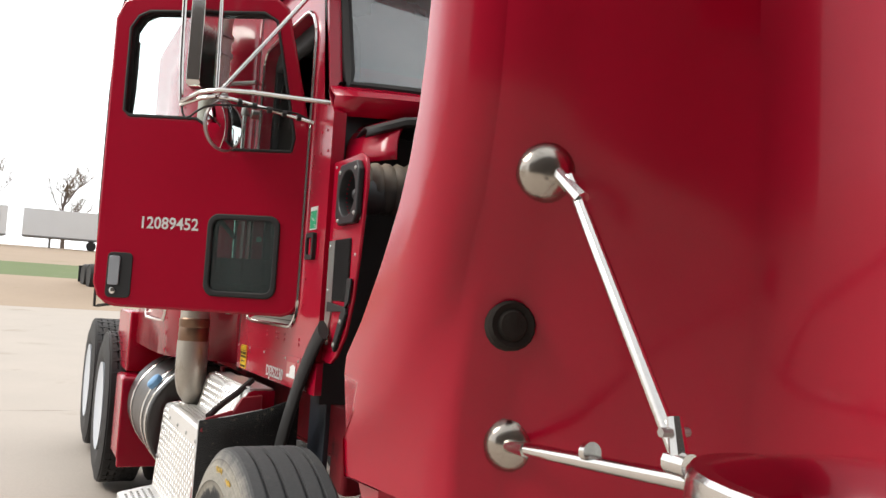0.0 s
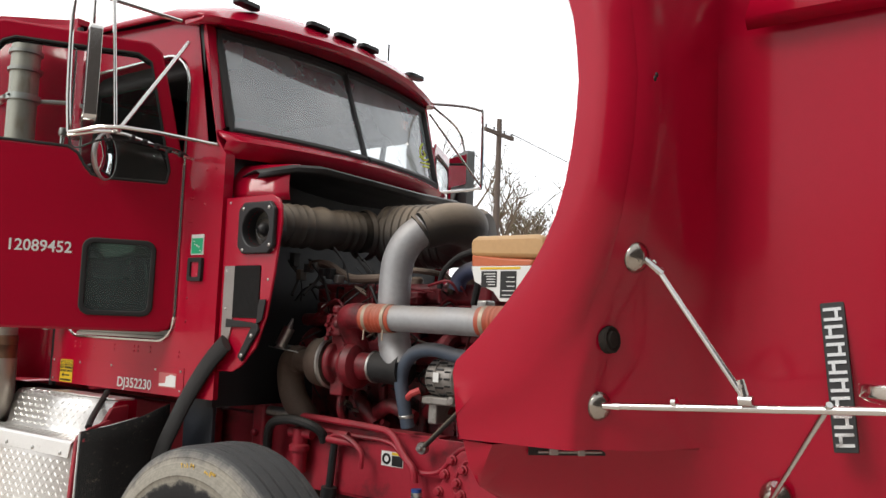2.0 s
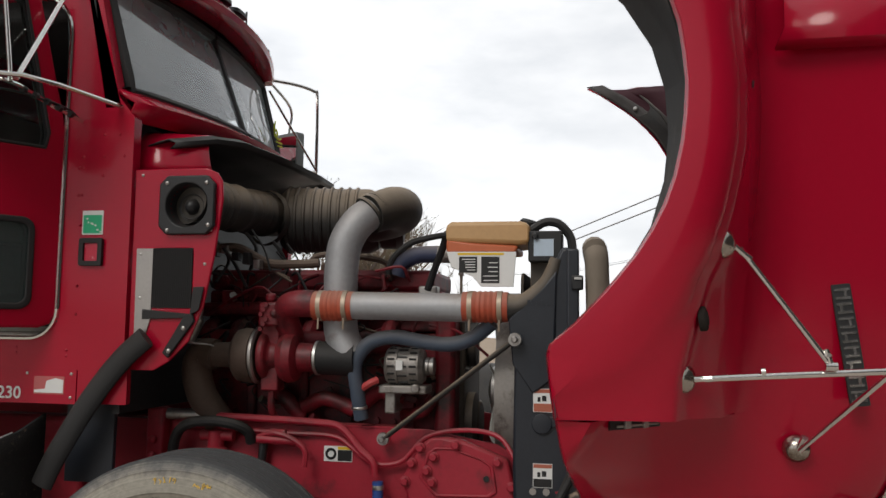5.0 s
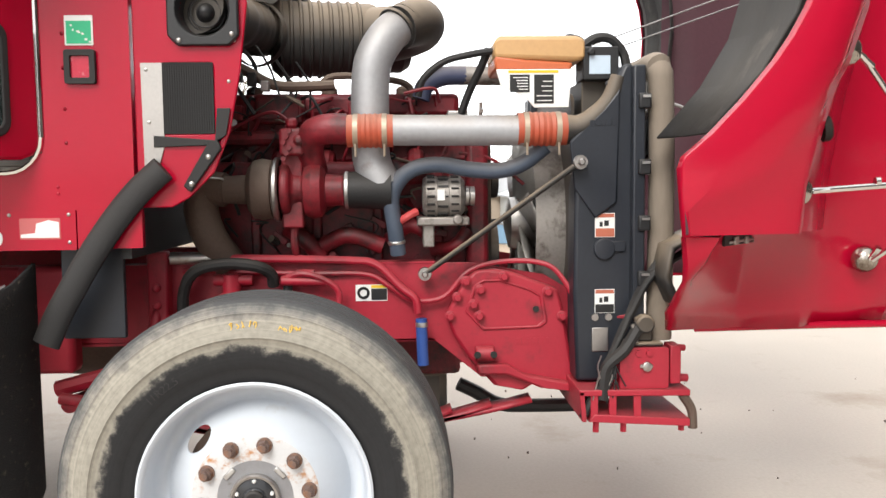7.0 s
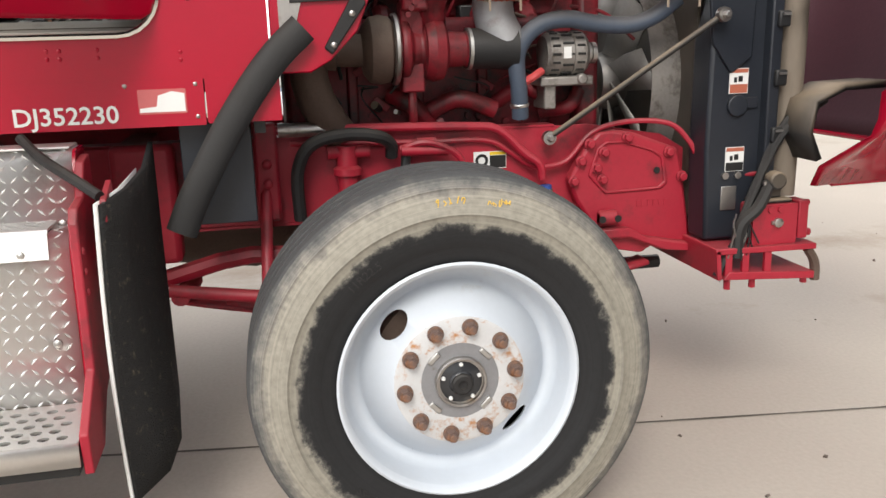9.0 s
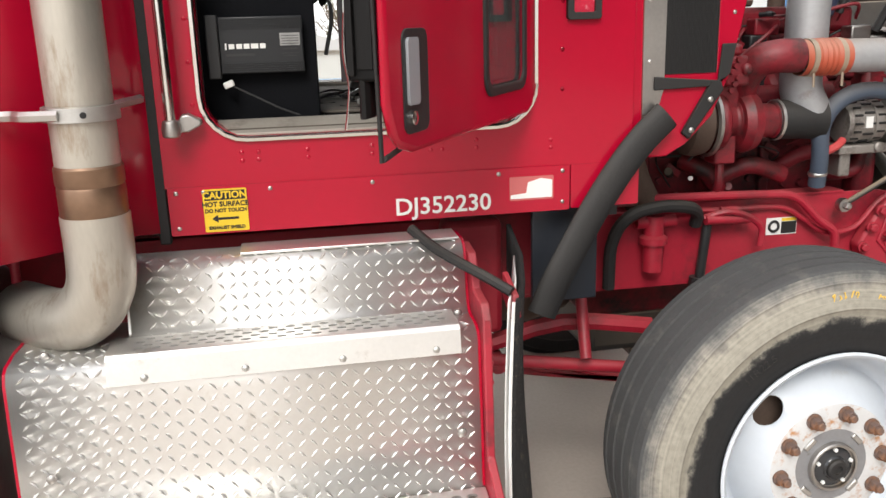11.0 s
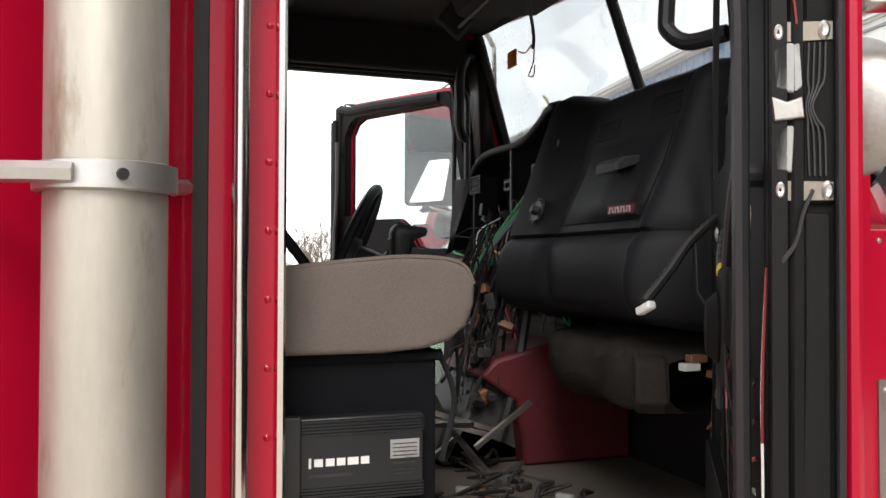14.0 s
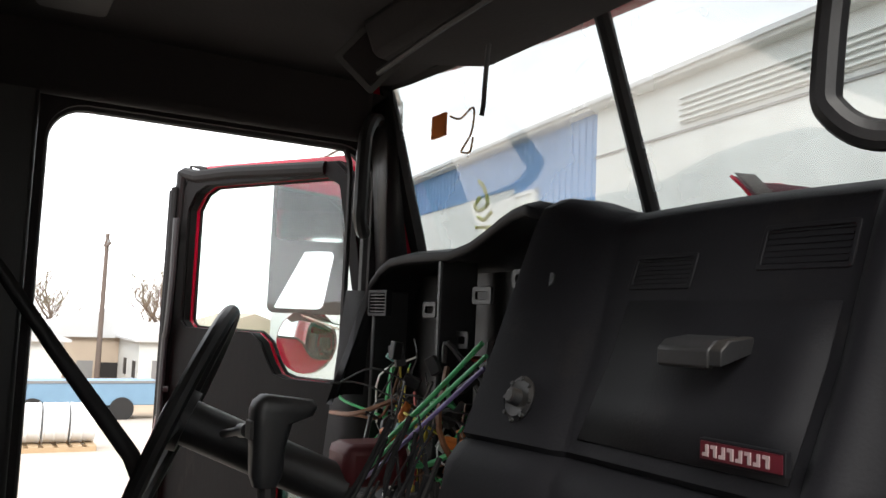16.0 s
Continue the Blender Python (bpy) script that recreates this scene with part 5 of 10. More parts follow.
def front_wheel(at, turn):
    m = Matrix.Translation(at) @ Matrix.Rotation(radians(turn), 4, "Z")
    # disc: rim flange, well and dished disc, outward along -x
    prof = [(0.285, 0.06), (0.296, 0.142), (0.305, 0.147), (0.311, 0.143), (0.309, 0.136), (0.297, 0.134), (0.290, 0.112), (0.284, 0.062), (0.276, 0.040), (0.262, 0.034), (0.250, 0.040), (0.244, 0.049)]
    w = part("wheel", Form().lathe(prof, (0, 0, 0), (-1, 0, 0), 64, False), WHITE_PAINT, truck, "white painted steel disc wheel with rusty nuts", m=m)
    w.data.set_sharp_from_angle(angle=radians(60))
    # dished band with its two hand holes
    hole = []
    for a in (137, -43):
        c = (0.212 * math.cos(radians(a)), 0.212 * math.sin(radians(a)))
        t = radians(a + 90)
        hole.append([(c[0] + 0.044 * math.cos(k * math.pi / 9) * math.cos(t) - 0.023 * math.sin(k * math.pi / 9) * math.sin(t), c[1] + 0.044 * math.cos(k * math.pi / 9) * math.sin(t) + 0.023 * math.sin(k * math.pi / 9) * math.cos(t)) for k in range(18)])
    ring = lambda r: [(r * math.cos(k * math.pi / 36), r * math.sin(k * math.pi / 36)) for k in range(72)]
    band = Form().plate(ring(0.244), (ring(0.168), *hole), 0, 0.006)
    band.v = [(-(0.049 + (0.244 - math.hypot(y, z)) * 1.05) + x, -y, z) for x, y, z in band.v]
    part("disc_band", band, WHITE_PAINT, w, smooth=50)
    part("disc_face", Form().lathe(((0.168, 0.1287), (0.160, 0.132), (0.10, 0.132), (0.10, 0.11)), (0, 0, 0), (-1, 0, 0), 64, False), RUST_WHITE, w, "white bolt face with rust round the nuts")
    nut = Form().lathe(((0.021, 0), (0.021, 0.006), (0.0165, 0.007)), (0, 0, 0), (-1, 0, 0), 16).lathe(((0.0165, 0.006), (0.0165, 0.024), (0.0145, 0.027)), (0, 0, 0), (-1, 0, 0), 6).lathe(((0.0105, 0.02), (0.0105, 0.036), (0.009, 0.038)), (0, 0, 0), (-1, 0, 0), 12)
    first = None
    for k in range(10):
        a = radians(79 + 36 * k)
        p = Matrix.Translation((-0.132, -0.1429 * math.cos(a), 0.1429 * math.sin(a)))
        if first is None:
            first = part("wheel_nut", nut, RUST_NUT, w, "rusty wheel nut", m=p)
        else:
            o = new("wheel_nut", first.data)
            o.parent, o.matrix_basis = w, p
    hub = part("hub", Form().lathe(((0.10, 0.132), (0.098, 0.118), (0.07, 0.114), (0.066, 0.114)), (0, 0, 0), (-1, 0, 0), 48), HUB_STEEL, w, "grey steel hub with oil cap")
    part("cap_ring", Form().lathe(((0.066, 0.112), (0.066, 0.146), (0.063, 0.15), (0.058, 0.149), (0.057, 0.14)), (0, 0, 0), (-1, 0, 0), 48), DULL_STEEL, hub, "bare metal cap ring")
    cap = part("oil_cap", Form().lathe(((0.058, 0.138), (0.05, 0.142), (0.032, 0.146), (0.03, 0.15), (0.027, 0.152)), (0, 0, 0), (-1, 0, 0), 40), CAPDARK, hub, "dark oily sight glass")
    part("filler_plug", Form().lathe(((0.027, 0.148), (0.027, 0.160), (0.022, 0.164), (0.012, 0.164), (0.011, 0.158), (0.003, 0.157)), (0, 0, 0), (-1, 0, 0), 28), RUBBER, cap, "black rubber filler plug")
    for k in range(4):
        a = radians(45 + 90 * k)
        mm = Matrix.Rotation(a, 4, "X")
        part("pilot_pad", Form().box(-0.138, -0.116, -0.018, 0.018, 0.086, 0.1, mm), ALU, hub, bevel=0.003)
    for k in range(5):
        a = radians(18 + 72 * k)
        part("cap_bolt", Form().lathe(((0.0055, 0), (0.0055, 0.006), (0.003, 0.009)), (-0.142, 0.048 * math.cos(a), 0.048 * math.sin(a)), (-1, 0, 0), 6), WHITE, hub)
    # tyre: bead, bulged wall with its ribs, ribbed tread
    R = 0.525
    tp = [(0.290, 0.10), (0.300, 0.128), (0.318, 0.137), (0.335, 0.141), (0.345, 0.1425), (0.350, 0.1455), (0.375, 0.150), (0.41, 0.152), (0.425, 0.153), (0.429, 0.156), (0.433, 0.153), (0.455, 0.148), (0.474, 0.140), (0.486, 0.134), (0.490, 0.1345), (0.494, 0.130), (0.507, 0.124), (0.5155, 0.118)]
    tr = [(0.5155, 0.118), (R - 0.004, 0.112)]
    for g in (0.078, 0.028, -0.028, -0.078):
        tr += [(R, g + 0.0065), (R - 0.011, g + 0.0035), (R - 0.011, g - 0.0035), (R, g - 0.0065)]
    tr += [(R - 0.004, -0.112), (0.5155, -0.118)]
    ty = part("tyre", Form().lathe(tp, (0, 0, 0), (-1, 0, 0), 96, False), TYRE, w, "worn truck tyre with scuffed pale sidewall", smooth=50)
    part("tread", Form().lathe(tr, (0, 0, 0), (-1, 0, 0), 96, False), TREAD, ty, "ribbed tyre tread", smooth=25)
    part("inner_wall", Form().lathe([(r, -h) for r, h in tp], (0, 0, 0), (-1, 0, 0), 64, False), RUBBER, ty)
    part("brake_drum", Form().lathe(((0.21, 0.03), (0.21, -0.16), (0.1, -0.17)), (0, 0, 0), (-1, 0, 0), 32), BROWN_IRON, w)
    return w


def rust_mix(name, base, rust, r0, r1):
    m = mat(name, base, 0.55, 0, 0.12, 20, 120, 0.05)
    n, l = m.node_tree.nodes, m.node_tree.links
    p = n["Principled BSDF"]
    old = p.inputs["Base Color"].links[0].from_socket
    co = n.new("ShaderNodeTexCoord")
    nz = n.new("ShaderNodeTexNoise")
    nz.inputs["Scale"].default_value, nz.inputs["Detail"].default_value, nz.inputs["Roughness"].default_value = 26, 8, 0.7
    l.new(co.outputs["Object"], nz.inputs["Vector"])
    rp = n.new("ShaderNodeValToRGB")
    rp.color_ramp.elements[0].position, rp.color_ramp.elements[1].position = r0, r1
    l.new(nz.outputs[0], rp.inputs[0])
    mx = n.new("ShaderNodeMixRGB")
    mx.inputs[2].default_value = (*rust, 1)
    l.new(rp.outputs[0], mx.inputs[0])
    l.new(old, mx.inputs[1])
    l.new(mx.outputs[0], p.inputs["Base Color"])
    return m


CAPDARK = mat("dark_oily_cap", (0.03, 0.031, 0.034), 0.15, 0, 0.2, 20, 100, 0.02)
RUST_WHITE = rust_mix("rust_bled_white_paint", (0.56, 0.56, 0.56), (0.42, 0.2, 0.08), 0.53, 0.66)
RUST_NUT = rust_mix("rusty_nut", (0.13, 0.085, 0.07), (0.27, 0.11, 0.04), 0.45, 0.7)
HUB_STEEL = mat("grey_hub_steel", (0.27, 0.27, 0.28), 0.5, 0.4, 0.2, 20, 100, 0.06, stain=(0.14, 0.12, 0.1), amount=0.4)

right_wheel = front_wheel((-1.04, 0.0, 0.5), 0)
front_wheel((1.04, 0.0, 0.5), 180)
# sidewall marks
for txt, ang, size in (("11R22.5", 128, 0.03), ("TUBELESS", 232, 0.026)):
    w0 = writing(txt, size)
    rad = 0.372
    w0.v = [(-0.1502 - z, -(rad + y) * math.cos(radians(ang) - x / rad), (rad + y) * math.sin(radians(ang) - x / rad)) for x, y, z in w0.v]
    part("sidewall_lettering", w0, RUBBER, right_wheel, "raised black sidewall lettering")
for ang, wid in ((92, 0.075), (77, 0.06)):
    f = Form()
    rng = random.Random(int(ang))
    for k in range(5):
        a0 = radians(ang) - (k - 2) * wid / 5 / 0.46
        pts = [(-0.1475, -(0.461 + rng.uniform(-0.013, 0.013)) * math.cos(a0 + rng.uniform(-0.012, 0.012)), (0.461 + rng.uniform(-0.013, 0.013)) * math.sin(a0 + rng.uniform(-0.012, 0.012))) for q in range(4)]
        f.tube(pts, 0.0016, 5, 3)
    part("crayon_mark", f, CHALK, right_wheel, "yellow crayon scribble on the tyre")


def rear_wheel(x, y, z, s):
    m = Matrix.Translation((x, y, z)) @ Matrix.Rotation(0 if s < 0 else math.pi, 4, "Z")
    rim = part("rear_wheel", Form().lathe(((0.29, 0.14), (0.305, 0.145), (0.30, 0.13), (0.285, 0.10), (0.275, 0.0), (0.25, -0.05), (0.15, -0.06), (0.14, -0.02), (0.12, 0.0), (0.02, 0.01)), (0, 0, 0), (-1, 0, 0), 40), WHITE_PAINT, truck, "white steel rear wheel with dual tyres", m=m)
    for o in (0.0, -0.34):
        prof = [(0.29, o - 0.12), (0.35, o - 0.14), (0.43, o - 0.15), (0.50, o - 0.13)]
        for k in range(5):
            g = -0.1 + 0.05 * k
            prof += [(0.525, o + g - 0.018), (0.525, o + g + 0.018), (0.513, o + g + 0.021), (0.513, o + g + 0.029)]
        prof += [(0.50, o + 0.13), (0.43, o + 0.15), (0.35, o + 0.14), (0.29, o + 0.12)]
        part("tyre", Form().lathe(prof, (0, 0, 0), (-1, 0, 0), 56, False), RUBBER, rim, "black drive tyre")
    f = Form()
    for k in range(72):
        f.box(-0.115, 0.115, -0.008, 0.008, 0.516, 0.5265, Matrix.Rotation(2 * math.pi * k / 72, 4, "X") @ Matrix.Rotation(0.35 if k % 2 else -0.35, 4, "Z"))
    part("tread_lug", f, RUBBER, rim, kind="stuff")


for y, z in ((3.98, 0.64), (5.32, 0.68)):
    for s in (-1, 1):
        rear_wheel(s * 1.06, y, z, s)
    part("rear_axle", Form().rod((-0.9, y, z), (0.9, y, z), 0.07).lathe(((0.05, -0.2), (0.2, -0.12), (0.22, 0), (0.2, 0.12), (0.05, 0.2)), (0, y, z), (0, 1, 0), 20), BROWN_IRON, truck)


# ---- frame ----
def chassis():
    for s in (-1, 1):
        X = lambda v: s * v
        out = [(6.2, 0.82), (6.2, 1.08), (0.42, 1.045), (-0.62, 1.045), (-0.88, 1.0), (-0.98, 0.94), (-0.98, 0.62), (-0.66, 0.64), (-0.50, 0.77), (0.42, 0.78)]
        rail = part("frame_rail", Form().plate(out, (), X(0.438), X(0.43)), RED_FRAME, truck, "dusty red frame rail", bevel=0.002)
        for zz in (1.045, 0.775):
            part("rail_flange", Form().box(X(0.438), X(0.36), -0.5, 6.2, zz - 0.004, zz + 0.005), RED_FRAME, rail)
    X = lambda v: -v
    rail = [o for o in truck.children if o.name.startswith("frame_rail")][0]
    # air line along the top of the rail
    part("air_line", Form().tube([(-0.47, 0.40, 1.075), (-0.47, 0.1, 1.07), (-0.47, -0.2, 1.06), (-0.475, -0.30, 1.045), (-0.49, -0.38, 0.97), (-0.50, -0.43, 0.93), (-0.50, -0.44, 0.88)], 0.014, 10, 5), RED_FRAME, rail, "red-painted steel air line")
    part("thin_line", Form().tube([(-0.45, 0.36, 1.03), (-0.45, -0.05, 1.015), (-0.45, -0.26, 1.01), (-0.46, -0.34, 0.97), (-0.47, -0.42, 0.92), (-0.47, -0.53, 0.93), (-0.47, -0.62, 1.02), (-0.47, -0.75, 1.05), (-0.5, -0.88, 1.04), (-0.53, -0.94, 0.98), (-0.56, -0.98, 0.90), (-0.60, -1.04, 0.875), (-0.62, -1.15, 0.875)], 0.009, 8, 5), RED_FRAME, rail)
    part("grey_union", Form().rod((-0.47, 0.395, 1.075), (-0.47, 0.25, 1.074), 0.022), DULL_STEEL, rail)
    # suspension casting on the front of the rail
    cast = [(-0.535, 0.87), (-0.60, 0.985), (-0.635, 1.02), (-0.70, 1.025), (-0.76, 1.015), (-0.92, 0.955), (-0.94, 0.88), (-0.985, 0.62), (-0.97, 0.605), (-0.86, 0.635), (-0.80, 0.60), (-0.70, 0.62), (-0.62, 0.71), (-0.56, 0.80)]
    c = part("spring_bracket_casting", Form().plate(cast, (), -0.49, -0.44), RED_FRAME, truck, "dusty red cast bracket on the frame front", bevel=0.012)
    pad = [(-0.60, 0.88), (-0.63, 0.97), (-0.66, 0.99), (-0.72, 0.99), (-0.83, 0.955), (-0.87, 0.93), (-0.885, 0.84), (-0.86, 0.82), (-0.66, 0.815)]
    part("casting_rib", Form().plate(pad, ([(y * 0.90 - 0.074, z * 0.9 + 0.091) for y, z in pad],), -0.497, -0.488), RED_FRAME, c, bevel=0.004)
    bolt = Form().lathe(((0.019, 0), (0.019, 0.008), (0.0165, 0.009)), (0, 0, 0), (-1, 0, 0), 14).lathe(((0.0145, 0.008), (0.0145, 0.022), (0.011, 0.025)), (0, 0, 0), (-1, 0, 0), 6)
    first = None
    for y, z in ((-0.55, 0.865), (-0.575, 0.93), (-0.605, 0.985), (-0.735, 1.0), (-0.885, 0.945), (-0.935, 0.86), (-0.655, 0.955), (-0.63, 0.905), (-0.65, 0.865)):
        p = Matrix.Translation((-0.49, y, z))
        if first is None:
            first = part("bolt", bolt, RED_FRAME, c, m=p)
        else:
            o = new("bolt", first.data)
            o.parent, o.matrix_basis = c, p
    part("casting_hole", Form().lathe(((0.011, 0), (0.011, 0.004)), (-0.4905, -0.845, 0.885), (-1, 0, 0), 14), PRINT_SHADE, c)
    part("pivot_ear", Form().tube([(-0.50, -0.635, 0.735), (-0.50, -0.70, 0.735)], 0.027, 12, 1).box(-0.52, -0.48, -0.70, -0.635, 0.715, 0.755), RED_FRAME, c, bevel=0.006)
    for y in (-0.64, -0.695):
        part("ear_bore", Form().lathe(((0.012, 0), (0.012, 0.005)), (-0.526, y, 0.736), (-1, 0, 0), 12), PRINT_SHADE, c)
    part("spring_wrap", Form().plate([(-0.64, 0.70), (-0.74, 0.70), (-0.80, 0.665), (-0.90, 0.645), (-0.98, 0.63), (-0.98, 0.60), (-0.86, 0.615), (-0.80, 0.64), (-0.74, 0.665), (-0.64, 0.665)], (), -0.525, -0.44), RED_FRAME, c, bevel=0.008)
    # raised foundry mark as plain bars
    for k in range(6):
        part("cast_mark", Form().box(-0.4925, -0.489, -0.775 - 0.02 * k, -0.788 - 0.02 * k, 0.765, 0.785), RED_FRAME, c)
    # leaf springs and axle
    for s in (-1, 1):
        for k in range(3):
            L = 0.78 - 0.14 * k
            pts = [(s * 0.44, -0.05 + L * (q / 10 - 1) if q <= 10 else -0.05 + L * (q / 10 - 1), 0.47 + 0.10 * (q / 10 - 1) ** 2 - 0.016 * k) for q in range(21)]
            f = Form().sheet([[(p[0] - 0.045, p[1], p[2]), (p[0] + 0.045, p[1], p[2])] for p in pts])
            part("leaf_spring", f, RED_FRAME, truck, solid=0.014)
    part("front_axle", Form().tube([(-0.92, 0, 0.5), (-0.72, 0, 0.50), (-0.58, 0, 0.40), (-0.3, 0, 0.37), (0.3, 0, 0.37), (0.58, 0, 0.40), (0.72, 0, 0.50), (0.92, 0, 0.5)], 0.05, 10, 3), BROWN_IRON, truck, "rusty front axle beam")
    part("shock_absorber", Form().rod((-0.47, 0.05, 0.46), (-0.47, 0.02, 0.80), 0.033).rod((-0.47, 0.02, 0.8), (-0.47, 0.0, 1.0), 0.016), BLACK, truck)
    part("steering_arm", Form().rod((-0.55, 0.75, 0.62), (-0.6, 0.2, 0.55), 0.02).rod((-0.56, 0.72, 0.60), (-0.3, 0.7, 0.58), 0.028), RED_FRAME, truck)
    part("torque_rod", Form().tube([(-0.5, 0.20, 0.66), (-0.5, 0.5, 0.70), (-0.5, 0.78, 0.64)], 0.028, 8, 3), RED_FRAME, truck)
    # bumper channel and hood hinge bracket
    ch = part("bumper_channel", Form().plate([(-0.98, 0.55), (-1.31, 0.53), (-1.31, 0.555), (-1.00, 0.575)], (), -0.72, 0.72).plate([(-0.95, 0.655), (-1.31, 0.65), (-1.31, 0.63), (-0.95, 0.635)], (), -0.72, 0.72).plate([(-0.96, 0.55), (-0.975, 0.55), (-0.965, 0.65), (-0.95, 0.65)], (), -0.72, 0.72), RED_FRAME, truck, "open red bumper mounting channel", bevel=0.003)
    for y in (-1.0, -1.06, -1.14):
        part("channel_web", Form().box(-0.715, -0.70, y - 0.012, y + 0.012, 0.555, 0.64), RED_FRAME, ch, bevel=0.002)
    for y in (-1.01, -1.10, -1.29):
        part("channel_bolt", Form().rod((-0.69, y, 0.555), (-0.69, y, 0.51), 0.011, n=6), RED_FRAME, ch)
    part("tow_hook", Form().tube([(-0.70, -1.29, 0.63), (-0.70, -1.32, 0.58), (-0.70, -1.325, 0.52)], 0.016, 8, 4), BROWN_IRON, ch)
    hb = part("hinge_bracket", Form().plate(rr(-1.245, -1.085, 0.652, 0.785, 0.008, 3), (), -0.70, -0.62), RED_FRAME, ch, "red hood hinge bracket", bevel=0.006)
    part("slotted_bolt", Form().lathe(((0.016, 0), (0.016, 0.012), (0.012, 0.014)), (-0.70, -1.172, 0.725), (-1, 0, 0), 8).rod((-0.702, -1.15, 0.725), (-0.702, -1.19, 0.725), 0.007), DULL_STEEL, hb)
    for y in (-1.145, -1.18):
        part("small_bolt", Form().lathe(((0.011, 0), (0.011, 0.008)), (-0.70, y, 0.768), (-1, 0, 0), 6), RED_FRAME, hb)
    part("hinge_lug", Form().tube([(-0.66, -1.25, 0.78), (-0.66, -1.31, 0.775)], 0.012, 8, 1).tube([(-0.66, -1.25, 0.68), (-0.66, -1.32, 0.675)], 0.014, 8, 1).box(-0.70, -0.62, -1.285, -1.25, 0.665, 0.79), RED_FRAME, hb, bevel=0.004)
    part("hinge_block", Form().box(-0.69, -0.60, -1.23, -1.10, 0.786, 0.80).box(-0.67, -0.61, -1.20, -1.14, 0.80, 0.88).tube([(-0.70, -1.17, 0.86), (-0.58, -1.17, 0.86)], 0.03, 12, 1), BLACK_DUSTY, hb, "black rubber hood hinge block", bevel=0.006)
    part("hinge_block", Form().box(0.69, 0.60, -1.23, -1.10, 0.655, 0.80).tube([(0.70, -1.17, 0.84), (0.58, -1.17, 0.84)], 0.03, 12, 1), BLACK_DUSTY, ch)
    # hood tilt cylinder, air valve, hose and blue end
    part("blue_hose_end", Form().rod((-0.50, -0.45, 0.86), (-0.50, -0.455, 0.70), 0.02), BLUE, truck, "blue rubber hose end with clamp")
    part("hose_clamp", Form().lathe(((0.0215, -0.008), (0.0225, 0.0), (0.0215, 0.008)), (-0.5, -0.452, 0.84), (0, 0, 1), 16), ALU, truck)
    part("air_valve", Form().rod((-0.48, 0.19, 1.02), (-0.48, 0.19, 0.84), 0.032).rod((-0.48, 0.25, 1.0), (-0.48, 0.12, 1.0), 0.02).lathe(((0.045, 0), (0.045, 0.02), (0.03, 0.03)), (-0.48, 0.19, 0.93), (0, 0, 1), 12), RED_FRAME, truck, "red-painted air valve")
    part("valve_hose", Form().tube([(-0.5, 0.345, 0.80), (-0.52, 0.345, 0.95), (-0.54, 0.30, 1.035), (-0.54, 0.20, 1.06), (-0.53, 0.10, 1.05), (-0.5, 0.055, 1.02), (-0.48, 0.05, 0.98)], 0.02, 10, 5), RUBBER, truck, "black air hose")
    part("brake_fitting", Form().tube([(-0.48, 0.02, 1.0), (-0.50, -0.05, 1.02), (-0.5, -0.12, 1.0), (-0.5, -0.17, 0.96), (-0.5, -0.17, 0.90)], 0.011, 8, 4).rod((-0.49, 0.02, 0.995), (-0.49, -0.13, 0.99), 0.016).rod((-0.49, -0.03, 1.02), (-0.49, -0.09, 1.02), 0.014), RED_FRAME, truck)
    part("cab_mount", Form().box(-0.50, -0.44, 0.40, 0.47, 0.80, 1.10).rod((-0.50, 0.435, 0.98), (-0.53, 0.435, 0.98), 0.015).rod((-0.50, 0.435, 0.92), (-0.53, 0.435, 0.92), 0.015), RED_FRAME, truck, bevel=0.01)
    part("brace_rod", Form().rod((-0.46, 0.44, 0.95), (-0.62, 0.46, 0.62), 0.018), RED_FRAME, truck)
    part("cross_tube", Form().tube([(0.3, -0.62, 0.44), (0.3, -0.70, 0.40), (0.3, -0.80, 0.345), (0.3, -0.95, 0.335), (0.3, -1.25, 0.335)], 0.03, 10, 4), BLACK, truck, "black hanger bar under the frame front")
    part("under_cab_box", Form().box(-0.55, -0.46, 0.70, 0.88, 0.70, 1.06), RED_FRAME, truck, bevel=0.02)
    part("dark_bracket", Form().box(-0.72, -0.70, 0.47, 0.66, 0.85, 1.13), STEELBLUE, truck, bevel=0.003)
    part("transmission", Form().lathe(((0.2, 0.35), (0.24, 0.5), (0.2, 0.8), (0.17, 1.3), (0.08, 1.5)), (0, 0, 0.78), (0, 1, 0), 20), BROWN_IRON, truck)
    for y in (0.9, 2.4, 3.3, 4.65):
        part("cross_member", Form().box(-0.43, 0.43, y - 0.05, y + 0.05, 0.85, 1.0), RED_FRAME, truck, bevel=0.005)


chassis()

# loose rubber skirt hose hanging from the cowl panel
strip = Form().tube([(0, 0.315, 1.372), (0, 0.385, 1.308), (0, 0.452, 1.228), (0, 0.523, 1.125), (0, 0.585, 1.02), (0, 0.632, 0.935), (0, 0.668, 0.855)], 0.041, 16, 5)
strip.v = [(-0.803 - 0.03 * math.sin(2.6 * (1.38 - z)) + x * 0.45, y, z) for x, y, z in strip.v]
part("splash_strip", strip, RUBBER, truck, "thick black rubber splash strip hanging loose")


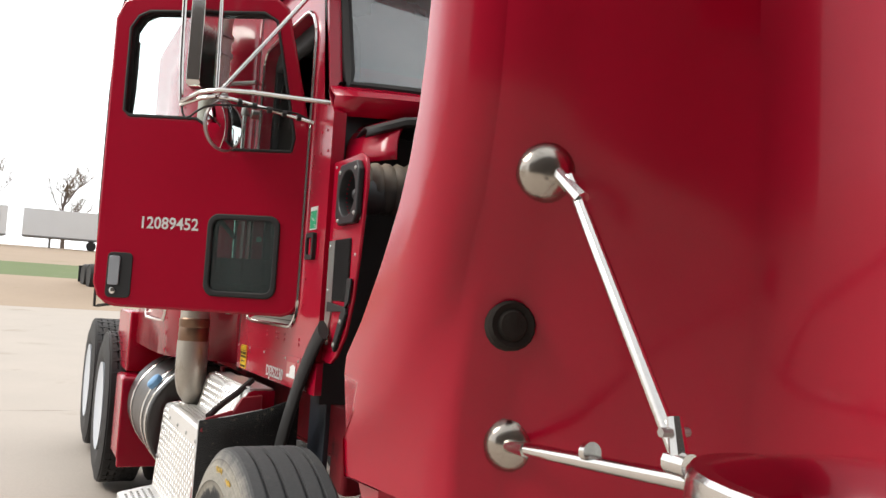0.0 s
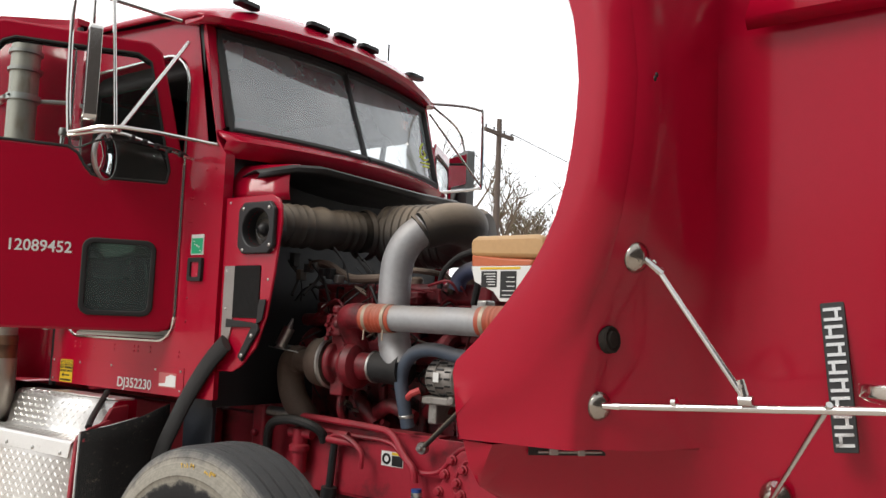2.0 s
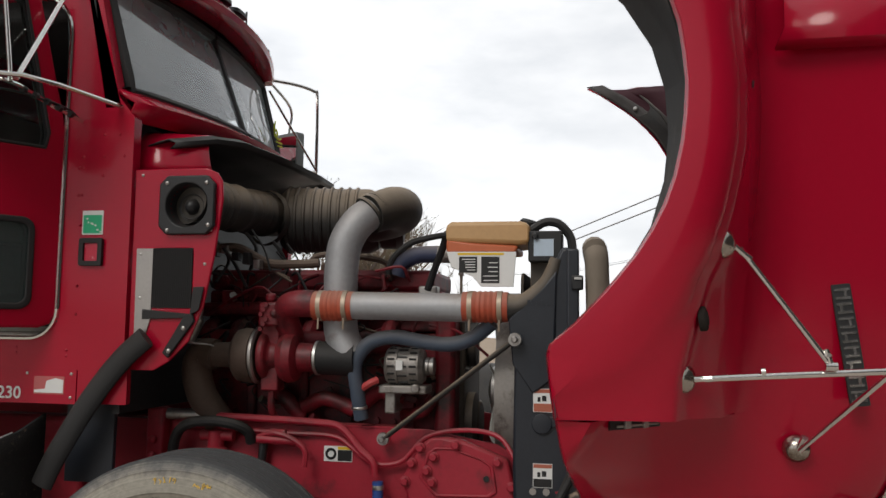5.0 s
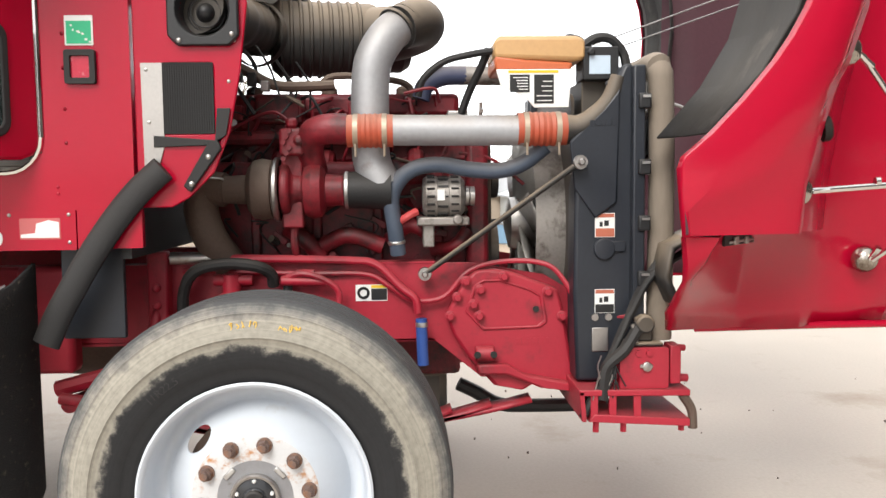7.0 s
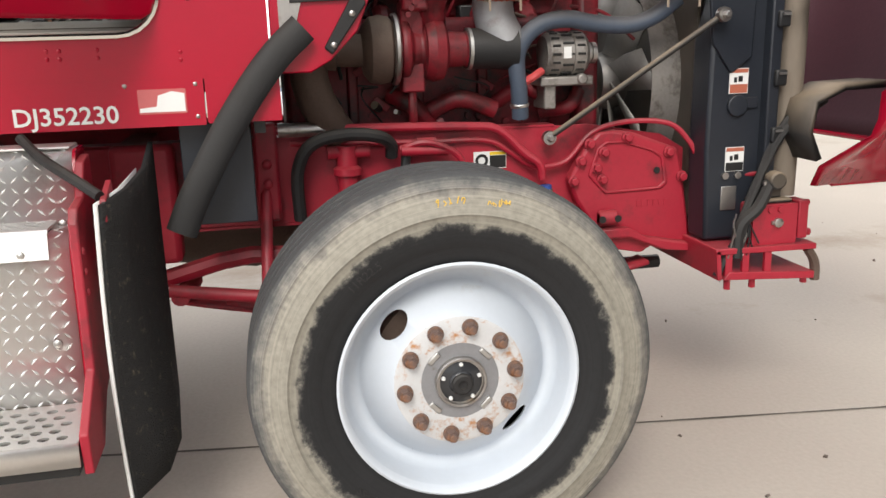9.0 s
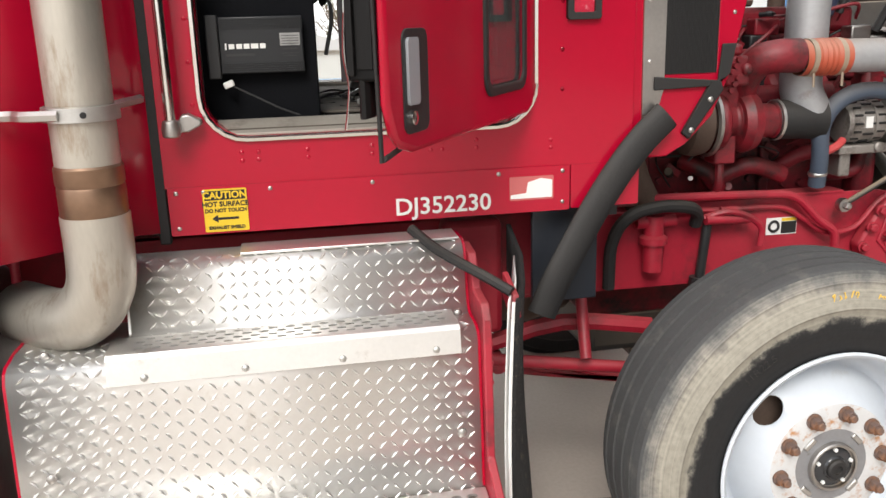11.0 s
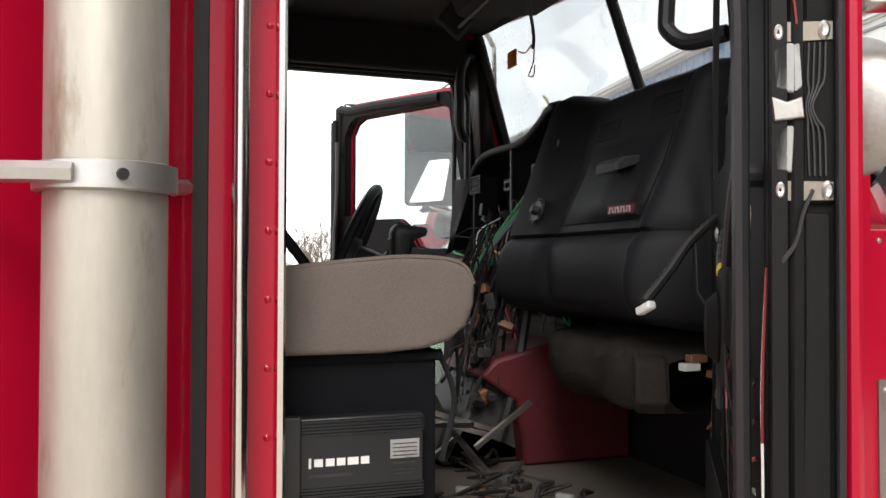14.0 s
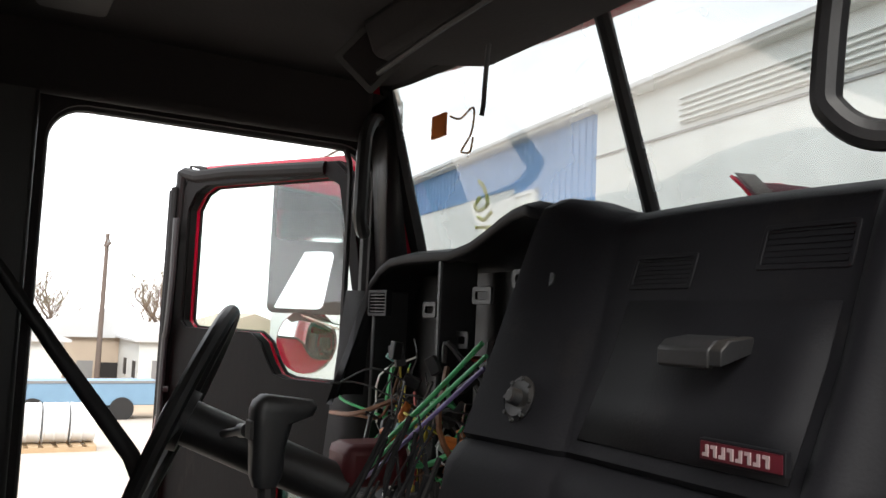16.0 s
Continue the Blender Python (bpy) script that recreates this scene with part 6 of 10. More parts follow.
# ---- steps, fairing, tank ----
def tread_bars(profile, y0, y1, pitch=0.027):
    """Raised bars of chequer plate, alternately slanted, standing on a sheet bent along y."""
    f = Form()
    run = 0.0
    for p, q in zip(profile, profile[1:]):
        L = math.hypot(q[0] - p[0], q[1] - p[1])
        t = Vector(((q[0] - p[0]) / L, 0, (q[1] - p[1]) / L))
        nrm = Vector((t.z, 0, -t.x))
        k = math.ceil(run / pitch)
        while k * pitch < run + L:
            h = k * pitch - run
            c0 = Vector((p[0], 0, p[1])) + t * h
            for j in range(int((y1 - y0) / pitch)):
                c = c0 + Vector((0, y0 + (j + 0.5) * pitch, 0))
                d = (t * (1 if (j + k) % 2 else -1) + Vector((0, 1, 0))).normalized()
                w = nrm.cross(d)
                f.add([c - d * 0.0125, c - w * 0.0036, c + d * 0.0125, c + w * 0.0036, c - d * 0.007 + nrm * 0.0022, c + d * 0.007 + nrm * 0.0022],
                      ((0, 1, 5, 4), (1, 2, 5), (2, 3, 4, 5), (3, 0, 4)))
            k += 1
        run += L
    return f


def steps():
    prof = [(-0.80, 1.096), (-0.885, 1.096), (-0.903, 1.090), (-0.916, 1.070), (-0.928, 1.02), (-0.938, 0.965), (-0.946, 0.938), (-0.962, 0.925), (-1.035, 0.917), (-1.052, 0.908), (-1.062, 0.885), (-1.067, 0.83), (-1.08, 0.65), (-1.09, 0.515)]
    Y0, Y1 = 0.898, 1.95
    st = part("step_box", bent_plate(prof[7:], Y0, Y1), PLATE, truck, "bright diamond-plate step box", smooth=40, solid=0.004)
    part("step_riser", bent_plate(prof[:8], Y0, 1.70), PLATE, st, smooth=40, solid=0.004)
    for piece, end in ((prof[1:8], 1.70), (prof[7:], Y1)):
        part("plate_pattern", tread_bars([(x - 0.0005, z) for x, z in piece], Y0 + 0.01, end - 0.01), PLATE, st, "raised chequer pattern", smooth=20, kind="stuff")
    part("step_end", Form().plate([(x + 0.004, z) for x, z in prof] + [(-0.80, 0.50)], (), Y0 - 0.008, Y0, "y"), RED, st)
    part("step_end", Form().plate([(x + 0.004, z) for x, z in prof[:8]] + [(-0.80, 0.92)], (), 1.70, 1.706, "y"), PLATE, st)
    part("step_end", Form().plate([(x + 0.004, z) for x, z in prof[7:]] + [(-0.80, 0.50), (-0.80, 0.92)], (), Y1, Y1 + 0.008, "y"), RED, st)
    part("step_top", Form().box(-0.96, -0.80, 1.70, Y1, 0.90, 0.922), PLATE, st)
    part("top_lid", Form().box(-0.895, -0.80, Y0 + 0.005, 1.44, 1.0975, 1.104), PLATE, st, bevel=0.002)
    holes = []
    for r in range(4):
        for k in range(18):
            y, x = 0.975 + 0.040 * k + (0.02 if r % 2 else 0), -0.970 - 0.0205 * r
            holes.append([(x + 0.0065 * math.cos(a * math.pi / 4), y + 0.0125 * math.sin(a * math.pi / 4)) for a in range(8)])
    tread = part("upper_tread", Form().plate(rr(-1.046, -0.951, 0.94, 1.74, 0.003, 2), holes, 0.928, 0.934, "z"), STEPALU, st, "perforated aluminium step tread")
    # black sheet below the holes, painted as the shade under the tread
    part("tread_shade", Form().box(-1.04, -0.955, 0.945, 1.735, 0.9205, 0.9225), PRINT_SHADE, tread)
    part("tread_lip", Form().plate([(-1.046, 0.928), (-1.046, 0.934), (-1.056, 0.932), (-1.066, 0.922), (-1.076, 0.866), (-1.072, 0.866), (-1.062, 0.918), (-1.054, 0.926)], (), 0.94, 1.74, "y"), STEPALU, tread)
    rivets("lip_bolt", [(-1.0745, 1.0 + 0.22 * k, 0.88) for k in range(4)], 0.009, ALU, tread)
    holes = []
    for r in range(5):
        for k in range(24):
            y, x = 0.93 + 0.040 * k + (0.02 if r % 2 else 0), -1.118 - 0.026 * r
            holes.append([(x + 0.008 * math.cos(a * math.pi / 4), y + 0.0135 * math.sin(a * math.pi / 4)) for a in range(8)])
    low = part("lower_tread", Form().plate(rr(-1.246, -1.092, 0.892, 1.93, 0.003, 2), holes, 0.494, 0.501, "z"), STEPALU, st, "perforated aluminium lower step")
    low.data.transform(Matrix(((1, 0, 0, 0), (0, 1, 0, 0), (0.2, 0, 1, 0.232), (0, 0, 0, 1))))
    part("lower_lip", Form().sheet([[(-1.246, 0.892, 0.483), (-1.246, 1.93, 0.483)], [(-1.252, 0.892, 0.478), (-1.252, 1.93, 0.478)], [(-1.256, 0.892, 0.428), (-1.256, 1.93, 0.428)]]), STEPALU, low, solid=0.006)
    # likewise black, for the shade seen through the lower tread
    part("tread_shade", Form().box(-1.24, -1.10, 0.90, 1.92, 0.40, 0.455), PRINT_SHADE, low)
    rivets("face_bolt", [(-1.085, 0.945, 0.665), (-1.085, 1.88, 0.665), (-0.965, 0.925, 0.926), (-1.0, 1.88, 0.923)], 0.012, DULL_STEEL, st)
    # red fairing frame in front of the step box, with the brush-faced flap
    fr = part("fairing_frame", Form().plate([(-1.085, 0.945), (-1.105, 0.60), (-1.25, 0.50), (-1.24, 0.40), (-1.10, 0.40), (-1.00, 0.50), (-0.85, 0.55), (-0.85, 1.08), (-0.93, 1.07), (-0.98, 0.99), (-1.06, 0.98)], (), 0.868, 0.889, "y"), RED_FRAME, truck, "red step support frame", bevel=0.004)
    rivets("frame_bolt", [(-1.07, 0.867, 0.88 - 0.05 * k) for k in range(3)], 0.009, RED_FRAME, fr, (0, -1, 0))
    part("flap_bracket", Form().plate([(-1.10, 0.95), (-1.08, 1.0), (-0.98, 1.03), (-0.98, 0.97), (-1.05, 0.93)], (), 0.80, 0.815, "y"), RED_FRAME, fr, bevel=0.003)
    rows = []
    for k in range(12):
        t = k / 11
        z = 0.99 - 0.745 * t
        rows.append([(-1.10, 0.815 + 0.012 * math.sin(3 * t), z), (-1.0, 0.765 + 0.015 * math.sin(4 * t + 0.6), z + 0.02), (-0.88, 0.745 + 0.015 * math.sin(5 * t), z + 0.05), (-0.74, 0.74, z + 0.10 + 0.04 * t)])
    flap = part("mud_flap", Form().sheet(rows), FLAP, truck, "black bristle-faced mud flap with pale edge", solid=0.012)
    back = [[(x + (0.014 if i == 0 else 0.0), y + 0.0135, z) for i, (x, y, z) in enumerate(r[:3])] for r in rows]
    part("flap_back", Form().sheet(back), WHITE, flap, "dirty white backing of the mud flap", solid=0.003)
    part("flap_edge", Form().tube([(r[0][0] - 0.002, r[0][1] + 0.004, r[0][2]) for r in rows], 0.0045, 6, 1), WHITE, flap, "worn white flap edge")
    part("flap_band", Form().tube([(-0.86, 1.02, 1.125), (-0.93, 0.96, 1.08), (-1.02, 0.87, 1.035), (-1.07, 0.815, 1.005)], 0.013, 8, 4), RUBBER, flap, "black rubber hold-down band")
    # tank behind the step box
    tank = part("fuel_tank", Form().lathe(((0.05, 0), (0.29, 0.0), (0.30, 0.01), (0.30, 0.9), (0.29, 0.91), (0.05, 0.91)), (-0.83, 2.02, 0.80), (0, 1, 0), 40), TANKBLACK, truck, "black cylindrical tank with bright straps", bevel=0.004)
    for y in (2.075, 2.235, 2.7):
        part("tank_strap", Form().lathe(((0.303, -0.018), (0.306, -0.014), (0.306, 0.014), (0.303, 0.018)), (-0.83, y, 0.80), (0, 1, 0), 48, False), CHROME, tank)
    # unseen driver-side tank, added to keep light out from under the truck
    far = part("fuel_tank", Form().lathe(((0.05, 0), (0.29, 0.0), (0.30, 0.01), (0.30, 1.9), (0.29, 1.91), (0.05, 1.91)), (0.83, 1.02, 0.78), (0, 1, 0), 40), TANKBLACK, truck, "black cylindrical tank with bright straps")
    for y in (1.3, 2.6):
        part("tank_strap", Form().lathe(((0.303, -0.018), (0.306, -0.014), (0.306, 0.014), (0.303, 0.018)), (0.83, y, 0.78), (0, 1, 0), 48, False), CHROME, far)
    part("filler_cap", Form().lathe(((0.036, 0), (0.042, 0.004), (0.042, 0.03), (0.03, 0.04), (0.005, 0.042)), (-1.075, 2.155, 0.985), (-0.75, 0, 0.65), 20), CAPBLUE, tank, "pale blue filler cap")
    # quarter fender behind and the block above it
    rows = []
    for k in range(9):
        a = math.pi / 2 * k / 8
        rows.append([(x, 2.98 + 0.42 * math.sin(a) * 0.6, 0.93 - 0.52 * (1 - math.cos(a))) for x in (-1.17, -1.12, -0.7)])
    part("rear_fairing", Form().box(-1.16, -0.62, 2.95, 2.99, 0.40, 0.93).box(-1.165, -1.14, 2.95, 3.3, 0.45, 0.93).box(-1.16, -0.62, 2.95, 3.3, 0.92, 0.94), RED, truck, "red quarter fender", bevel=0.02)
    part("rear_locker", Form().box(-1.12, -0.55, 3.22, 3.9, 0.95, 1.33), RED, truck, "red box behind the sleeper", bevel=0.012)
    part("red_stay", Form().rod((-0.78, 1.98, 1.1), (-0.80, 1.98, 0.7), 0.012), RED_FRAME, truck)


FLAP = mat("bristle_rubber", (0.014, 0.0135, 0.013), 0.95, 0, 0.6, 60, 200, 1.0, stain=(0.15, 0.12, 0.085), amount=0.42)
TANKBLACK = mat("scuffed_black_tank", (0.03, 0.027, 0.025), 0.35, 0, 0.4, 6, 70, 0.05, stain=(0.13, 0.11, 0.09), amount=0.4)
CAPBLUE = mat("pale_blue_plastic", (0.2, 0.42, 0.7), 0.5, 0, 0.12, 9, 80, 0.03)
steps()


# stickers on the cab side and grab rail
def stickers():
    g = part("green_sticker", Form().plate(rr(0.508, 0.590, 1.735, 1.822, 0.003, 2), (), SIDE - 0.003, SIDE), WHITE, truck, "green and white square sticker")
    part("sticker_field", Form().plate(rr(0.513, 0.585, 1.740, 1.806, 0.002, 2), (), SIDE - 0.0042, SIDE - 0.003), GREEN, g)
    rng = random.Random(3)
    for k in range(7):
        y, z = 0.575 - 0.009 * k + rng.uniform(-0.004, 0.004), 1.795 - 0.007 * k + rng.uniform(-0.006, 0.006)
        part("sticker_mark", Form().box(SIDE - 0.0052, SIDE - 0.0042, y - rng.uniform(0.004, 0.009), y, z - rng.uniform(0.003, 0.007), z), WHITE, g)
    r = part("side_reflector", Form().plate(rr(0.502, 0.592, 1.622, 1.722, 0.008, 3), (rr(0.519, 0.575, 1.64, 1.704, 0.003, 2),), SIDE - 0.016, SIDE), RUBBER, truck, "red reflector in a black frame", bevel=0.003)
    part("lens", Form().box(SIDE - 0.006, SIDE, 0.516, 0.578, 1.637, 1.707), REFLECTOR, r)
    c = part("caution_sign", Form().plate(rr(1.417, 1.523, 1.137, 1.244, 0.003, 2), (), SIDE - 0.0085, SIDE - 0.006), YELLOW, truck, "yellow caution sign")
    part("sign_head", Form().box(SIDE - 0.0095, SIDE - 0.0085, 1.421, 1.519, 1.217, 1.240), PRINT_SHADE, c)
    part("sign_word", writing("CAUTION", 0.0235, 0.0008).move(facing_right(1.470, 1.2285, SIDE - 0.0105)), YELLOW, c)
    for t, z, s in (("HOT SURFACE", 1.206, 0.0172), ("DO NOT TOUCH", 1.190, 0.0128), ("EXHAUST SHIELD", 1.147, 0.0112)):
        part("sign_word", writing(t, s, 0.0005).move(facing_right(1.470, z, SIDE - 0.0093)), PRINT_SHADE, c)
    part("sign_arrow", Form().plate([(1.505, 1.170), (1.49, 1.180), (1.49, 1.173), (1.44, 1.173), (1.44, 1.167), (1.49, 1.167), (1.49, 1.160)], (), SIDE - 0.0093, SIDE - 0.0085), PRINT_SHADE, c)
    n = part("torn_notice", Form().plate(rr(0.625, 0.745, 1.165, 1.228, 0.003, 2), (), SIDE - 0.0075, SIDE - 0.006), NOTICE, truck, "torn white notice under clear film")
    part("paper_scrap", Form().plate([(0.629, 1.170), (0.742, 1.170), (0.742, 1.180), (0.70, 1.184), (0.695, 1.212), (0.66, 1.222), (0.629, 1.216)], (), SIDE - 0.0085, SIDE - 0.0075), WHITE, n)
    s = part("oil_sticker", Form().plate(rr(-0.335, -0.225, 0.915, 0.972, 0.002, 2), (), -0.4405, -0.438), WHITE, truck, "white and black service sticker")
    part("sticker_half", Form().box(-0.4415, -0.4405, -0.333, -0.279, 0.918, 0.958), PRINT_SHADE, s)
    part("sticker_band", Form().box(-0.4415, -0.4405, -0.333, -0.279, 0.960, 0.970), YELLOW, s)
    part("sticker_ring", Form().tube([(-0.441, -0.252 + 0.017 * math.cos(k * math.pi / 8), 0.943 + 0.017 * math.sin(k * math.pi / 8)) for k in range(17)], 0.005, 6, 1), PRINT_SHADE, s)
    # grab rail by the door
    g = part("grab_rail", Form().rod((-0.855, 1.572, 1.40), (-0.855, 1.572, 2.36), 0.0125), CHROME, truck, "polished vertical grab rail")
    for z, k in ((1.40, 1), (2.36, -1)):
        part("rail_foot", Form().lathe(((0.02, -0.018), (0.022, 0.0), (0.018, 0.022)), (-0.855, 1.572, z), (0, 0, 1), 16).plate([(1.575, z - 0.012), (1.535, z - 0.01), (1.505, z + 0.005 * k), (1.505, z + 0.018 * k), (1.535, z + 0.032 * k), (1.55, z + 0.03 * k)] if k > 0 else [(1.575, z - 0.012), (1.55, z - 0.032), (1.535, z - 0.03), (1.505, z - 0.018), (1.505, z), (1.535, z + 0.012)], (), -0.835, SIDE - 0.002), DULL_STEEL, g, bevel=0.004)


NOTICE = mat("clear_film_red", (0.5, 0.12, 0.12), 0.25, 0, 0.1, 9, 80, 0.02)
stickers()


# ---- engine bay ----
def engine():
    eng = part("engine_block", Form().box(-0.26, 0.26, -0.66, 0.36, 0.86, 1.40).box(-0.22, 0.22, -0.60, 0.32, 0.60, 0.86), RED_ENGINE, truck, "dusty red diesel engine", bevel=0.02)
    part("cylinder_head", Form().box(-0.27, 0.20, -0.64, 0.34, 1.40, 1.56), RED_ENGINE, eng, bevel=0.012)
    rng = random.Random(11)
    vc = part("valve_cover", Form().box(-0.27, 0.16, -0.60, 0.34, 1.56, 1.645), RED_ENGINE, eng, "red valve cover", bevel=0.02)
    part("breather_box", Form().box(-0.33, -0.22, -0.045, 0.125, 1.535, 1.64), RED_ENGINE, vc, bevel=0.012)
    part("breather_lid", Form().box(-0.338, -0.33, -0.03, 0.11, 1.55, 1.625), RED_ENGINE, vc, bevel=0.004)
    for k in range(9):
        part("head_bolt", Form().lathe(((0.012, 0), (0.012, 0.014), (0.009, 0.016)), (-0.272, -0.56 + 0.105 * k, 1.535), (-1, 0, 0), 6), RED_ENGINE, eng)
    for k in range(3):
        part("injector_cap", Form().lathe(((0.03, 0), (0.03, 0.03), (0.02, 0.04)), (-0.12, -0.40 + 0.28 * k, 1.645), (0, 0, 1), 14), BROWN_IRON, vc)
    for y in (-0.52, -0.30, -0.08, 0.14):
        part("block_web", Form().box(-0.285, -0.255, y - 0.018, y + 0.018, 0.90, 1.38), RED_ENGINE, eng, bevel=0.008)
    part("front_cover", Form().box(-0.22, 0.22, -0.72, -0.66, 0.86, 1.46).rod((0.0, -0.72, 1.02), (0.0, -0.76, 1.02), 0.10).rod((-0.10, -0.72, 1.33), (-0.10, -0.755, 1.33), 0.07), BLACK_DUSTY, eng, "grimy black front cover and pulleys", bevel=0.01)
    part("oil_pan", Form().box(-0.2, 0.2, -0.55, 0.3, 0.45, 0.62), BLACK_DUSTY, eng, bevel=0.03)
    # exhaust manifold and its runners
    man = part("exhaust_manifold", Form().tube([(-0.36, -0.46, 1.36), (-0.37, -0.2, 1.355), (-0.37, 0.10, 1.355), (-0.36, 0.30, 1.36)], 0.045, 12, 3), RED_ENGINE, eng, "red-dusted exhaust manifold")
    for y in (-0.44, -0.28, -0.12, 0.04, 0.18, 0.30):
        part("runner", Form().tube([(-0.27, y, 1.42), (-0.32, y, 1.41), (-0.36, y, 1.37)], 0.033, 10, 3), RED_ENGINE, man)
    part("coolant_gallery", Form().tube([(-0.31, -0.55, 1.49), (-0.315, -0.2, 1.487), (-0.315, 0.10, 1.485), (-0.31, 0.36, 1.48)], 0.028, 10, 3), RED_ENGINE, eng)
    # turbo: turbine scroll, bearing housing, compressor scroll
    c = Vector((-0.475, 0.045, 1.305))
    tb = part("turbocharger", Form().lathe(((0.03, -0.02), (0.075, -0.018), (0.098, 0.0), (0.104, 0.03), (0.098, 0.06), (0.075, 0.078), (0.05, 0.085), (0.046, 0.16), (0.055, 0.165), (0.055, 0.18), (0.04, 0.182)), c, (0, 1, 0), 36), BROWN_IRON, truck, "brown iron and red turbocharger")
    part("v_band", Form().lathe(((0.10, -0.028), (0.108, -0.022), (0.108, -0.012), (0.10, -0.006)), c, (0, 1, 0), 36, False), DULL_STEEL, tb)
    part("bearing_housing", Form().lathe(((0.085, 0), (0.092, -0.01), (0.088, -0.03), (0.06, -0.04), (0.055, -0.07), (0.07, -0.08)), c + Vector((0, -0.03, 0)), (0, 1, 0), 30).box(c.x - 0.035, c.x + 0.035, c.y - 0.105, c.y - 0.035, c.z - 0.13, c.z + 0.14), RED_ENGINE, tb, bevel=0.008)
    part("compressor_scroll", Form().lathe(((0.05, 0.0), (0.085, -0.005), (0.097, -0.03), (0.09, -0.06), (0.07, -0.072), (0.056, -0.075), (0.052, -0.13), (0.058, -0.135), (0.058, -0.145), (0.048, -0.146)), c + Vector((0, -0.105, -0.005)), (0, 1, 0), 36), RED_ENGINE, tb, "red compressor housing")
    part("inlet_boot", Form().lathe(((0.058, 0.0), (0.062, -0.02), (0.064, -0.10), (0.07, -0.16)), c + Vector((0, -0.24, -0.005)), (0, 1, 0), 24), RUBBER, tb, "black rubber turbo inlet boot")
    part("hose_clamp", Form().lathe(((0.0605, -0.006), (0.0645, -0.005), (0.0645, 0.005), (0.0605, 0.006)), c + Vector((0, -0.25, -0.005)), (0, 1, 0), 28, False), ALU, tb)
    part("compressor_outlet", Form().tube([c + Vector((0.02, -0.14, 0.06)), c + Vector((-0.02, -0.13, 0.13)), c + Vector((-0.06, -0.145, 0.18)), c + Vector((-0.085, -0.19, 0.195)), c + Vector((-0.088, -0.26, 0.195))], lambda t: 0.045 + 0.006 * t, 16, 6), RED_ENGINE, tb, "red compressor elbow")
    # actuator and oil line fittings on the housing
    part("actuator", Form().box(c.x - 0.075, c.x + 0.0, c.y - 0.115, c.y - 0.035, c.z + 0.11, c.z + 0.20).rod((c.x - 0.05, c.y - 0.075, c.z + 0.2), (c.x - 0.05, c.y - 0.075, c.z + 0.235), 0.02).rod((c.x - 0.07, c.y - 0.1, c.z + 0.16), (c.x - 0.09, c.y - 0.1, c.z + 0.16), 0.018), RED_ENGINE, tb, bevel=0.01)
    for k in range(6):
        part("small_bolt", Form().lathe(((0.009, 0), (0.009, 0.012)), c + Vector((-0.076, -0.05 - 0.01 * (k % 3), 0.10 + 0.018 * k)), (-1, 0, 0), 6), RED_ENGINE, tb)
    part("oil_drain", Form().tube([c + Vector((0.0, -0.07, -0.12)), c + Vector((0.0, -0.07, -0.2)), c + Vector((0.06, -0.08, -0.26))], 0.014, 8, 4), RED_ENGINE, tb)
    part("oil_feed", Form().tube([c + Vector((0, -0.07, 0.22)), c + Vector((0.02, 0.0, 0.26)), c + Vector((0.06, 0.12, 0.22)), c + Vector((0.12, 0.26, 0.15))], 0.006, 6, 5), RED_ENGINE, tb)
    part("downpipe", Form().tube([c + Vector((0, 0.16, 0)), c + Vector((0.01, 0.22, 0.0)), c + Vector((0.015, 0.245, -0.06)), c + Vector((0.02, 0.22, -0.16)), c + Vector((0.05, 0.16, -0.26))], 0.058, 18, 5), BROWN_IRON, truck, "brown exhaust downpipe")
    part("heat_shield", Form().sheet([[(-0.53, 0.36, 1.36), (-0.53, 0.20, 1.345)], [(-0.49, 0.37, 1.355), (-0.49, 0.20, 1.335)], [(-0.46, 0.36, 1.37), (-0.46, 0.21, 1.36)]]), ALU, truck, "small bent bright bracket", solid=0.004)
    part("actuator_can", Form().rod((-0.52, 0.30, 1.36), (-0.50, 0.27, 1.44), 0.025).rod((-0.5, 0.27, 1.44), (-0.49, 0.26, 1.48), 0.014, 0.004), DULL_STEEL, truck)
    # charge air pipe with orange boots
    y0, y1, z = -0.215, -0.93, 1.493
    cp = part("charge_pipe", Form().rod((-0.563, y0 - 0.13, z + 0.002), (-0.585, y1 + 0.13, z - 0.004), 0.050, n=24), ALU_PIPE, truck, "dusty aluminium charge air pipe")
    for a, b in ((y0, y0 - 0.15), (y1 + 0.16, y1)):
        rib = []
        for k in range(29):
            t = k / 28
            rib.append((0.053 + (0.004 * (0.5 - 0.5 * math.cos(2 * math.pi * 5 * (t - 0.2) / 0.6)) if 0.2 < t < 0.8 else 0.0), t * abs(b - a)))
        x = -0.563 if a == y0 else -0.585
        bt = part("silicone_boot", Form().lathe(rib, (x, a, z), (0, -1, 0), 28, False), SILICONE, cp, "ribbed orange silicone boot")
        for h in (0.028, abs(b - a) - 0.028):
            part("band_clamp", Form().lathe(((0.0535, -0.009), (0.0565, -0.008), (0.0565, 0.008), (0.0535, 0.009)), (x, a - h, z), (0, -1, 0), 28, False), BRASSY, bt)
            part("clamp_tail", Form().rod((x - 0.04, a - h, z - 0.045), (x - 0.042, a - h, z - 0.085), 0.004, n=6), BRASSY, bt)
    # intake: filter canister across the bay, corrugated hose, elbow down to the turbo
    can = [(0.10, 0.0), (0.118, 0.005)]
    for k in range(9):
        h = 0.03 + 0.036 * k
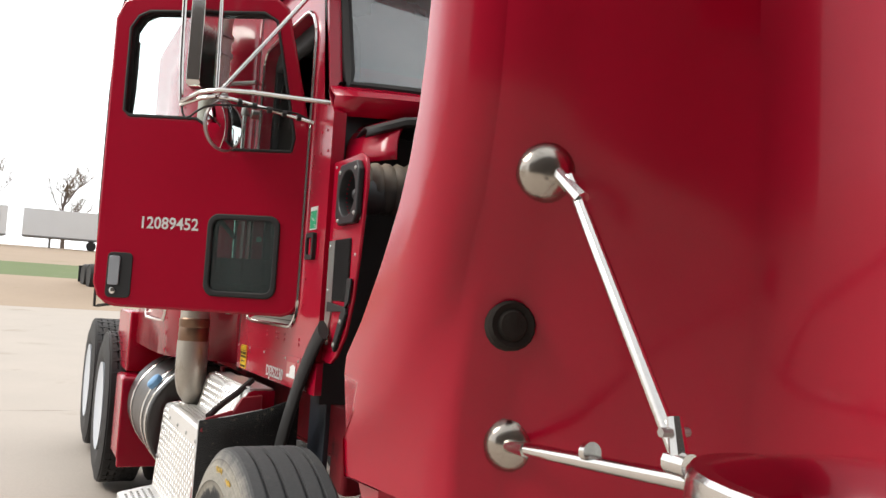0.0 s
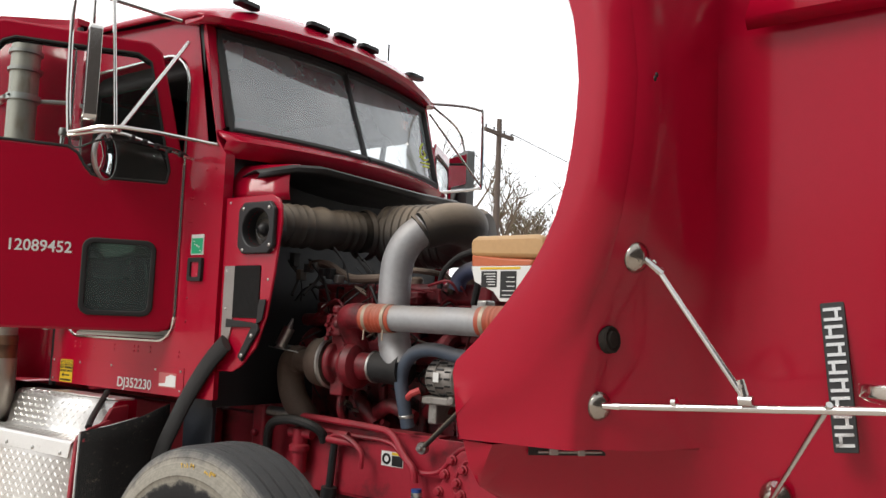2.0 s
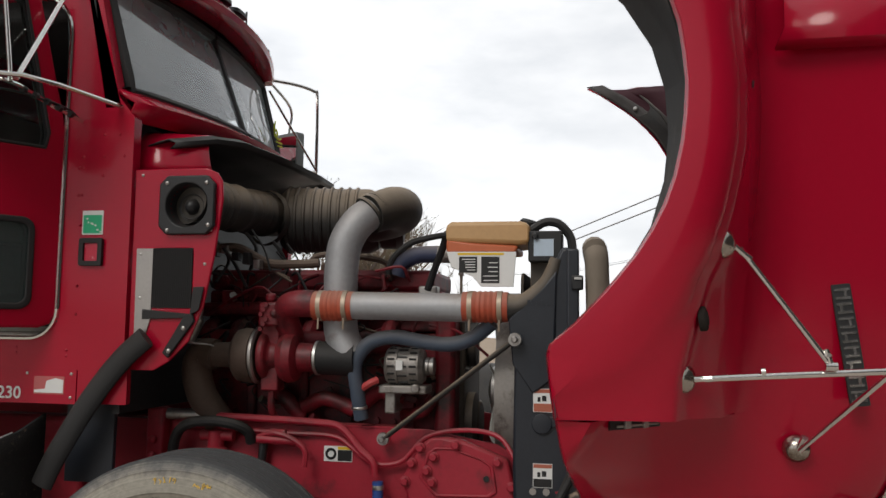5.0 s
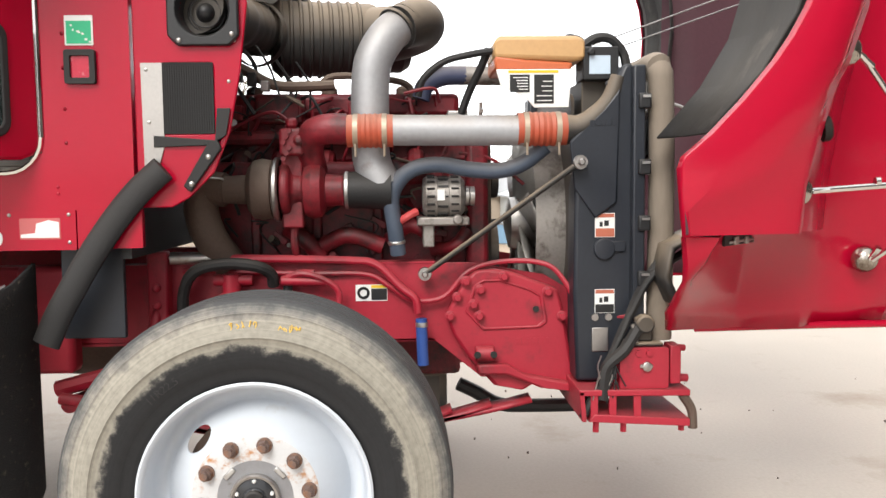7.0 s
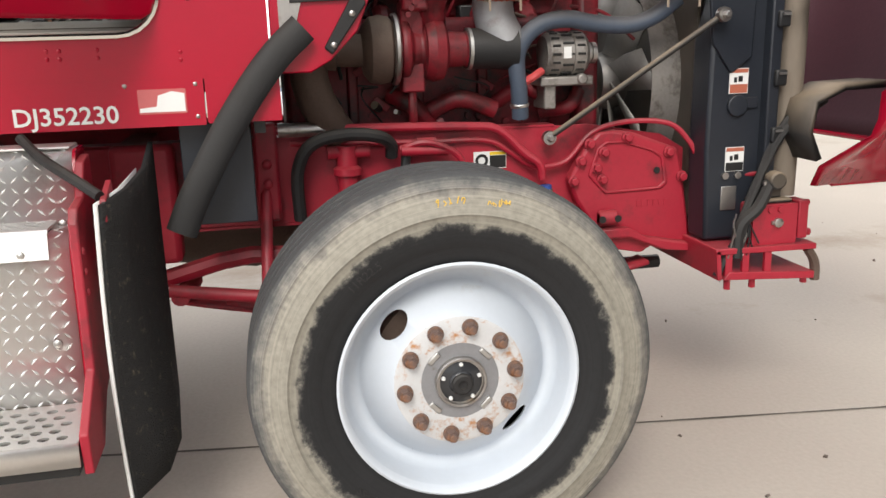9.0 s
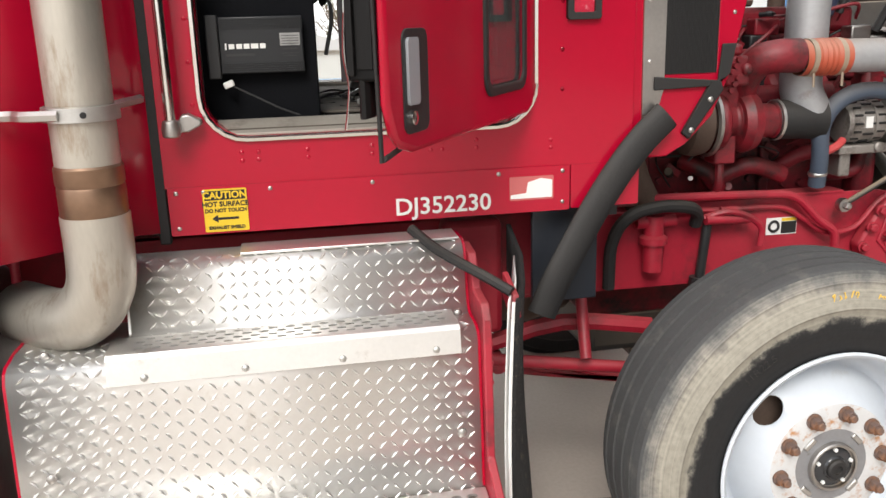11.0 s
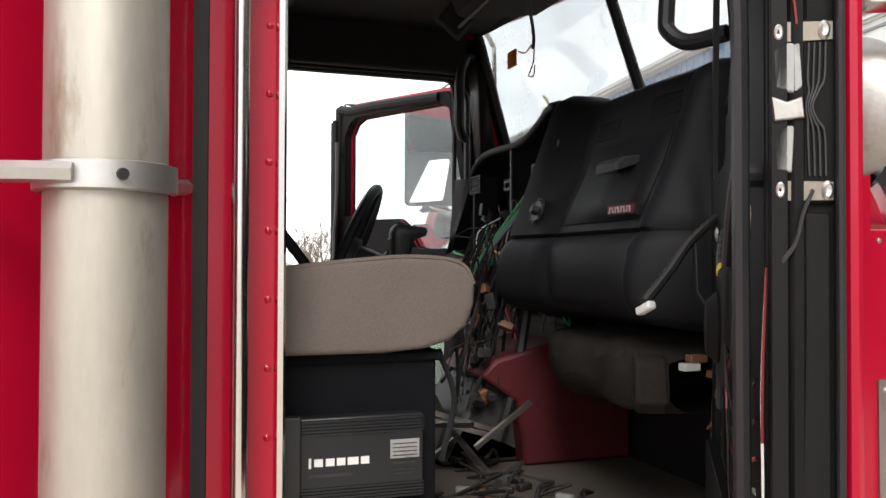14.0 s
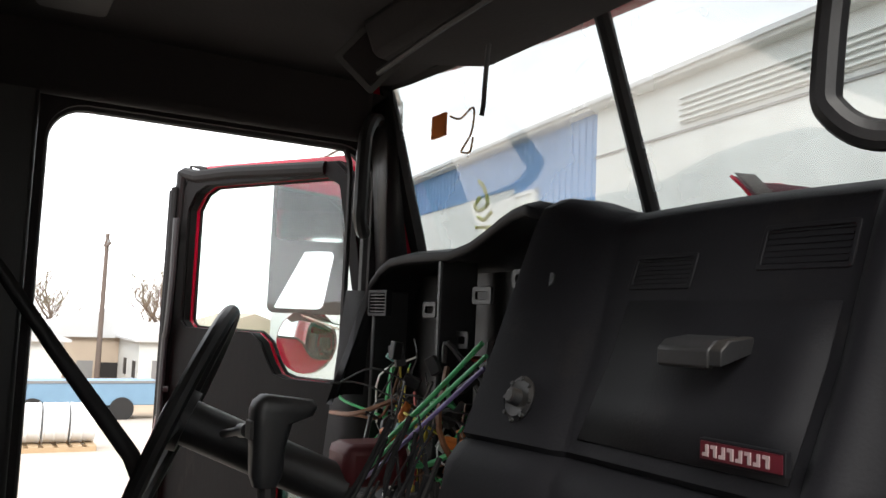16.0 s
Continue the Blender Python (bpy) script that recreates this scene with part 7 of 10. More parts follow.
        can += [(0.139, h), (0.146, h + 0.005), (0.146, h + 0.012), (0.139, h + 0.017)]
    can += [(0.139, 0.38), (0.13, 0.40), (0.12, 0.42)]
    ac = part("air_cleaner", Form().lathe(can, (-0.10, 0.10, 1.87), (0.18, -1, 0), 40), BLACK_DUSTY, truck, "dusty black ribbed air cleaner", smooth=25)
    cor = []
    for k in range(44):
        t = k / 43
        r = 0.088
        if t < 0.36 or 0.62 < t < 0.9:
            r += 0.006 * math.sin(k * 2.2)
        elif 0.36 <= t <= 0.62:
            r = 0.084 + 0.012 * math.exp(-((t - 0.49) / 0.05) ** 2)
        cor.append((r, t * 0.60))
    part("intake_hose", Form().lathe(cor, (-0.74, 0.22, 1.865), (1, -0.16, 0.03), 32), BLACK_DUSTY, ac, "corrugated black intake hose", smooth=60)
    part("hose_band", Form().lathe(((0.112, -0.02), (0.118, 0), (0.112, 0.02)), (-0.2, 0.13, 1.868), (1, -0.3, 0.02), 32, False), BLACK_DUSTY, ac)
    e = part("intake_elbow", Form().tube([(-0.12, -0.30, 1.875), (-0.17, -0.40, 1.88), (-0.26, -0.46, 1.885), (-0.36, -0.445, 1.88), (-0.44, -0.385, 1.845)], lambda t: 0.105 - 0.03 * t, 24, 6), BLACK_DUSTY, truck, "dust-brown rubber intake elbow")
    part("down_elbow", Form().tube([(-0.43, -0.39, 1.855), (-0.465, -0.345, 1.81), (-0.478, -0.305, 1.74), (-0.48, -0.29, 1.66), (-0.48, -0.288, 1.53), (-0.47, -0.29, 1.40), (-0.475, -0.33, 1.31)], 0.064, 24, 6), ALU_PIPE, e, "bent aluminium intake pipe")
    for p, d in (((-0.437, -0.382, 1.848), (-0.5, 0.6, -0.6)), ((-0.415, -0.41, 1.865), (-0.5, 0.5, -0.4))):
        part("elbow_band", Form().lathe(((0.066, -0.008), (0.073, -0.006), (0.073, 0.006), (0.066, 0.008)), p, d, 28, False), BLACK_DUSTY, e)
    part("cleaner_end", Form().lathe(((0.115, 0.0), (0.12, 0.02), (0.12, 0.07), (0.10, 0.10), (0.02, 0.11)), (-0.03, -0.32, 1.87), (0.18, -1, 0), 32), BLACK_DUSTY, ac)
    # alternator
    a0 = Vector((-0.43, -0.46, 1.275))
    alt = part("alternator", Form().lathe(((0.03, 0), (0.06, 0.002), (0.068, 0.012), (0.07, 0.05), (0.066, 0.052), (0.066, 0.09), (0.07, 0.092), (0.07, 0.13), (0.055, 0.145), (0.025, 0.147)), a0, (0, -1, 0), 32), GRIMY_ALU, truck, "bare aluminium alternator")
    for k in range(12):
        an = 2 * math.pi * k / 12
        part("cooling_fin", Form().box(-0.003, 0.003, 0.053, 0.088, 0.066, 0.071, Matrix.Translation(a0) @ Matrix.Rotation(math.pi, 4, "Z") @ Matrix.Rotation(an, 4, "Y")), BLACK, alt)
    part("pulley", Form().lathe(((0.03, 0.147), (0.034, 0.15), (0.034, 0.16), (0.03, 0.163), (0.034, 0.166), (0.034, 0.18), (0.02, 0.182)), a0, (0, -1, 0), 24), DULL_STEEL, alt)
    for k in range(16):
        w = 2 * math.pi * k / 16
        dx, dz = math.cos(w), math.sin(w)
        for y0 in (0.016, 0.098):
            c0 = Vector(a0) + Vector((dx * 0.0695, -y0, dz * 0.0695))
            part("cooling_slot", Form().rod(c0, c0 + Vector((0, -0.026, 0)), 0.0042, n=6), PRINT_SHADE, alt)
    part("alternator_label", Form().box(-0.504, -0.500, -0.535, -0.51, 1.262, 1.298), WHITE, alt)
    part("terminal_boot", Form().tube([a0 + Vector((-0.06, 0.02, -0.05)), a0 + Vector((-0.075, 0.05, -0.065)), a0 + Vector((-0.06, 0.08, -0.085))], 0.013, 8, 4), RED_BOOT, alt, "red rubber terminal boot")
    part("alternator_bracket", Form().box(-0.48, -0.36, -0.62, -0.44, 1.175, 1.205).rod((-0.49, -0.58, 1.195), (-0.42, -0.58, 1.195), 0.018).box(-0.46, -0.34, -0.50, -0.46, 1.10, 1.19), GRIMY_ALU, alt, bevel=0.006)
    # coolant pipes low on the block
    for pts, r in ((((-0.33, -0.10, 1.10), (-0.36, -0.20, 1.14), (-0.36, -0.32, 1.10)), 0.03), (((-0.30, -0.34, 1.12), (-0.35, -0.42, 1.17), (-0.36, -0.50, 1.13)), 0.026), (((-0.30, 0.02, 1.16), (-0.35, -0.04, 1.13), (-0.34, -0.10, 1.06)), 0.03), (((-0.30, -0.5, 1.08), (-0.36, -0.58, 1.10), (-0.34, -0.62, 1.15)), 0.024)):
        part("coolant_elbow", Form().tube(pts, r, 12, 5), RED_ENGINE, eng)
    for k in range(14):
        y, zz = -0.58 + 0.066 * k, 1.08 + 0.05 * math.sin(k * 1.9)
        part("block_bolt", Form().lathe(((0.013, 0), (0.013, 0.016)), (-0.262, y, zz), (-1, 0, 0), 6), RED_ENGINE, eng)
    part("gear_case", Form().box(-0.33, 0.33, -0.70, -0.62, 0.86, 1.50), RED_ENGINE, eng, bevel=0.02)
    part("belt_pulley", Form().lathe(((0.05, 0), (0.11, 0.005), (0.11, 0.05), (0.05, 0.055)), (-0.1, -0.70, 1.05), (0, -1, 0), 28), BLACK_DUSTY, eng)
    part("oil_filler", Form().tube([(-0.33, -0.10, 1.66), (-0.33, -0.16, 1.70), (-0.31, -0.34, 1.69), (-0.30, -0.42, 1.665), (-0.30, -0.43, 1.60)], 0.012, 8, 4), BROWN_IRON, eng)
    part("fuel_rail_pipe", Form().tube([(-0.42, 0.24, 1.72), (-0.4, 0.16, 1.72), (-0.38, 0.05, 1.665), (-0.37, -0.06, 1.66), (-0.36, -0.16, 1.665)], 0.019, 10, 5), BROWN_IRON, eng, "grey braided line")
    # hoses
    hb = part("coolant_hose", Form().tube([(-0.47, -0.375, 1.08), (-0.49, -0.365, 1.17), (-0.50, -0.355, 1.27), (-0.505, -0.385, 1.335), (-0.51, -0.44, 1.372), (-0.51, -0.52, 1.382), (-0.51, -0.62, 1.365), (-0.52, -0.72, 1.36), (-0.53, -0.80, 1.385), (-0.55, -0.87, 1.44)], 0.027, 14, 5), HOSE_BLUE, truck, "blue-grey rubber coolant hose")
    part("hose_clamp", Form().lathe(((0.0285, -0.007), (0.031, 0), (0.0285, 0.007)), (-0.478, -0.37, 1.12), (0, 0.1, 1), 16), ALU, hb)
    part("upper_hose", Form().tube([(-0.30, -0.46, 1.62), (-0.30, -0.48, 1.67), (-0.30, -0.54, 1.70), (-0.29, -0.62, 1.705)], 0.034, 12, 5), BLUE_DUSTY, truck, "dusty blue silicone upper hose")
    part("upper_pipe", Form().rod((-0.29, -0.60, 1.705), (-0.28, -0.92, 1.70), 0.034, n=16), GRIMY_ALU, truck)
    part("tank_hose", Form().tube([(-0.40, -0.45, 1.62), (-0.41, -0.47, 1.68), (-0.42, -0.54, 1.735), (-0.45, -0.63, 1.755), (-0.50, -0.71, 1.76)], 0.012, 8, 5), RUBBER, truck, "thin black overflow hose")
    part("tank_hose", Form().tube([(-0.38, -0.60, 1.56), (-0.40, -0.63, 1.64), (-0.43, -0.66, 1.70), (-0.47, -0.69, 1.77)], 0.014, 8, 5), RUBBER, truck)
    for k in range(10):
        y = -0.50 + 0.09 * k + rng.uniform(-0.02, 0.02)
        p0 = Vector((-0.33 + rng.uniform(-0.03, 0.03), y, 1.62))
        p2 = p0 + Vector((rng.uniform(-0.06, 0.03), rng.uniform(-0.18, 0.18), rng.uniform(-0.07, 0.02)))
        part("wire", Form().tube([p0, (p0 + p2) / 2 + Vector((-0.02, 0, rng.uniform(-0.02, 0.05))), p2], rng.choice((0.004, 0.006, 0.009)), 6, 5), rng.choice((BLACK, BLACK_DUSTY, RED_ENGINE)), eng)
    for k in range(9):
        y = 0.36 - 0.05 * k + rng.uniform(-0.02, 0.02)
        p0 = Vector((-0.36 + rng.uniform(-0.1, 0.1), y, 1.75 + rng.uniform(-0.05, 0.05)))
        part("wire", Form().tube([p0, p0 + Vector((0.03, -0.04, -0.07)), p0 + Vector((rng.uniform(-0.05, 0.05), rng.uniform(-0.1, 0.02), -0.16))], rng.choice((0.004, 0.007)), 6, 5), BLACK, eng)
    for k in range(7):
        y, zz = 0.34 - 0.045 * k, 1.66 + rng.uniform(-0.03, 0.06)
        part("connector", Form().box(-0.44, -0.40, y - 0.014, y + 0.014, zz, zz + rng.uniform(0.03, 0.06)), rng.choice((BLACK, DULL_STEEL, BLACK_DUSTY)), eng, bevel=0.003)
    # coolant tank with its label plate, and the small box beside it
    tank = part("coolant_tank", Form().plate([(-0.70, 1.725), (-0.70, 1.79), (-0.72, 1.80), (-0.97, 1.80), (-1.0, 1.79), (-1.0, 1.72), (-0.96, 1.715)], (), -0.56, -0.30), TANK, truck, "amber plastic coolant tank", bevel=0.014)
    part("coolant_level", Form().plate([(-0.702, 1.69), (-0.702, 1.735), (-0.80, 1.722), (-0.96, 1.712), (-0.955, 1.69)], (), -0.558, -0.31), TANK_LOW, tank, bevel=0.008)
    part("tank_cap", Form().lathe(((0.035, 0), (0.038, 0.02), (0.03, 0.03)), (-0.42, -0.985, 1.79), (0, -0.3, 1), 16), BLACK, tank)
    lp = part("label_plate", Form().plate([(-0.705, 1.69), (-0.955, 1.69), (-0.945, 1.565), (-0.83, 1.565), (-0.80, 1.60), (-0.72, 1.635)], (), -0.562, -0.556), WHITE, tank, "white steel plate with printed labels", bevel=0.002)
    part("label_strip", Form().box(-0.5635, -0.562, -0.91, -0.745, 1.678, 1.686), YELLOW, lp)
    for y0_, y1_, z0_, z1_ in ((-0.815, -0.75, 1.615, 1.672), (-0.895, -0.83, 1.578, 1.672)):
        part("label_print", Form().box(-0.5635, -0.562, y0_, y1_, z0_, z1_), PRINT_SHADE, lp)
        for k in range(5):
            part("label_line", Form().box(-0.5645, -0.5635, y0_ + 0.006, y1_ - rng.uniform(0.008, 0.03), z0_ + 0.008 + k * (z1_ - z0_) / 6, z0_ + 0.011 + k * (z1_ - z0_) / 6), WHITE, lp)
    bb = part("valve_box", Form().box(-0.55, -0.42, -1.115, -0.995, 1.655, 1.765).rod((-0.55, -1.02, 1.745), (-0.57, -1.02, 1.745), 0.012).rod((-0.55, -1.08, 1.64), (-0.56, -1.08, 1.64), 0.014), BLACK, truck, "black valve box with pale label", bevel=0.012)
    part("valve_label", Form().box(-0.552, -0.55, -1.085, -1.015, 1.675, 1.735), PALEBLUE, bb)
    part("valve_hose", Form().tube([(-0.5, -1.0, 1.77), (-0.5, -1.05, 1.80), (-0.5, -1.10, 1.795), (-0.5, -1.14, 1.75), (-0.51, -1.15, 1.70)], 0.016, 8, 5), RUBBER, bb)
    # radiator: side tank, core, shroud ring, seal
    rad = part("radiator", Form().plate([(-0.955, 1.30), (-1.0, 1.52), (-1.07, 1.60), (-1.115, 1.70), (-1.145, 1.70), (-1.15, 0.68), (-1.085, 0.66), (-0.96, 0.66), (-0.95, 0.95)], (), -0.62, -0.50), STEELBLUE, truck, "black radiator side tank and core", bevel=0.012)
    part("core", Form().box(-0.5, 0.5, -1.10, -1.0, 0.68, 1.66), BLACK_DUSTY, rad, bevel=0.004)
    part("far_tank", Form().box(0.5, 0.62, -1.14, -0.96, 0.66, 1.70), STEELBLUE, rad, bevel=0.012)
    part("charge_inlet", Form().tube([(-0.585, -0.93, 1.49), (-0.59, -0.975, 1.495), (-0.595, -1.02, 1.525), (-0.60, -1.07, 1.58), (-0.60, -1.10, 1.66)], lambda t: 0.05 - 0.025 * t, 14, 5), BLACK_DUSTY, rad)
    part("tank_web", Form().plate([(-0.935, 1.45), (-0.95, 1.30), (-1.02, 1.20), (-1.09, 1.25), (-1.10, 1.62), (-1.05, 1.56)], (), -0.632, -0.618), STEELBLUE, rad, bevel=0.006)
    part("front_flange", Form().box(-0.66, -0.60, -1.175, -1.135, 0.68, 1.69), STEELBLUE, rad, bevel=0.006)
    for z_ in (1.55, 1.34, 1.16, 0.98):
        part("flange_tab", Form().box(-0.675, -0.655, -1.19, -1.15, z_, z_ + 0.05), BLACK, rad, bevel=0.006)
        part("tab_bolt", Form().box(-0.68, -0.674, -1.185, -1.16, z_ + 0.035, z_ + 0.043), ALU, rad)
    part("radiator_seal", Form().tube([(-0.615, -1.235, 0.80), (-0.615, -1.24, 1.3), (-0.615, -1.235, 1.62), (-0.60, -1.23, 1.68), (-0.5, -1.225, 1.70), (0.5, -1.225, 1.70), (0.60, -1.23, 1.68), (0.615, -1.235, 1.62), (0.615, -1.235, 0.8)], 0.042, 12, 4), SEAL_TAN, rad, "dusty rubber radiator seal")
    part("tank_boss", Form().lathe(((0.035, 0), (0.035, 0.012), (0.02, 0.014)), (-0.62, -1.05, 1.10), (-1, 0, 0), 18).box(-0.63, -0.62, -1.12, -1.05, 1.09, 1.125), STEELBLUE, rad, bevel=0.003)
    for zc, head in ((1.175, False), (0.925, True)):
        st = part("warning_sticker", Form().box(-0.623, -0.62, -1.085, -1.02, zc - 0.037, zc + 0.042), WHITE, rad, "faded red and white warning sticker")
        part("sticker_head", Form().box(-0.6242, -0.623, -1.083, -1.022, zc + 0.028, zc + 0.04), ORANGE, st)
        part("sticker_block", Form().box(-0.6242, -0.623, -1.083, -1.022, zc - 0.035, zc - 0.008), PRINT_SHADE if head else ORANGE, st)
        part("sticker_figure", Form().box(-0.6242, -0.623, -1.065, -1.05, zc + 0.0, zc + 0.018).box(-0.6242, -0.623, -1.045, -1.035, zc - 0.002, zc + 0.014), PRINT_SHADE, st)
    for k in range(5):
        part("cast_mark", Form().box(-0.6345, -0.631, -1.0 - 0.018 * k, -1.012 - 0.018 * k, 1.50, 1.517), STEELBLUE, rad)
    for y in (-1.02, -1.065):
        part("tank_bolt", Form().lathe(((0.012, 0), (0.012, 0.01)), (-0.62, y, 0.875), (-1, 0, 0), 8), DULL_STEEL, rad)
    part("heater_tag", Form().box(-0.625, -0.62, -1.065, -1.01, 0.76, 0.84), DULL_STEEL, rad, bevel=0.006)
    part("stay_rod", Form().rod((-0.49, -0.465, 1.012), (-0.668, -0.962, 1.382), 0.0095), BLACK_DUSTY, truck, "black radiator stay rod")
    for p in ((-0.49, -0.465, 1.012), (-0.668, -0.962, 1.382)):
        part("stay_eye", Form().lathe(((0.022, -0.012), (0.024, 0.0), (0.022, 0.012)), p, (1, 0, 0), 16).lathe(((0.012, 0.0), (0.012, 0.03), (0.008, 0.034)), p, (-1, 0, 0), 6), DULL_STEEL, truck)
    ring = part("fan_shroud", Form().lathe(((0.40, 0.0), (0.405, 0.0), (0.405, 0.12), (0.39, 0.12), (0.39, 0.02)), (-0.0, -0.86, 1.16), (0, -1, 0), 56, False), GRIMY_ALU, truck, "grimy bare metal fan shroud ring")
    part("shroud_panel", Form().plate(rr(-0.5, 0.5, 0.70, 1.62, 0.05, 4), ([(0.40 * math.cos(k * math.pi / 28), 1.16 + 0.40 * math.sin(k * math.pi / 28)) for k in range(56)],), -0.975, -0.965, "y"), BLACK_DUSTY, ring)
    for k in range(9):
        a = 2 * math.pi * k / 9
        mm = Matrix.Translation((0, -0.87, 1.16)) @ Matrix.Rotation(a, 4, "Y")
        part("fan_blade", Form().sheet([[mm @ Vector((-0.05, -0.03, 0.09)), mm @ Vector((0.05, 0.03, 0.09))], [mm @ Vector((-0.065, -0.03, 0.24)), mm @ Vector((0.06, 0.035, 0.24))], [mm @ Vector((-0.08, -0.025, 0.375)), mm @ Vector((0.06, 0.03, 0.375))]]), FANWHITE, ring, "pale plastic fan blade", solid=0.006)
    part("fan_hub", Form().lathe(((0.02, -0.08), (0.10, -0.06), (0.11, 0.0), (0.10, 0.04), (0.03, 0.05)), (0, -0.87, 1.16), (0, -1, 0), 28), DULL_STEEL, ring)
    # wiring harness hanging by the hinge
    for k, pts in enumerate((((-0.66, -1.33, 1.15), (-0.66, -1.22, 1.06), (-0.66, -1.15, 0.95), (-0.68, -1.10, 0.84), (-0.69, -1.05, 0.74), (-0.69, -1.03, 0.67)), ((-0.66, -1.34, 1.11), (-0.67, -1.20, 1.02), (-0.67, -1.13, 0.9), (-0.68, -1.08, 0.8), (-0.70, -1.05, 0.7), (-0.70, -1.0, 0.63), (-0.70, -0.965, 0.56)), ((-0.67, -1.16, 0.86), (-0.70, -1.10, 0.78), (-0.70, -1.04, 0.72), (-0.705, -1.03, 0.62)))):
        part("harness", Form().tube(pts, (0.013, 0.014, 0.02)[k], 8, 5), RUBBER, truck, "frayed black wiring harness")
    for k in range(12):
        p = Vector((-0.70, -1.045 + rng.uniform(-0.02, 0.02), 0.73 + rng.uniform(-0.03, 0.04)))
        part("frayed_wire", Form().tube([p, p + Vector((-0.01, rng.uniform(-0.03, 0.03), -0.04)), p + Vector((-0.015, rng.uniform(-0.05, 0.05), -0.08 - rng.uniform(0, 0.05)))], 0.0028, 5, 4), rng.choice((BLACK, WHITE, DULL_STEEL)), truck)
    part("braided_strap", Form().rod((-0.68, -1.13, 0.86), (-0.68, -1.145, 0.79), 0.008), DULL_STEEL, truck)
    part("hood_cable", Form().tube([(-0.60, -1.24, 1.58), (-0.62, -1.32, 1.55), (-0.64, -1.42, 1.47)], 0.006, 6, 4), DULL_STEEL, HOOD)
    part("hood_snorkel", Form().sheet([[(-0.78, -1.24, 0.93), (-0.60, -1.24, 0.93)], [(-0.78, -1.20, 1.02), (-0.60, -1.20, 1.02)], [(-0.78, -1.22, 1.12), (-0.6, -1.22, 1.12)], [(-0.78, -1.32, 1.165), (-0.6, -1.32, 1.165)], [(-0.78, -1.5, 1.17), (-0.6, -1.5, 1.17)]]), BLACK_DUSTY, HOOD, "black lamp housing back", solid=0.02)
    for z_ in (2.02, 2.07):
        part("hood_check_cable", Form().rod((0.60, -1.10, z_ - 0.18), (-0.5, -2.0, z_ + 0.05), 0.003, n=5), DULL_STEEL, HOOD)


SEAL_TAN = mat("dust_caked_rubber", (0.20, 0.165, 0.13), 0.9, 0, 0.3, 5, 60, 0.12, dust=0.5, dustcol=(0.36, 0.29, 0.22), stain=(0.08, 0.065, 0.05), amount=0.4, stretch=(1, 1, 0.3))
BRASSY = mat("plated_band", (0.42, 0.34, 0.26), 0.5, 0.6, 0.2, 12, 90, 0.05, dust=0.3)
RED_BOOT = mat("red_rubber", (0.5, 0.06, 0.06), 0.6, 0, 0.15, 9, 80, 0.03)
BLUE_DUSTY = mat("dusty_blue_silicone", (0.045, 0.058, 0.12), 0.6, 0, 0.2, 7, 80, 0.05, dust=0.5)
PALEBLUE = mat("pale_label", (0.5, 0.6, 0.7), 0.5, 0, 0.1, 9, 80, 0.01)
FANWHITE = mat("off_white_plastic", (0.34, 0.33, 0.31), 0.5, 0, 0.25, 6, 60, 0.03, dust=0.3)
engine()


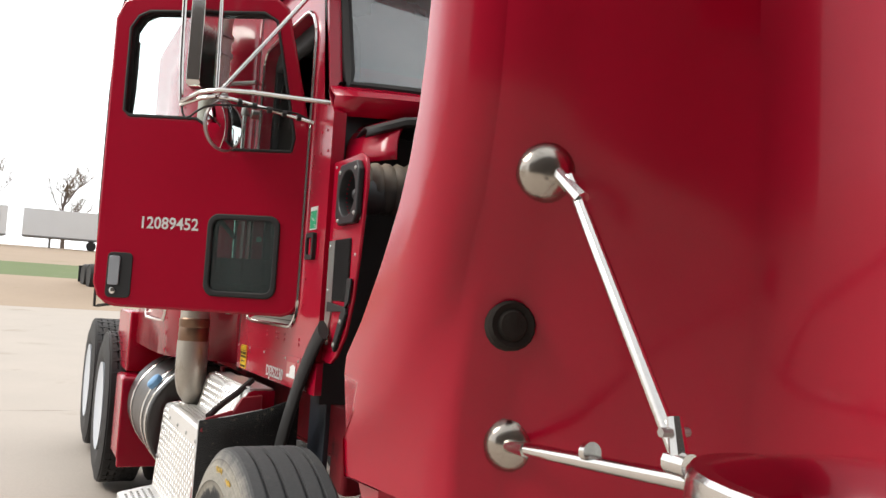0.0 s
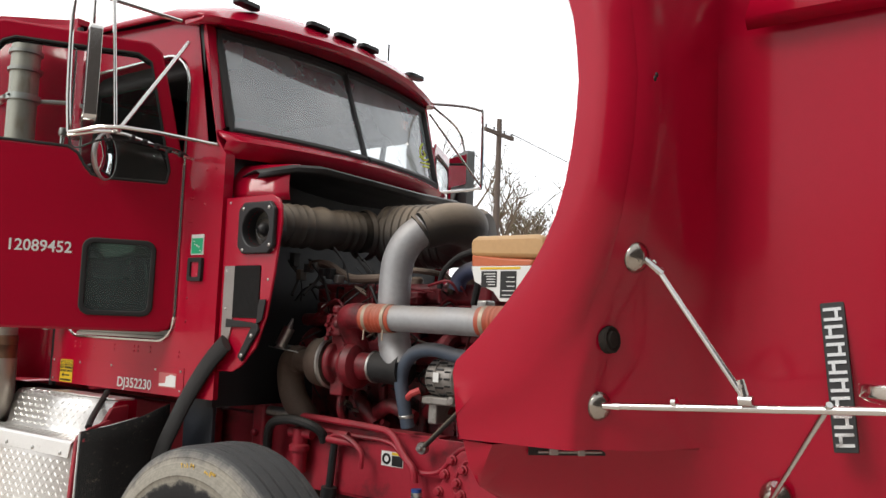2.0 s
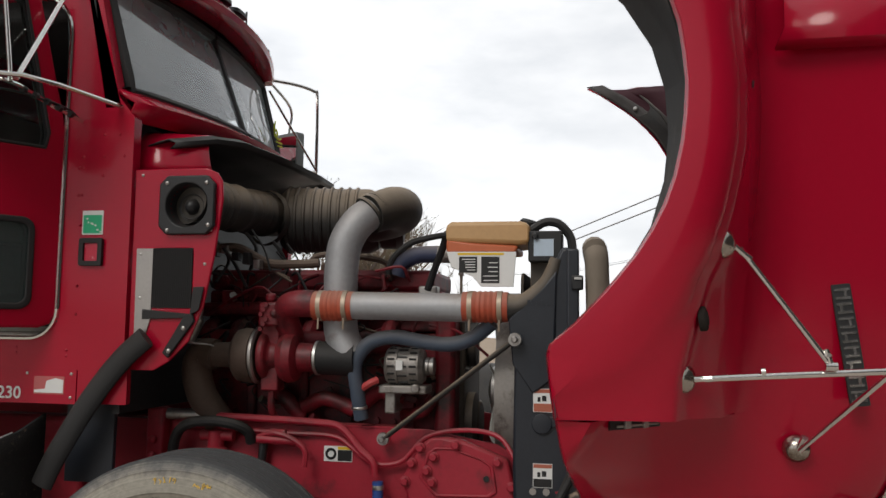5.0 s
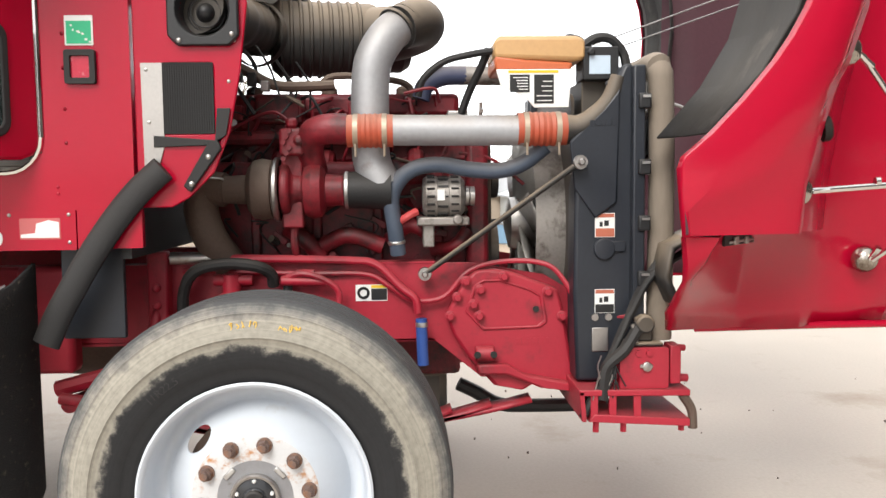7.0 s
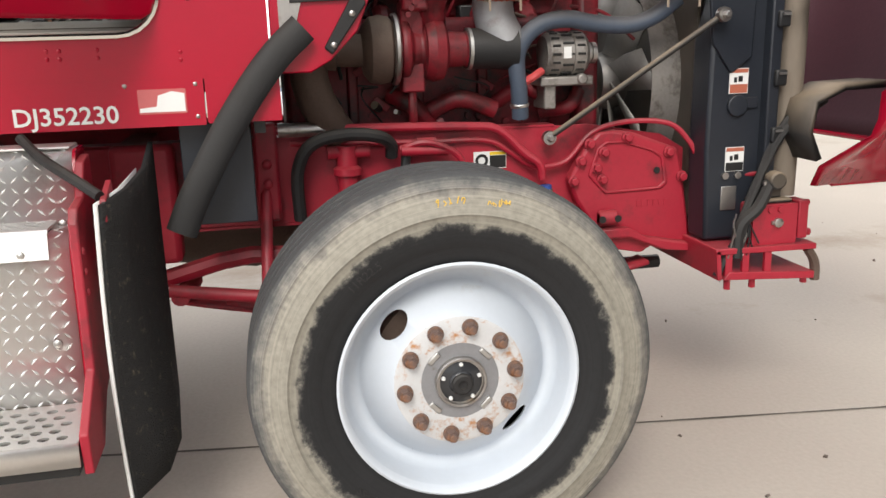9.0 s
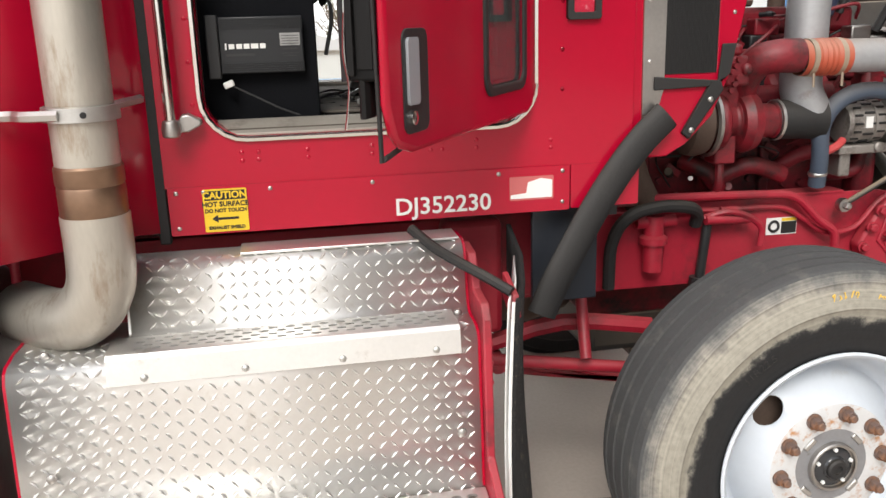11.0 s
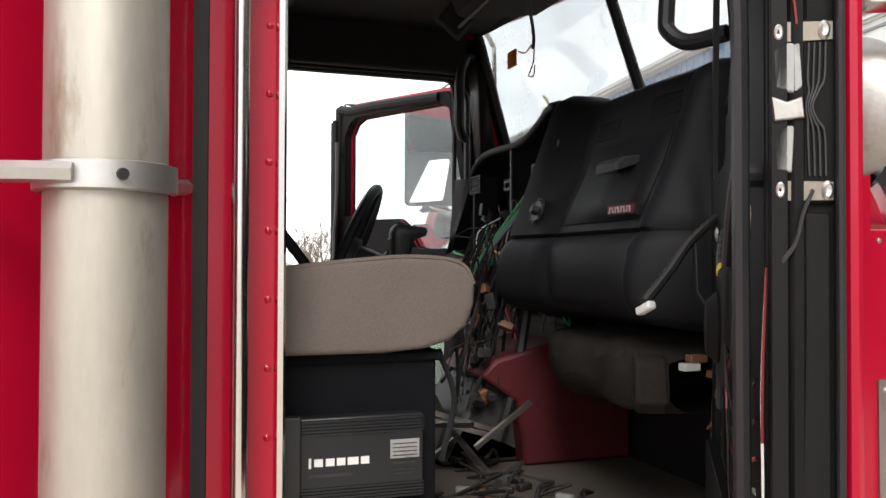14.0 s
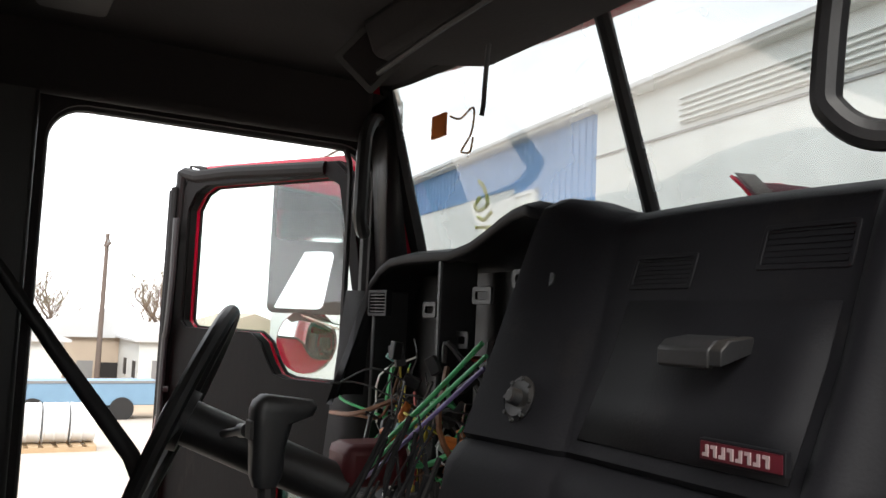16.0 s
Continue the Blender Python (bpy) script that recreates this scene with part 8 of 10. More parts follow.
def engine_dressing():
    """Fuel lines, sensor leads and fixings on the engine's side."""
    eng = [o for o in truck.children if o.name == "engine_block"][0]
    rng = random.Random(88)
    for k in range(9):
        y, z = -0.62 + 0.085 * k, 1.50 + 0.03 * (k % 3)
        part("fuel_line", Form().tube([(-0.275, y, z), (-0.315, y + 0.02, z + 0.02), (-0.325, y + 0.06, z - 0.03), (-0.31, y + 0.09, z - 0.10), (-0.29, y + 0.10, z - 0.13)], 0.006, 7, 5), RED_ENGINE, eng)
    for k in range(46):
        p = Vector((-rng.uniform(0.30, 0.40), rng.uniform(-0.62, 0.30), rng.uniform(1.18, 1.64)))
        q = p + Vector((-rng.uniform(0.0, 0.05), rng.uniform(-0.12, 0.12), rng.uniform(-0.05, 0.05)))
        r = q + Vector((rng.uniform(0.0, 0.06), rng.uniform(-0.12, 0.12), -rng.uniform(0.0, 0.10)))
        part("sensor_lead", Form().tube([p, q, r], rng.choice((0.003, 0.004, 0.006)), 6, 5), rng.choice((RUBBER, RUBBER, RUBBER, RED_ENGINE, BROWN_IRON)), eng)
    for k in range(30):
        p = (-0.262 - rng.uniform(0.0, 0.03), rng.uniform(-0.64, 0.34), rng.uniform(0.98, 1.60))
        part("block_bolt", Form().lathe(((0.011, 0), (0.011, 0.006), (0.008, 0.014), (0.002, 0.015)), p, (-1, 0, 0), 6), RED_ENGINE, eng)
    for k in range(10):
        p = Vector((-0.30, rng.uniform(-0.6, 0.28), rng.uniform(1.2, 1.6)))
        w, h = rng.uniform(0.02, 0.05), rng.uniform(0.02, 0.04)
        part("sensor_box", Form().box(p.x - 0.03, p.x + 0.03, p.y - w, p.y + w, p.z - h, p.z + h), rng.choice((RED_ENGINE, BLACK, DULL_STEEL, RED_ENGINE)), eng, bevel=0.006)
    # small clamps, brackets and unpainted fittings
    for k in range(24):
        p = Vector((-rng.uniform(0.29, 0.36), rng.uniform(-0.62, 0.30), rng.uniform(1.05, 1.62)))
        part("fitting", Form().rod(p, p + Vector((-0.03, rng.uniform(-0.02, 0.02), rng.uniform(-0.01, 0.03))), rng.choice((0.008, 0.011, 0.014)), n=8), rng.choice((RED_ENGINE, BROWN_IRON, DULL_STEEL, RED_ENGINE, BLACK_DUSTY)), eng)
    for k in range(12):
        p = Vector((-0.31, rng.uniform(-0.6, 0.28), rng.uniform(1.1, 1.55)))
        m = Matrix.Translation(p) @ Matrix.Rotation(rng.uniform(-0.8, 0.8), 4, "X")
        part("engine_bracket", Form().box(-0.004, 0.004, -0.03, 0.03, -0.012, 0.012, m), RED_ENGINE, eng, bevel=0.003)


engine_dressing()


# ---- inside the cab ----
def dashboard():
    # passenger half: padded fascia, proud corner roll, turned column beside the bay
    face = ((0.50, -0.02), (0.58, 0.0), (0.64, -0.002), (0.675, -0.02), (0.69, -0.05), (0.745, -0.20), (0.796, 2.0), (0.806, 1.974), (0.799, 1.966), (0.815, 1.957), (0.832, 1.935), (0.842, 1.88), (0.838, 1.836), (0.822, 1.808), (0.78, 1.79), (0.70, 1.775), (0.50, 1.77))

    def column(x, top, out=0.0, slant=0.0):
        pts = [(y, top + z if z < 1 else z) for y, z in face]
        return [(x + slant * (z - 2.1), max(0.45, y + (out if 0 < i < 16 else 0.0)), z) for i, (y, z) in enumerate(pts)]
    rows = [column(x, top, out, sl) for x, top, out, sl in (
        (-0.758, 2.285, -0.17, 0), (-0.735, 2.292, -0.12, 0), (-0.712, 2.298, -0.072, 0), (-0.693, 2.302, -0.034, 0), (-0.676, 2.305, -0.006, 0), (-0.66, 2.306, 0.007, 0), (-0.645, 2.306, 0.009, 0), (-0.634, 2.306, 0.005, 0), (-0.628, 2.306, -0.003, 0), (-0.622, 2.306, -0.004, 0),
        (-0.56, 2.307, -0.004, 0), (-0.48, 2.308, -0.004, 0), (-0.40, 2.308, -0.004, 0.03), (-0.32, 2.306, -0.004, 0.10), (-0.27, 2.304, -0.004, 0.15), (-0.258, 2.304, -0.001, 0.15), (-0.25, 2.304, 0.007, 0.15), (-0.20, 2.314, 0.014, 0.12), (-0.15, 2.328, 0.024, 0.06), (-0.11, 2.335, 0.031, 0), (-0.088, 2.335, 0.034, 0), (-0.073, 2.332, 0.022, 0), (-0.062, 2.322, -0.02, 0))]
    rows.append([(-0.055, 0.50, z) for x, y, z in rows[-1]])
    d = part("dashboard", Form().sheet(rows), DASH, truck, "black padded dashboard, instruments torn out", smooth=40)
    # glove box lid with pull, badge and outlets
    lean = lambda x, z, o=0.0: (x, lerp(((1.965, 0.812), (2.0, 0.792), (2.105, 0.741), (2.255, 0.686)), z) + o, z)
    lid = part("glove_box_lid", Form().sheet([[lean(x, z, 0.001) for z in (2.17, 2.105, 2.05, 1.992)] for x in (-0.614, -0.55, -0.45, -0.30)]), DASH, d, "black glove box lid", solid=0.002, offset=0.0)
    part("lid_pull", Form().plate([(0.735, 2.130), (0.772, 2.124), (0.784, 2.114), (0.784, 2.094), (0.776, 2.092), (0.770, 2.104), (0.735, 2.112)], (), -0.500, -0.422), PULL, lid, "worn grey glove box pull", bevel=0.003)
    part("pull_button", Form().plate([(0.735, 2.130), (0.773, 2.125), (0.786, 2.114), (0.786, 2.096), (0.735, 2.112)], (), -0.520, -0.503), BLACK, lid, bevel=0.002)
    b = part("badge", Form().box(-0.618, -0.511, 0.792, 0.8, 2.0, 2.024, Matrix.Translation((0, 0.006, 0))), DASH, lid, "small badge with red ground and letter bars", bevel=0.001)
    part("badge_field", Form().box(-0.615, -0.514, 0.806, 0.8075, 2.003, 2.021), BADGE, b)
    for k in range(8):
        x = -0.601 + 0.0108 * k
        part("letter_bar", Form().box(x, x + 0.0035, 0.8075, 0.809, 2.006, 2.018).box(x + 0.0035, x + 0.0075, 0.8075, 0.809, 2.006 if k % 2 else 2.0145, 2.0095 if k % 2 else 2.018), BADGE_BAR, b)
    for x0, x1, z0, z1 in ((-0.616, -0.494, 2.202, 2.258), (-0.402, -0.29, 2.183, 2.232)):
        zc = (z0 + z1) / 2
        tilt = Matrix.Translation(lean(0, zc, -0.001)) @ Matrix.Rotation(radians(19), 4, "X") @ Matrix.Translation((0, 0, -zc))
        o = part("air_outlet", Form().plate(rr(x0, x1, z0, z1, 0.004, 2), (rr(x0 + 0.006, x1 - 0.006, z0 + 0.006, z1 - 0.006, 0.003, 2),), -0.012, 0.004, "y", tilt), DASH, d, "black dash air outlet", bevel=0.0015)
        # flat black plate gives the shade behind the louvres
        part("outlet_shade", Form().plate(rr(x0 + 0.004, x1 - 0.004, z0 + 0.004, z1 - 0.004, 0.003, 2), (), 0.0, 0.001, "y", tilt), PRINT_SHADE, o)
        for k in range(6):
            z = z0 + 0.009 + (z1 - z0 - 0.018) * k / 5
            part("louvre", Form().box(x0 + 0.007, x1 - 0.007, 0.001, 0.003, z - 0.001, z + 0.001, tilt), DASH, o)
    for k in range(6):
        x = -0.704 - 0.0065 * k
        y = 0.70 - 0.034 + (x + 0.693) * 2.1
        part("end_slot", Form().rod((x, y - 0.004, 2.275), (x, y + 0.022, 2.205), 0.002, n=5), PRINT_SHADE, d)
    k0 = (-0.18, 0.803, 2.03)
    kn = part("rotary_socket", Form().lathe(((0.03, 0.0), (0.032, 0.004), (0.026, 0.008), (0.012, 0.007), (0.011, 0.02), (0.008, 0.022)), k0, (0, 1, 0.3), 24), BLACK, d, "black round socket with knob")
    for q in range(8):
        a = 2 * math.pi * q / 8
        part("socket_dot", Form().lathe(((0.004, 0), (0.003, 0.004)), (k0[0] + 0.028 * math.cos(a), k0[1] - 0.008 * math.sin(a) + 0.006, k0[2] + 0.028 * math.sin(a)), (0, 1, 0.3), 8), PRINT_SHADE, kn)
    part("dash_hole", Form().lathe(((0.011, 0), (0.011, 0.003)), (-0.150, 0.737, 2.20), (0, 1, 0.3), 12), PRINT_SHADE, d)
    # driver's side: hollow instrument bay
    rows = []
    for x, zt, yl in ((-0.05, 2.325, 0.69), (0.0, 2.34, 0.685), (0.06, 2.338, 0.67), (0.12, 2.33, 0.655), (0.18, 2.315, 0.645), (0.25, 2.295, 0.64), (0.33, 2.282, 0.64), (0.42, 2.283, 0.645), (0.52, 2.284, 0.645), (0.60, 2.278, 0.645), (0.65, 2.262, 0.645), (0.69, 2.23, 0.65), (0.72, 2.17, 0.66), (0.735, 2.08, 0.68), (0.74, 1.95, 0.72)):
        rows.append([(x, 0.46, zt - 0.03), (x, 0.55, zt), (x, yl - 0.03, zt + 0.003), (x, yl, zt - 0.006), (x, yl + 0.006, zt - 0.022)])
    part("instrument_hood", Form().sheet(rows), DASH, d, "black instrument hood over an empty bay", solid=0.018)
    part("bay_back", Form().box(-0.04, 0.74, 0.50, 0.53, 1.70, 2.24), PRINT_SHADE, d)
    for x, z0, z1 in ((0.36, 1.75, 2.26), (0.68, 1.75, 2.2)):
        part("bay_strut", Form().box(x, x + 0.015, 0.55, 0.64, z0, z1), BLACK, d, bevel=0.004)
    o = part("air_outlet", Form().plate(rr(0.575, 0.675, 2.14, 2.20, 0.004, 2), (rr(0.583, 0.667, 2.147, 2.193, 0.003, 2),), 0.645, 0.66, "y"), DASH, d, "air outlet hanging in the bay", bevel=0.002)
    for k in range(6):
        part("louvre", Form().box(0.583, 0.667, 0.646, 0.658, 2.15 + 0.0075 * k, 2.152 + 0.0075 * k), GREYTRIM, o)
    part("column_shroud", Form().box(0.38, 0.49, 0.68, 0.82, 1.80, 1.885), RED_CAB, d, "dull red steering column bracket", bevel=0.02)
    part("bay_shelf", Form().plate([(0.0, 1.86), (0.30, 1.90), (0.62, 1.88), (0.66, 1.93), (0.30, 1.955), (0.02, 1.93)], (), 0.56, 0.575, "y"), PRINT_SHADE, d)
    for k in range(7):
        z = 1.90 + 0.055 * k
        part("edge_clip", Form().box(-0.052, -0.034, 0.60 + 0.02 * (k % 2), 0.655 + 0.015 * (k % 3), z, z + 0.012), PULL if k % 3 == 0 else BLACK, d, bevel=0.002)
    for x, z, w in ((0.10, 2.20, 0.05), (0.22, 2.17, 0.07), (0.44, 2.14, 0.06), (0.30, 2.08, 0.05)):
        part("bay_bracket", Form().plate(rr(x, x + w, z, z + 0.035, 0.006, 2), (rr(x + 0.012, x + w - 0.012, z + 0.01, z + 0.025, 0.004, 2),), 0.60, 0.606, "y"), BLACK, d, bevel=0.001)
    part("lower_dash", Form().box(-0.05, 0.74, 0.56, 0.66, 1.66, 1.76), DASH, d, bevel=0.02)


PULL = mat("worn_grey_plastic", (0.024, 0.024, 0.025), 0.5, 0, 0.2, 20, 100, 0.05)
BADGE = mat("dark_red_badge", (0.10, 0.012, 0.02), 0.35, 0, 0.1, 20, 100, 0.02)
BADGE_BAR = mat("badge_letters", (0.5, 0.4, 0.4), 0.4, 0.3, 0.1, 20, 100, 0.02)
dashboard()


def wires():
    """Loose looms in the instrument bay, hanging to the floor."""
    loom = part("wiring_loom", Form().tube([(0.05, 0.70, 2.1), (0.02, 0.72, 1.95), (-0.02, 0.76, 1.8), (-0.03, 0.80, 1.6), (-0.02, 0.84, 1.45)], 0.016, 8, 5), BLACK, truck, "torn-out dashboard wiring")
    rng = random.Random(21)
    cols = [BLACK] * 16 + [W_BROWN] * 2 + [GREYTRIM] + [W_GREEN, W_YELLOW, W_BROWN, W_RED, W_BROWN, W_GREEN, WHITE, GREYTRIM]
    for k in range(150):
        x = rng.uniform(-0.02, 0.62)
        p = Vector((x, rng.uniform(0.56, 0.67), rng.uniform(1.80, 2.06)))
        q = p + Vector((rng.uniform(-0.14, 0.14), rng.uniform(-0.02, 0.07), rng.uniform(-0.14, 0.05)))
        r = q + Vector((rng.uniform(-0.10, 0.10), rng.uniform(-0.05, 0.06), rng.uniform(-0.12, 0.04)))
        part("loose_wire", Form().tube([p, q, r], rng.choice((0.002, 0.0025, 0.0035, 0.006)), 5, 4), rng.choice(cols), loom)
    for k in range(26):
        p = Vector((rng.uniform(0.0, 0.55), rng.uniform(0.62, 0.72), rng.uniform(1.84, 2.08)))
        m = Matrix.Translation(p) @ Euler((rng.uniform(0, 3), rng.uniform(0, 3), rng.uniform(0, 3))).to_matrix().to_4x4()
        part("plug", Form().box(-0.018, 0.018, -0.011, 0.011, -0.008, 0.008, m), rng.choice((BLACK, BLACK, W_BROWN, WHITE, W_TEAL, ORANGE_PLUG, GREYTRIM)), loom, bevel=0.002)
    for pts, m, r in ((((0.06, 0.72, 2.10), (0.16, 0.76, 2.0), (0.30, 0.78, 1.90), (0.42, 0.76, 1.84)), W_GREEN, 0.0045), (((0.02, 0.74, 2.06), (0.14, 0.79, 1.95), (0.28, 0.80, 1.86), (0.42, 0.77, 1.81)), W_PURPLE, 0.004), (((0.03, 0.73, 2.08), (0.15, 0.775, 1.975), (0.29, 0.79, 1.88), (0.40, 0.77, 1.83)), W_GREEN, 0.004)):
        part("long_wire", Form().tube(pts, r, 6, 5), m, loom)
    for k in range(46):
        p = Vector((rng.uniform(-0.06, 0.12), rng.uniform(0.80, 0.9), rng.uniform(1.72, 2.0)))
        q = p + Vector((rng.uniform(-0.08, 0.08), rng.uniform(-0.02, 0.08), -rng.uniform(0.1, 0.2)))
        r = q + Vector((rng.uniform(-0.08, 0.08), rng.uniform(-0.03, 0.06), -rng.uniform(0.03, 0.14)))
        part("hanging_wire", Form().tube([p, q, r], rng.choice((0.002, 0.003, 0.005)), 5, 4), BLACK, loom)
    for k in range(18):
        p = Vector((rng.uniform(-0.08, 0.1), rng.uniform(0.82, 0.92), rng.uniform(1.55, 1.85)))
        m = Matrix.Translation(p) @ Euler((rng.uniform(0, 3), rng.uniform(0, 3), rng.uniform(0, 3))).to_matrix().to_4x4()
        part("plug", Form().box(-0.02, 0.02, -0.012, 0.012, -0.009, 0.009, m), rng.choice((BLACK, BLACK, BLACK, W_BROWN)), loom, bevel=0.002)


W_GREEN = mat("green_wire", (0.08, 0.45, 0.16), 0.5, 0, 0.1, 9, 60, 0)
W_YELLOW = mat("yellow_wire", (0.6, 0.5, 0.06), 0.5, 0, 0.1, 9, 60, 0)
W_BROWN = mat("brown_wire", (0.2, 0.09, 0.045), 0.5, 0, 0.1, 9, 60, 0)
W_RED = mat("red_wire", (0.4, 0.04, 0.03), 0.5, 0, 0.1, 9, 60, 0)
W_PURPLE = mat("violet_wire", (0.16, 0.12, 0.3), 0.5, 0, 0.1, 9, 60, 0)
W_TEAL = mat("teal_plug", (0.2, 0.42, 0.4), 0.5, 0, 0.1, 9, 60, 0)
ORANGE_PLUG = mat("orange_plug", (0.6, 0.17, 0.03), 0.5, 0, 0.1, 9, 60, 0)
wires()


def cushion(x0, x1, y0, y1, z0, z1, r=0.05, crown=0.02, sag=0.0):
    """A padded block: superellipse sections swept across."""
    f = Form()
    rows = []
    n = 28
    cy, cz, hy, hz = (y0 + y1) / 2, (z0 + z1) / 2, (y1 - y0) / 2, (z1 - z0) / 2
    for i in range(13):
        t = -1 + 2 * i / 12
        k = (1 - abs(t) ** 5) ** 0.35 if abs(t) < 1 else 0.0
        k = 0.72 + 0.28 * k
        row = []
        for j in range(n):
            a = 2 * math.pi * j / n
            c, s = math.cos(a), math.sin(a)
            e = 0.42
            y = cy + hy * k ** 0.4 * math.copysign(abs(c) ** e, c)
            z = cz + hz * k * math.copysign(abs(s) ** (e * 1.3), s) + (crown * (1 - t * t) if s > 0 else 0)
            z += -0.035 * max(0.0, (cy - y) / hy) ** 3
            z -= sag * max(0.0, (y - cy + 0.05) / hy) * max(0.0, (z - z0) / (z1 - z0))
            row.append(((x0 + x1) / 2 + (x1 - x0) / 2 * t, y, z))
        rows.append(row)
    f.sheet(rows, close=True)
    m = len(f.v)
    f.f.append(tuple(range(n - 1, -1, -1)))
    f.f.append(tuple(range(m - n, m)))
    return f


def seats():
    # cushion: upright cloth flanks, hollow middle, raised far bolster
    side = ((1.32, 1.752), (1.245, 1.758), (1.20, 1.771), (1.168, 1.797), (1.155, 1.835), (1.154, 1.873), (1.168, 1.899), (1.203, 1.913), (1.28, 1.916), (1.38, 1.908), (1.48, 1.897), (1.60, 1.888), (1.67, 1.875), (1.685, 1.84), (1.68, 1.77), (1.6, 1.752))
    rows = []
    for x, k, dip in ((-0.669, 0.86, 0.0), (-0.668, 0.94, 0.0), (-0.663, 0.985, 0.0), (-0.652, 1.0, 0.002), (-0.63, 1.0, 0.012), (-0.57, 1.0, 0.034), (-0.48, 1.0, 0.052), (-0.38, 1.0, 0.058), (-0.30, 1.0, 0.050), (-0.24, 1.0, 0.036), (-0.19, 1.0, 0.030), (-0.155, 1.0, 0.034), (-0.135, 0.97, 0.045), (-0.125, 0.88, 0.06)):
        rows.append([(x, 1.43 + (y - 1.43) * (0.5 + 0.5 * k), 1.83 + (z - 1.83) * k - dip * max(0.0, min(1.0, (z - 1.79) / 0.1))) for y, z in side])
    f = Form().sheet(rows, close=True)
    n = len(side)
    f.f += [tuple(range(n - 1, -1, -1)), tuple(range(len(f.v) - n, len(f.v)))]
    s = part("passenger_seat", f, CLOTH, truck, "grey-brown cloth passenger seat on a black box", smooth=50)
    part("piping", Form().tube([(-0.664, 1.158, 1.868), (-0.664, 1.172, 1.896), (-0.664, 1.205, 1.910), (-0.664, 1.28, 1.914), (-0.664, 1.38, 1.906), (-0.664, 1.48, 1.895), (-0.664, 1.60, 1.886)], 0.0045, 6, 4), CLOTH, s)
    part("seat_base", Form().box(-0.635, -0.2, 1.215, 1.66, 1.386, 1.755), SEATBOX, s, bevel=0.006)
    part("seat_skirt", Form().box(-0.642, -0.18, 1.205, 1.68, 1.735, 1.752), SEATBOX, s, bevel=0.004)
    part("backrest", cushion(-0.66, -0.16, 1.66, 1.80, 1.86, 2.42, crown=0.0), CLOTH, s, smooth=50)
    e = part("control_unit", Form().box(-0.672, -0.637, 1.25, 1.458, 1.513, 1.652), UNIT, s, "black finned electronic unit with printed label bars", bevel=0.003)
    for k in range(5):
        part("case_rib", Form().box(-0.675, -0.672, 1.25, 1.456, 1.624 + 0.0052 * k, 1.6265 + 0.0052 * k), UNIT, e)
        part("case_rib", Form().box(-0.675, -0.672, 1.25, 1.456, 1.516 + 0.0052 * k, 1.5185 + 0.0052 * k), UNIT, e)
    for y0, y1, z0, z1 in ((1.440, 1.444, 1.572, 1.588), (1.421, 1.435, 1.574, 1.586), (1.402, 1.416, 1.574, 1.586), (1.384, 1.398, 1.574, 1.586), (1.362, 1.380, 1.574, 1.586), (1.344, 1.358, 1.574, 1.586)):
        part("brand_bar", Form().box(-0.6738, -0.672, y0, y1, z0, z1), WHITE, e)
    part("brand_line", Form().box(-0.6738, -0.672, 1.372, 1.443, 1.556, 1.562), PULL, e)
    lb = part("unit_label", Form().box(-0.6738, -0.672, 1.258, 1.308, 1.579, 1.610), LATCHWHITE, e, "small printed white label")
    for k in range(4):
        part("label_line", Form().box(-0.6748, -0.6738, 1.262, 1.304, 1.583 + 0.0065 * k, 1.5845 + 0.0065 * k), GREYTRIM, lb)
    part("small_print", Form().box(-0.6738, -0.672, 1.265, 1.303, 1.569, 1.573).box(-0.6738, -0.672, 1.262, 1.305, 1.559, 1.561).box(-0.6738, -0.672, 1.268, 1.300, 1.553, 1.555), PULL, e)
    part("unit_bracket", Form().box(-0.684, -0.664, 1.458, 1.488, 1.502, 1.657), PULL, e, "worn grey end bracket", bevel=0.003)
    part("unit_plug", Form().box(-0.012, 0.012, -0.013, 0.013, -0.008, 0.008, Matrix.Translation((-0.68, 1.442, 1.488)) @ Matrix.Rotation(radians(-20), 4, "X")), WHITE, e, bevel=0.003)
    part("unit_cable", Form().tube([(-0.68, 1.43, 1.482), (-0.68, 1.38, 1.456), (-0.69, 1.32, 1.425), (-0.69, 1.27, 1.404)], 0.0026, 5, 4), PULL, e)
    part("side_wire", Form().tube([(-0.60, 1.20, 1.75), (-0.60, 1.17, 1.66), (-0.59, 1.19, 1.55)], 0.006, 6, 5), BLACK, e)
    d = part("driver_seat", cushion(0.12, 0.62, 1.2, 1.70, 1.58, 1.70), CLOTH, truck, "grey-brown cloth driver seat", smooth=50)
    part("seat_base", Form().box(0.22, 0.60, 1.25, 1.6, 1.386, 1.60), BLACK, d, bevel=0.02)
    part("backrest", cushion(0.17, 0.65, 1.72, 1.86, 1.7, 2.5, crown=0.0), CLOTH, d, smooth=50)
    part("seat_belt", Form().sheet([[(0.71, 1.495, 2.30), (0.71, 1.513, 2.288)], [(0.70, 1.420, 2.20), (0.70, 1.442, 2.186)], [(0.70, 1.310, 2.05), (0.70, 1.336, 2.033)], [(0.70, 1.150, 1.84), (0.70, 1.180, 1.82)], [(0.68, 1.10, 1.72), (0.68, 1.13, 1.70)]]), BLACK, d, "black seat belt", solid=0.004)


SEATBOX = mat("black_carpeted_box", (0.006, 0.0065, 0.008), 0.95, 0, 0.3, 6, 150, 0.1, spec=0.12)
UNIT = mat("anodised_black", (0.016, 0.017, 0.019), 0.4, 0.2, 0.2, 9, 90, 0.03)
seats()


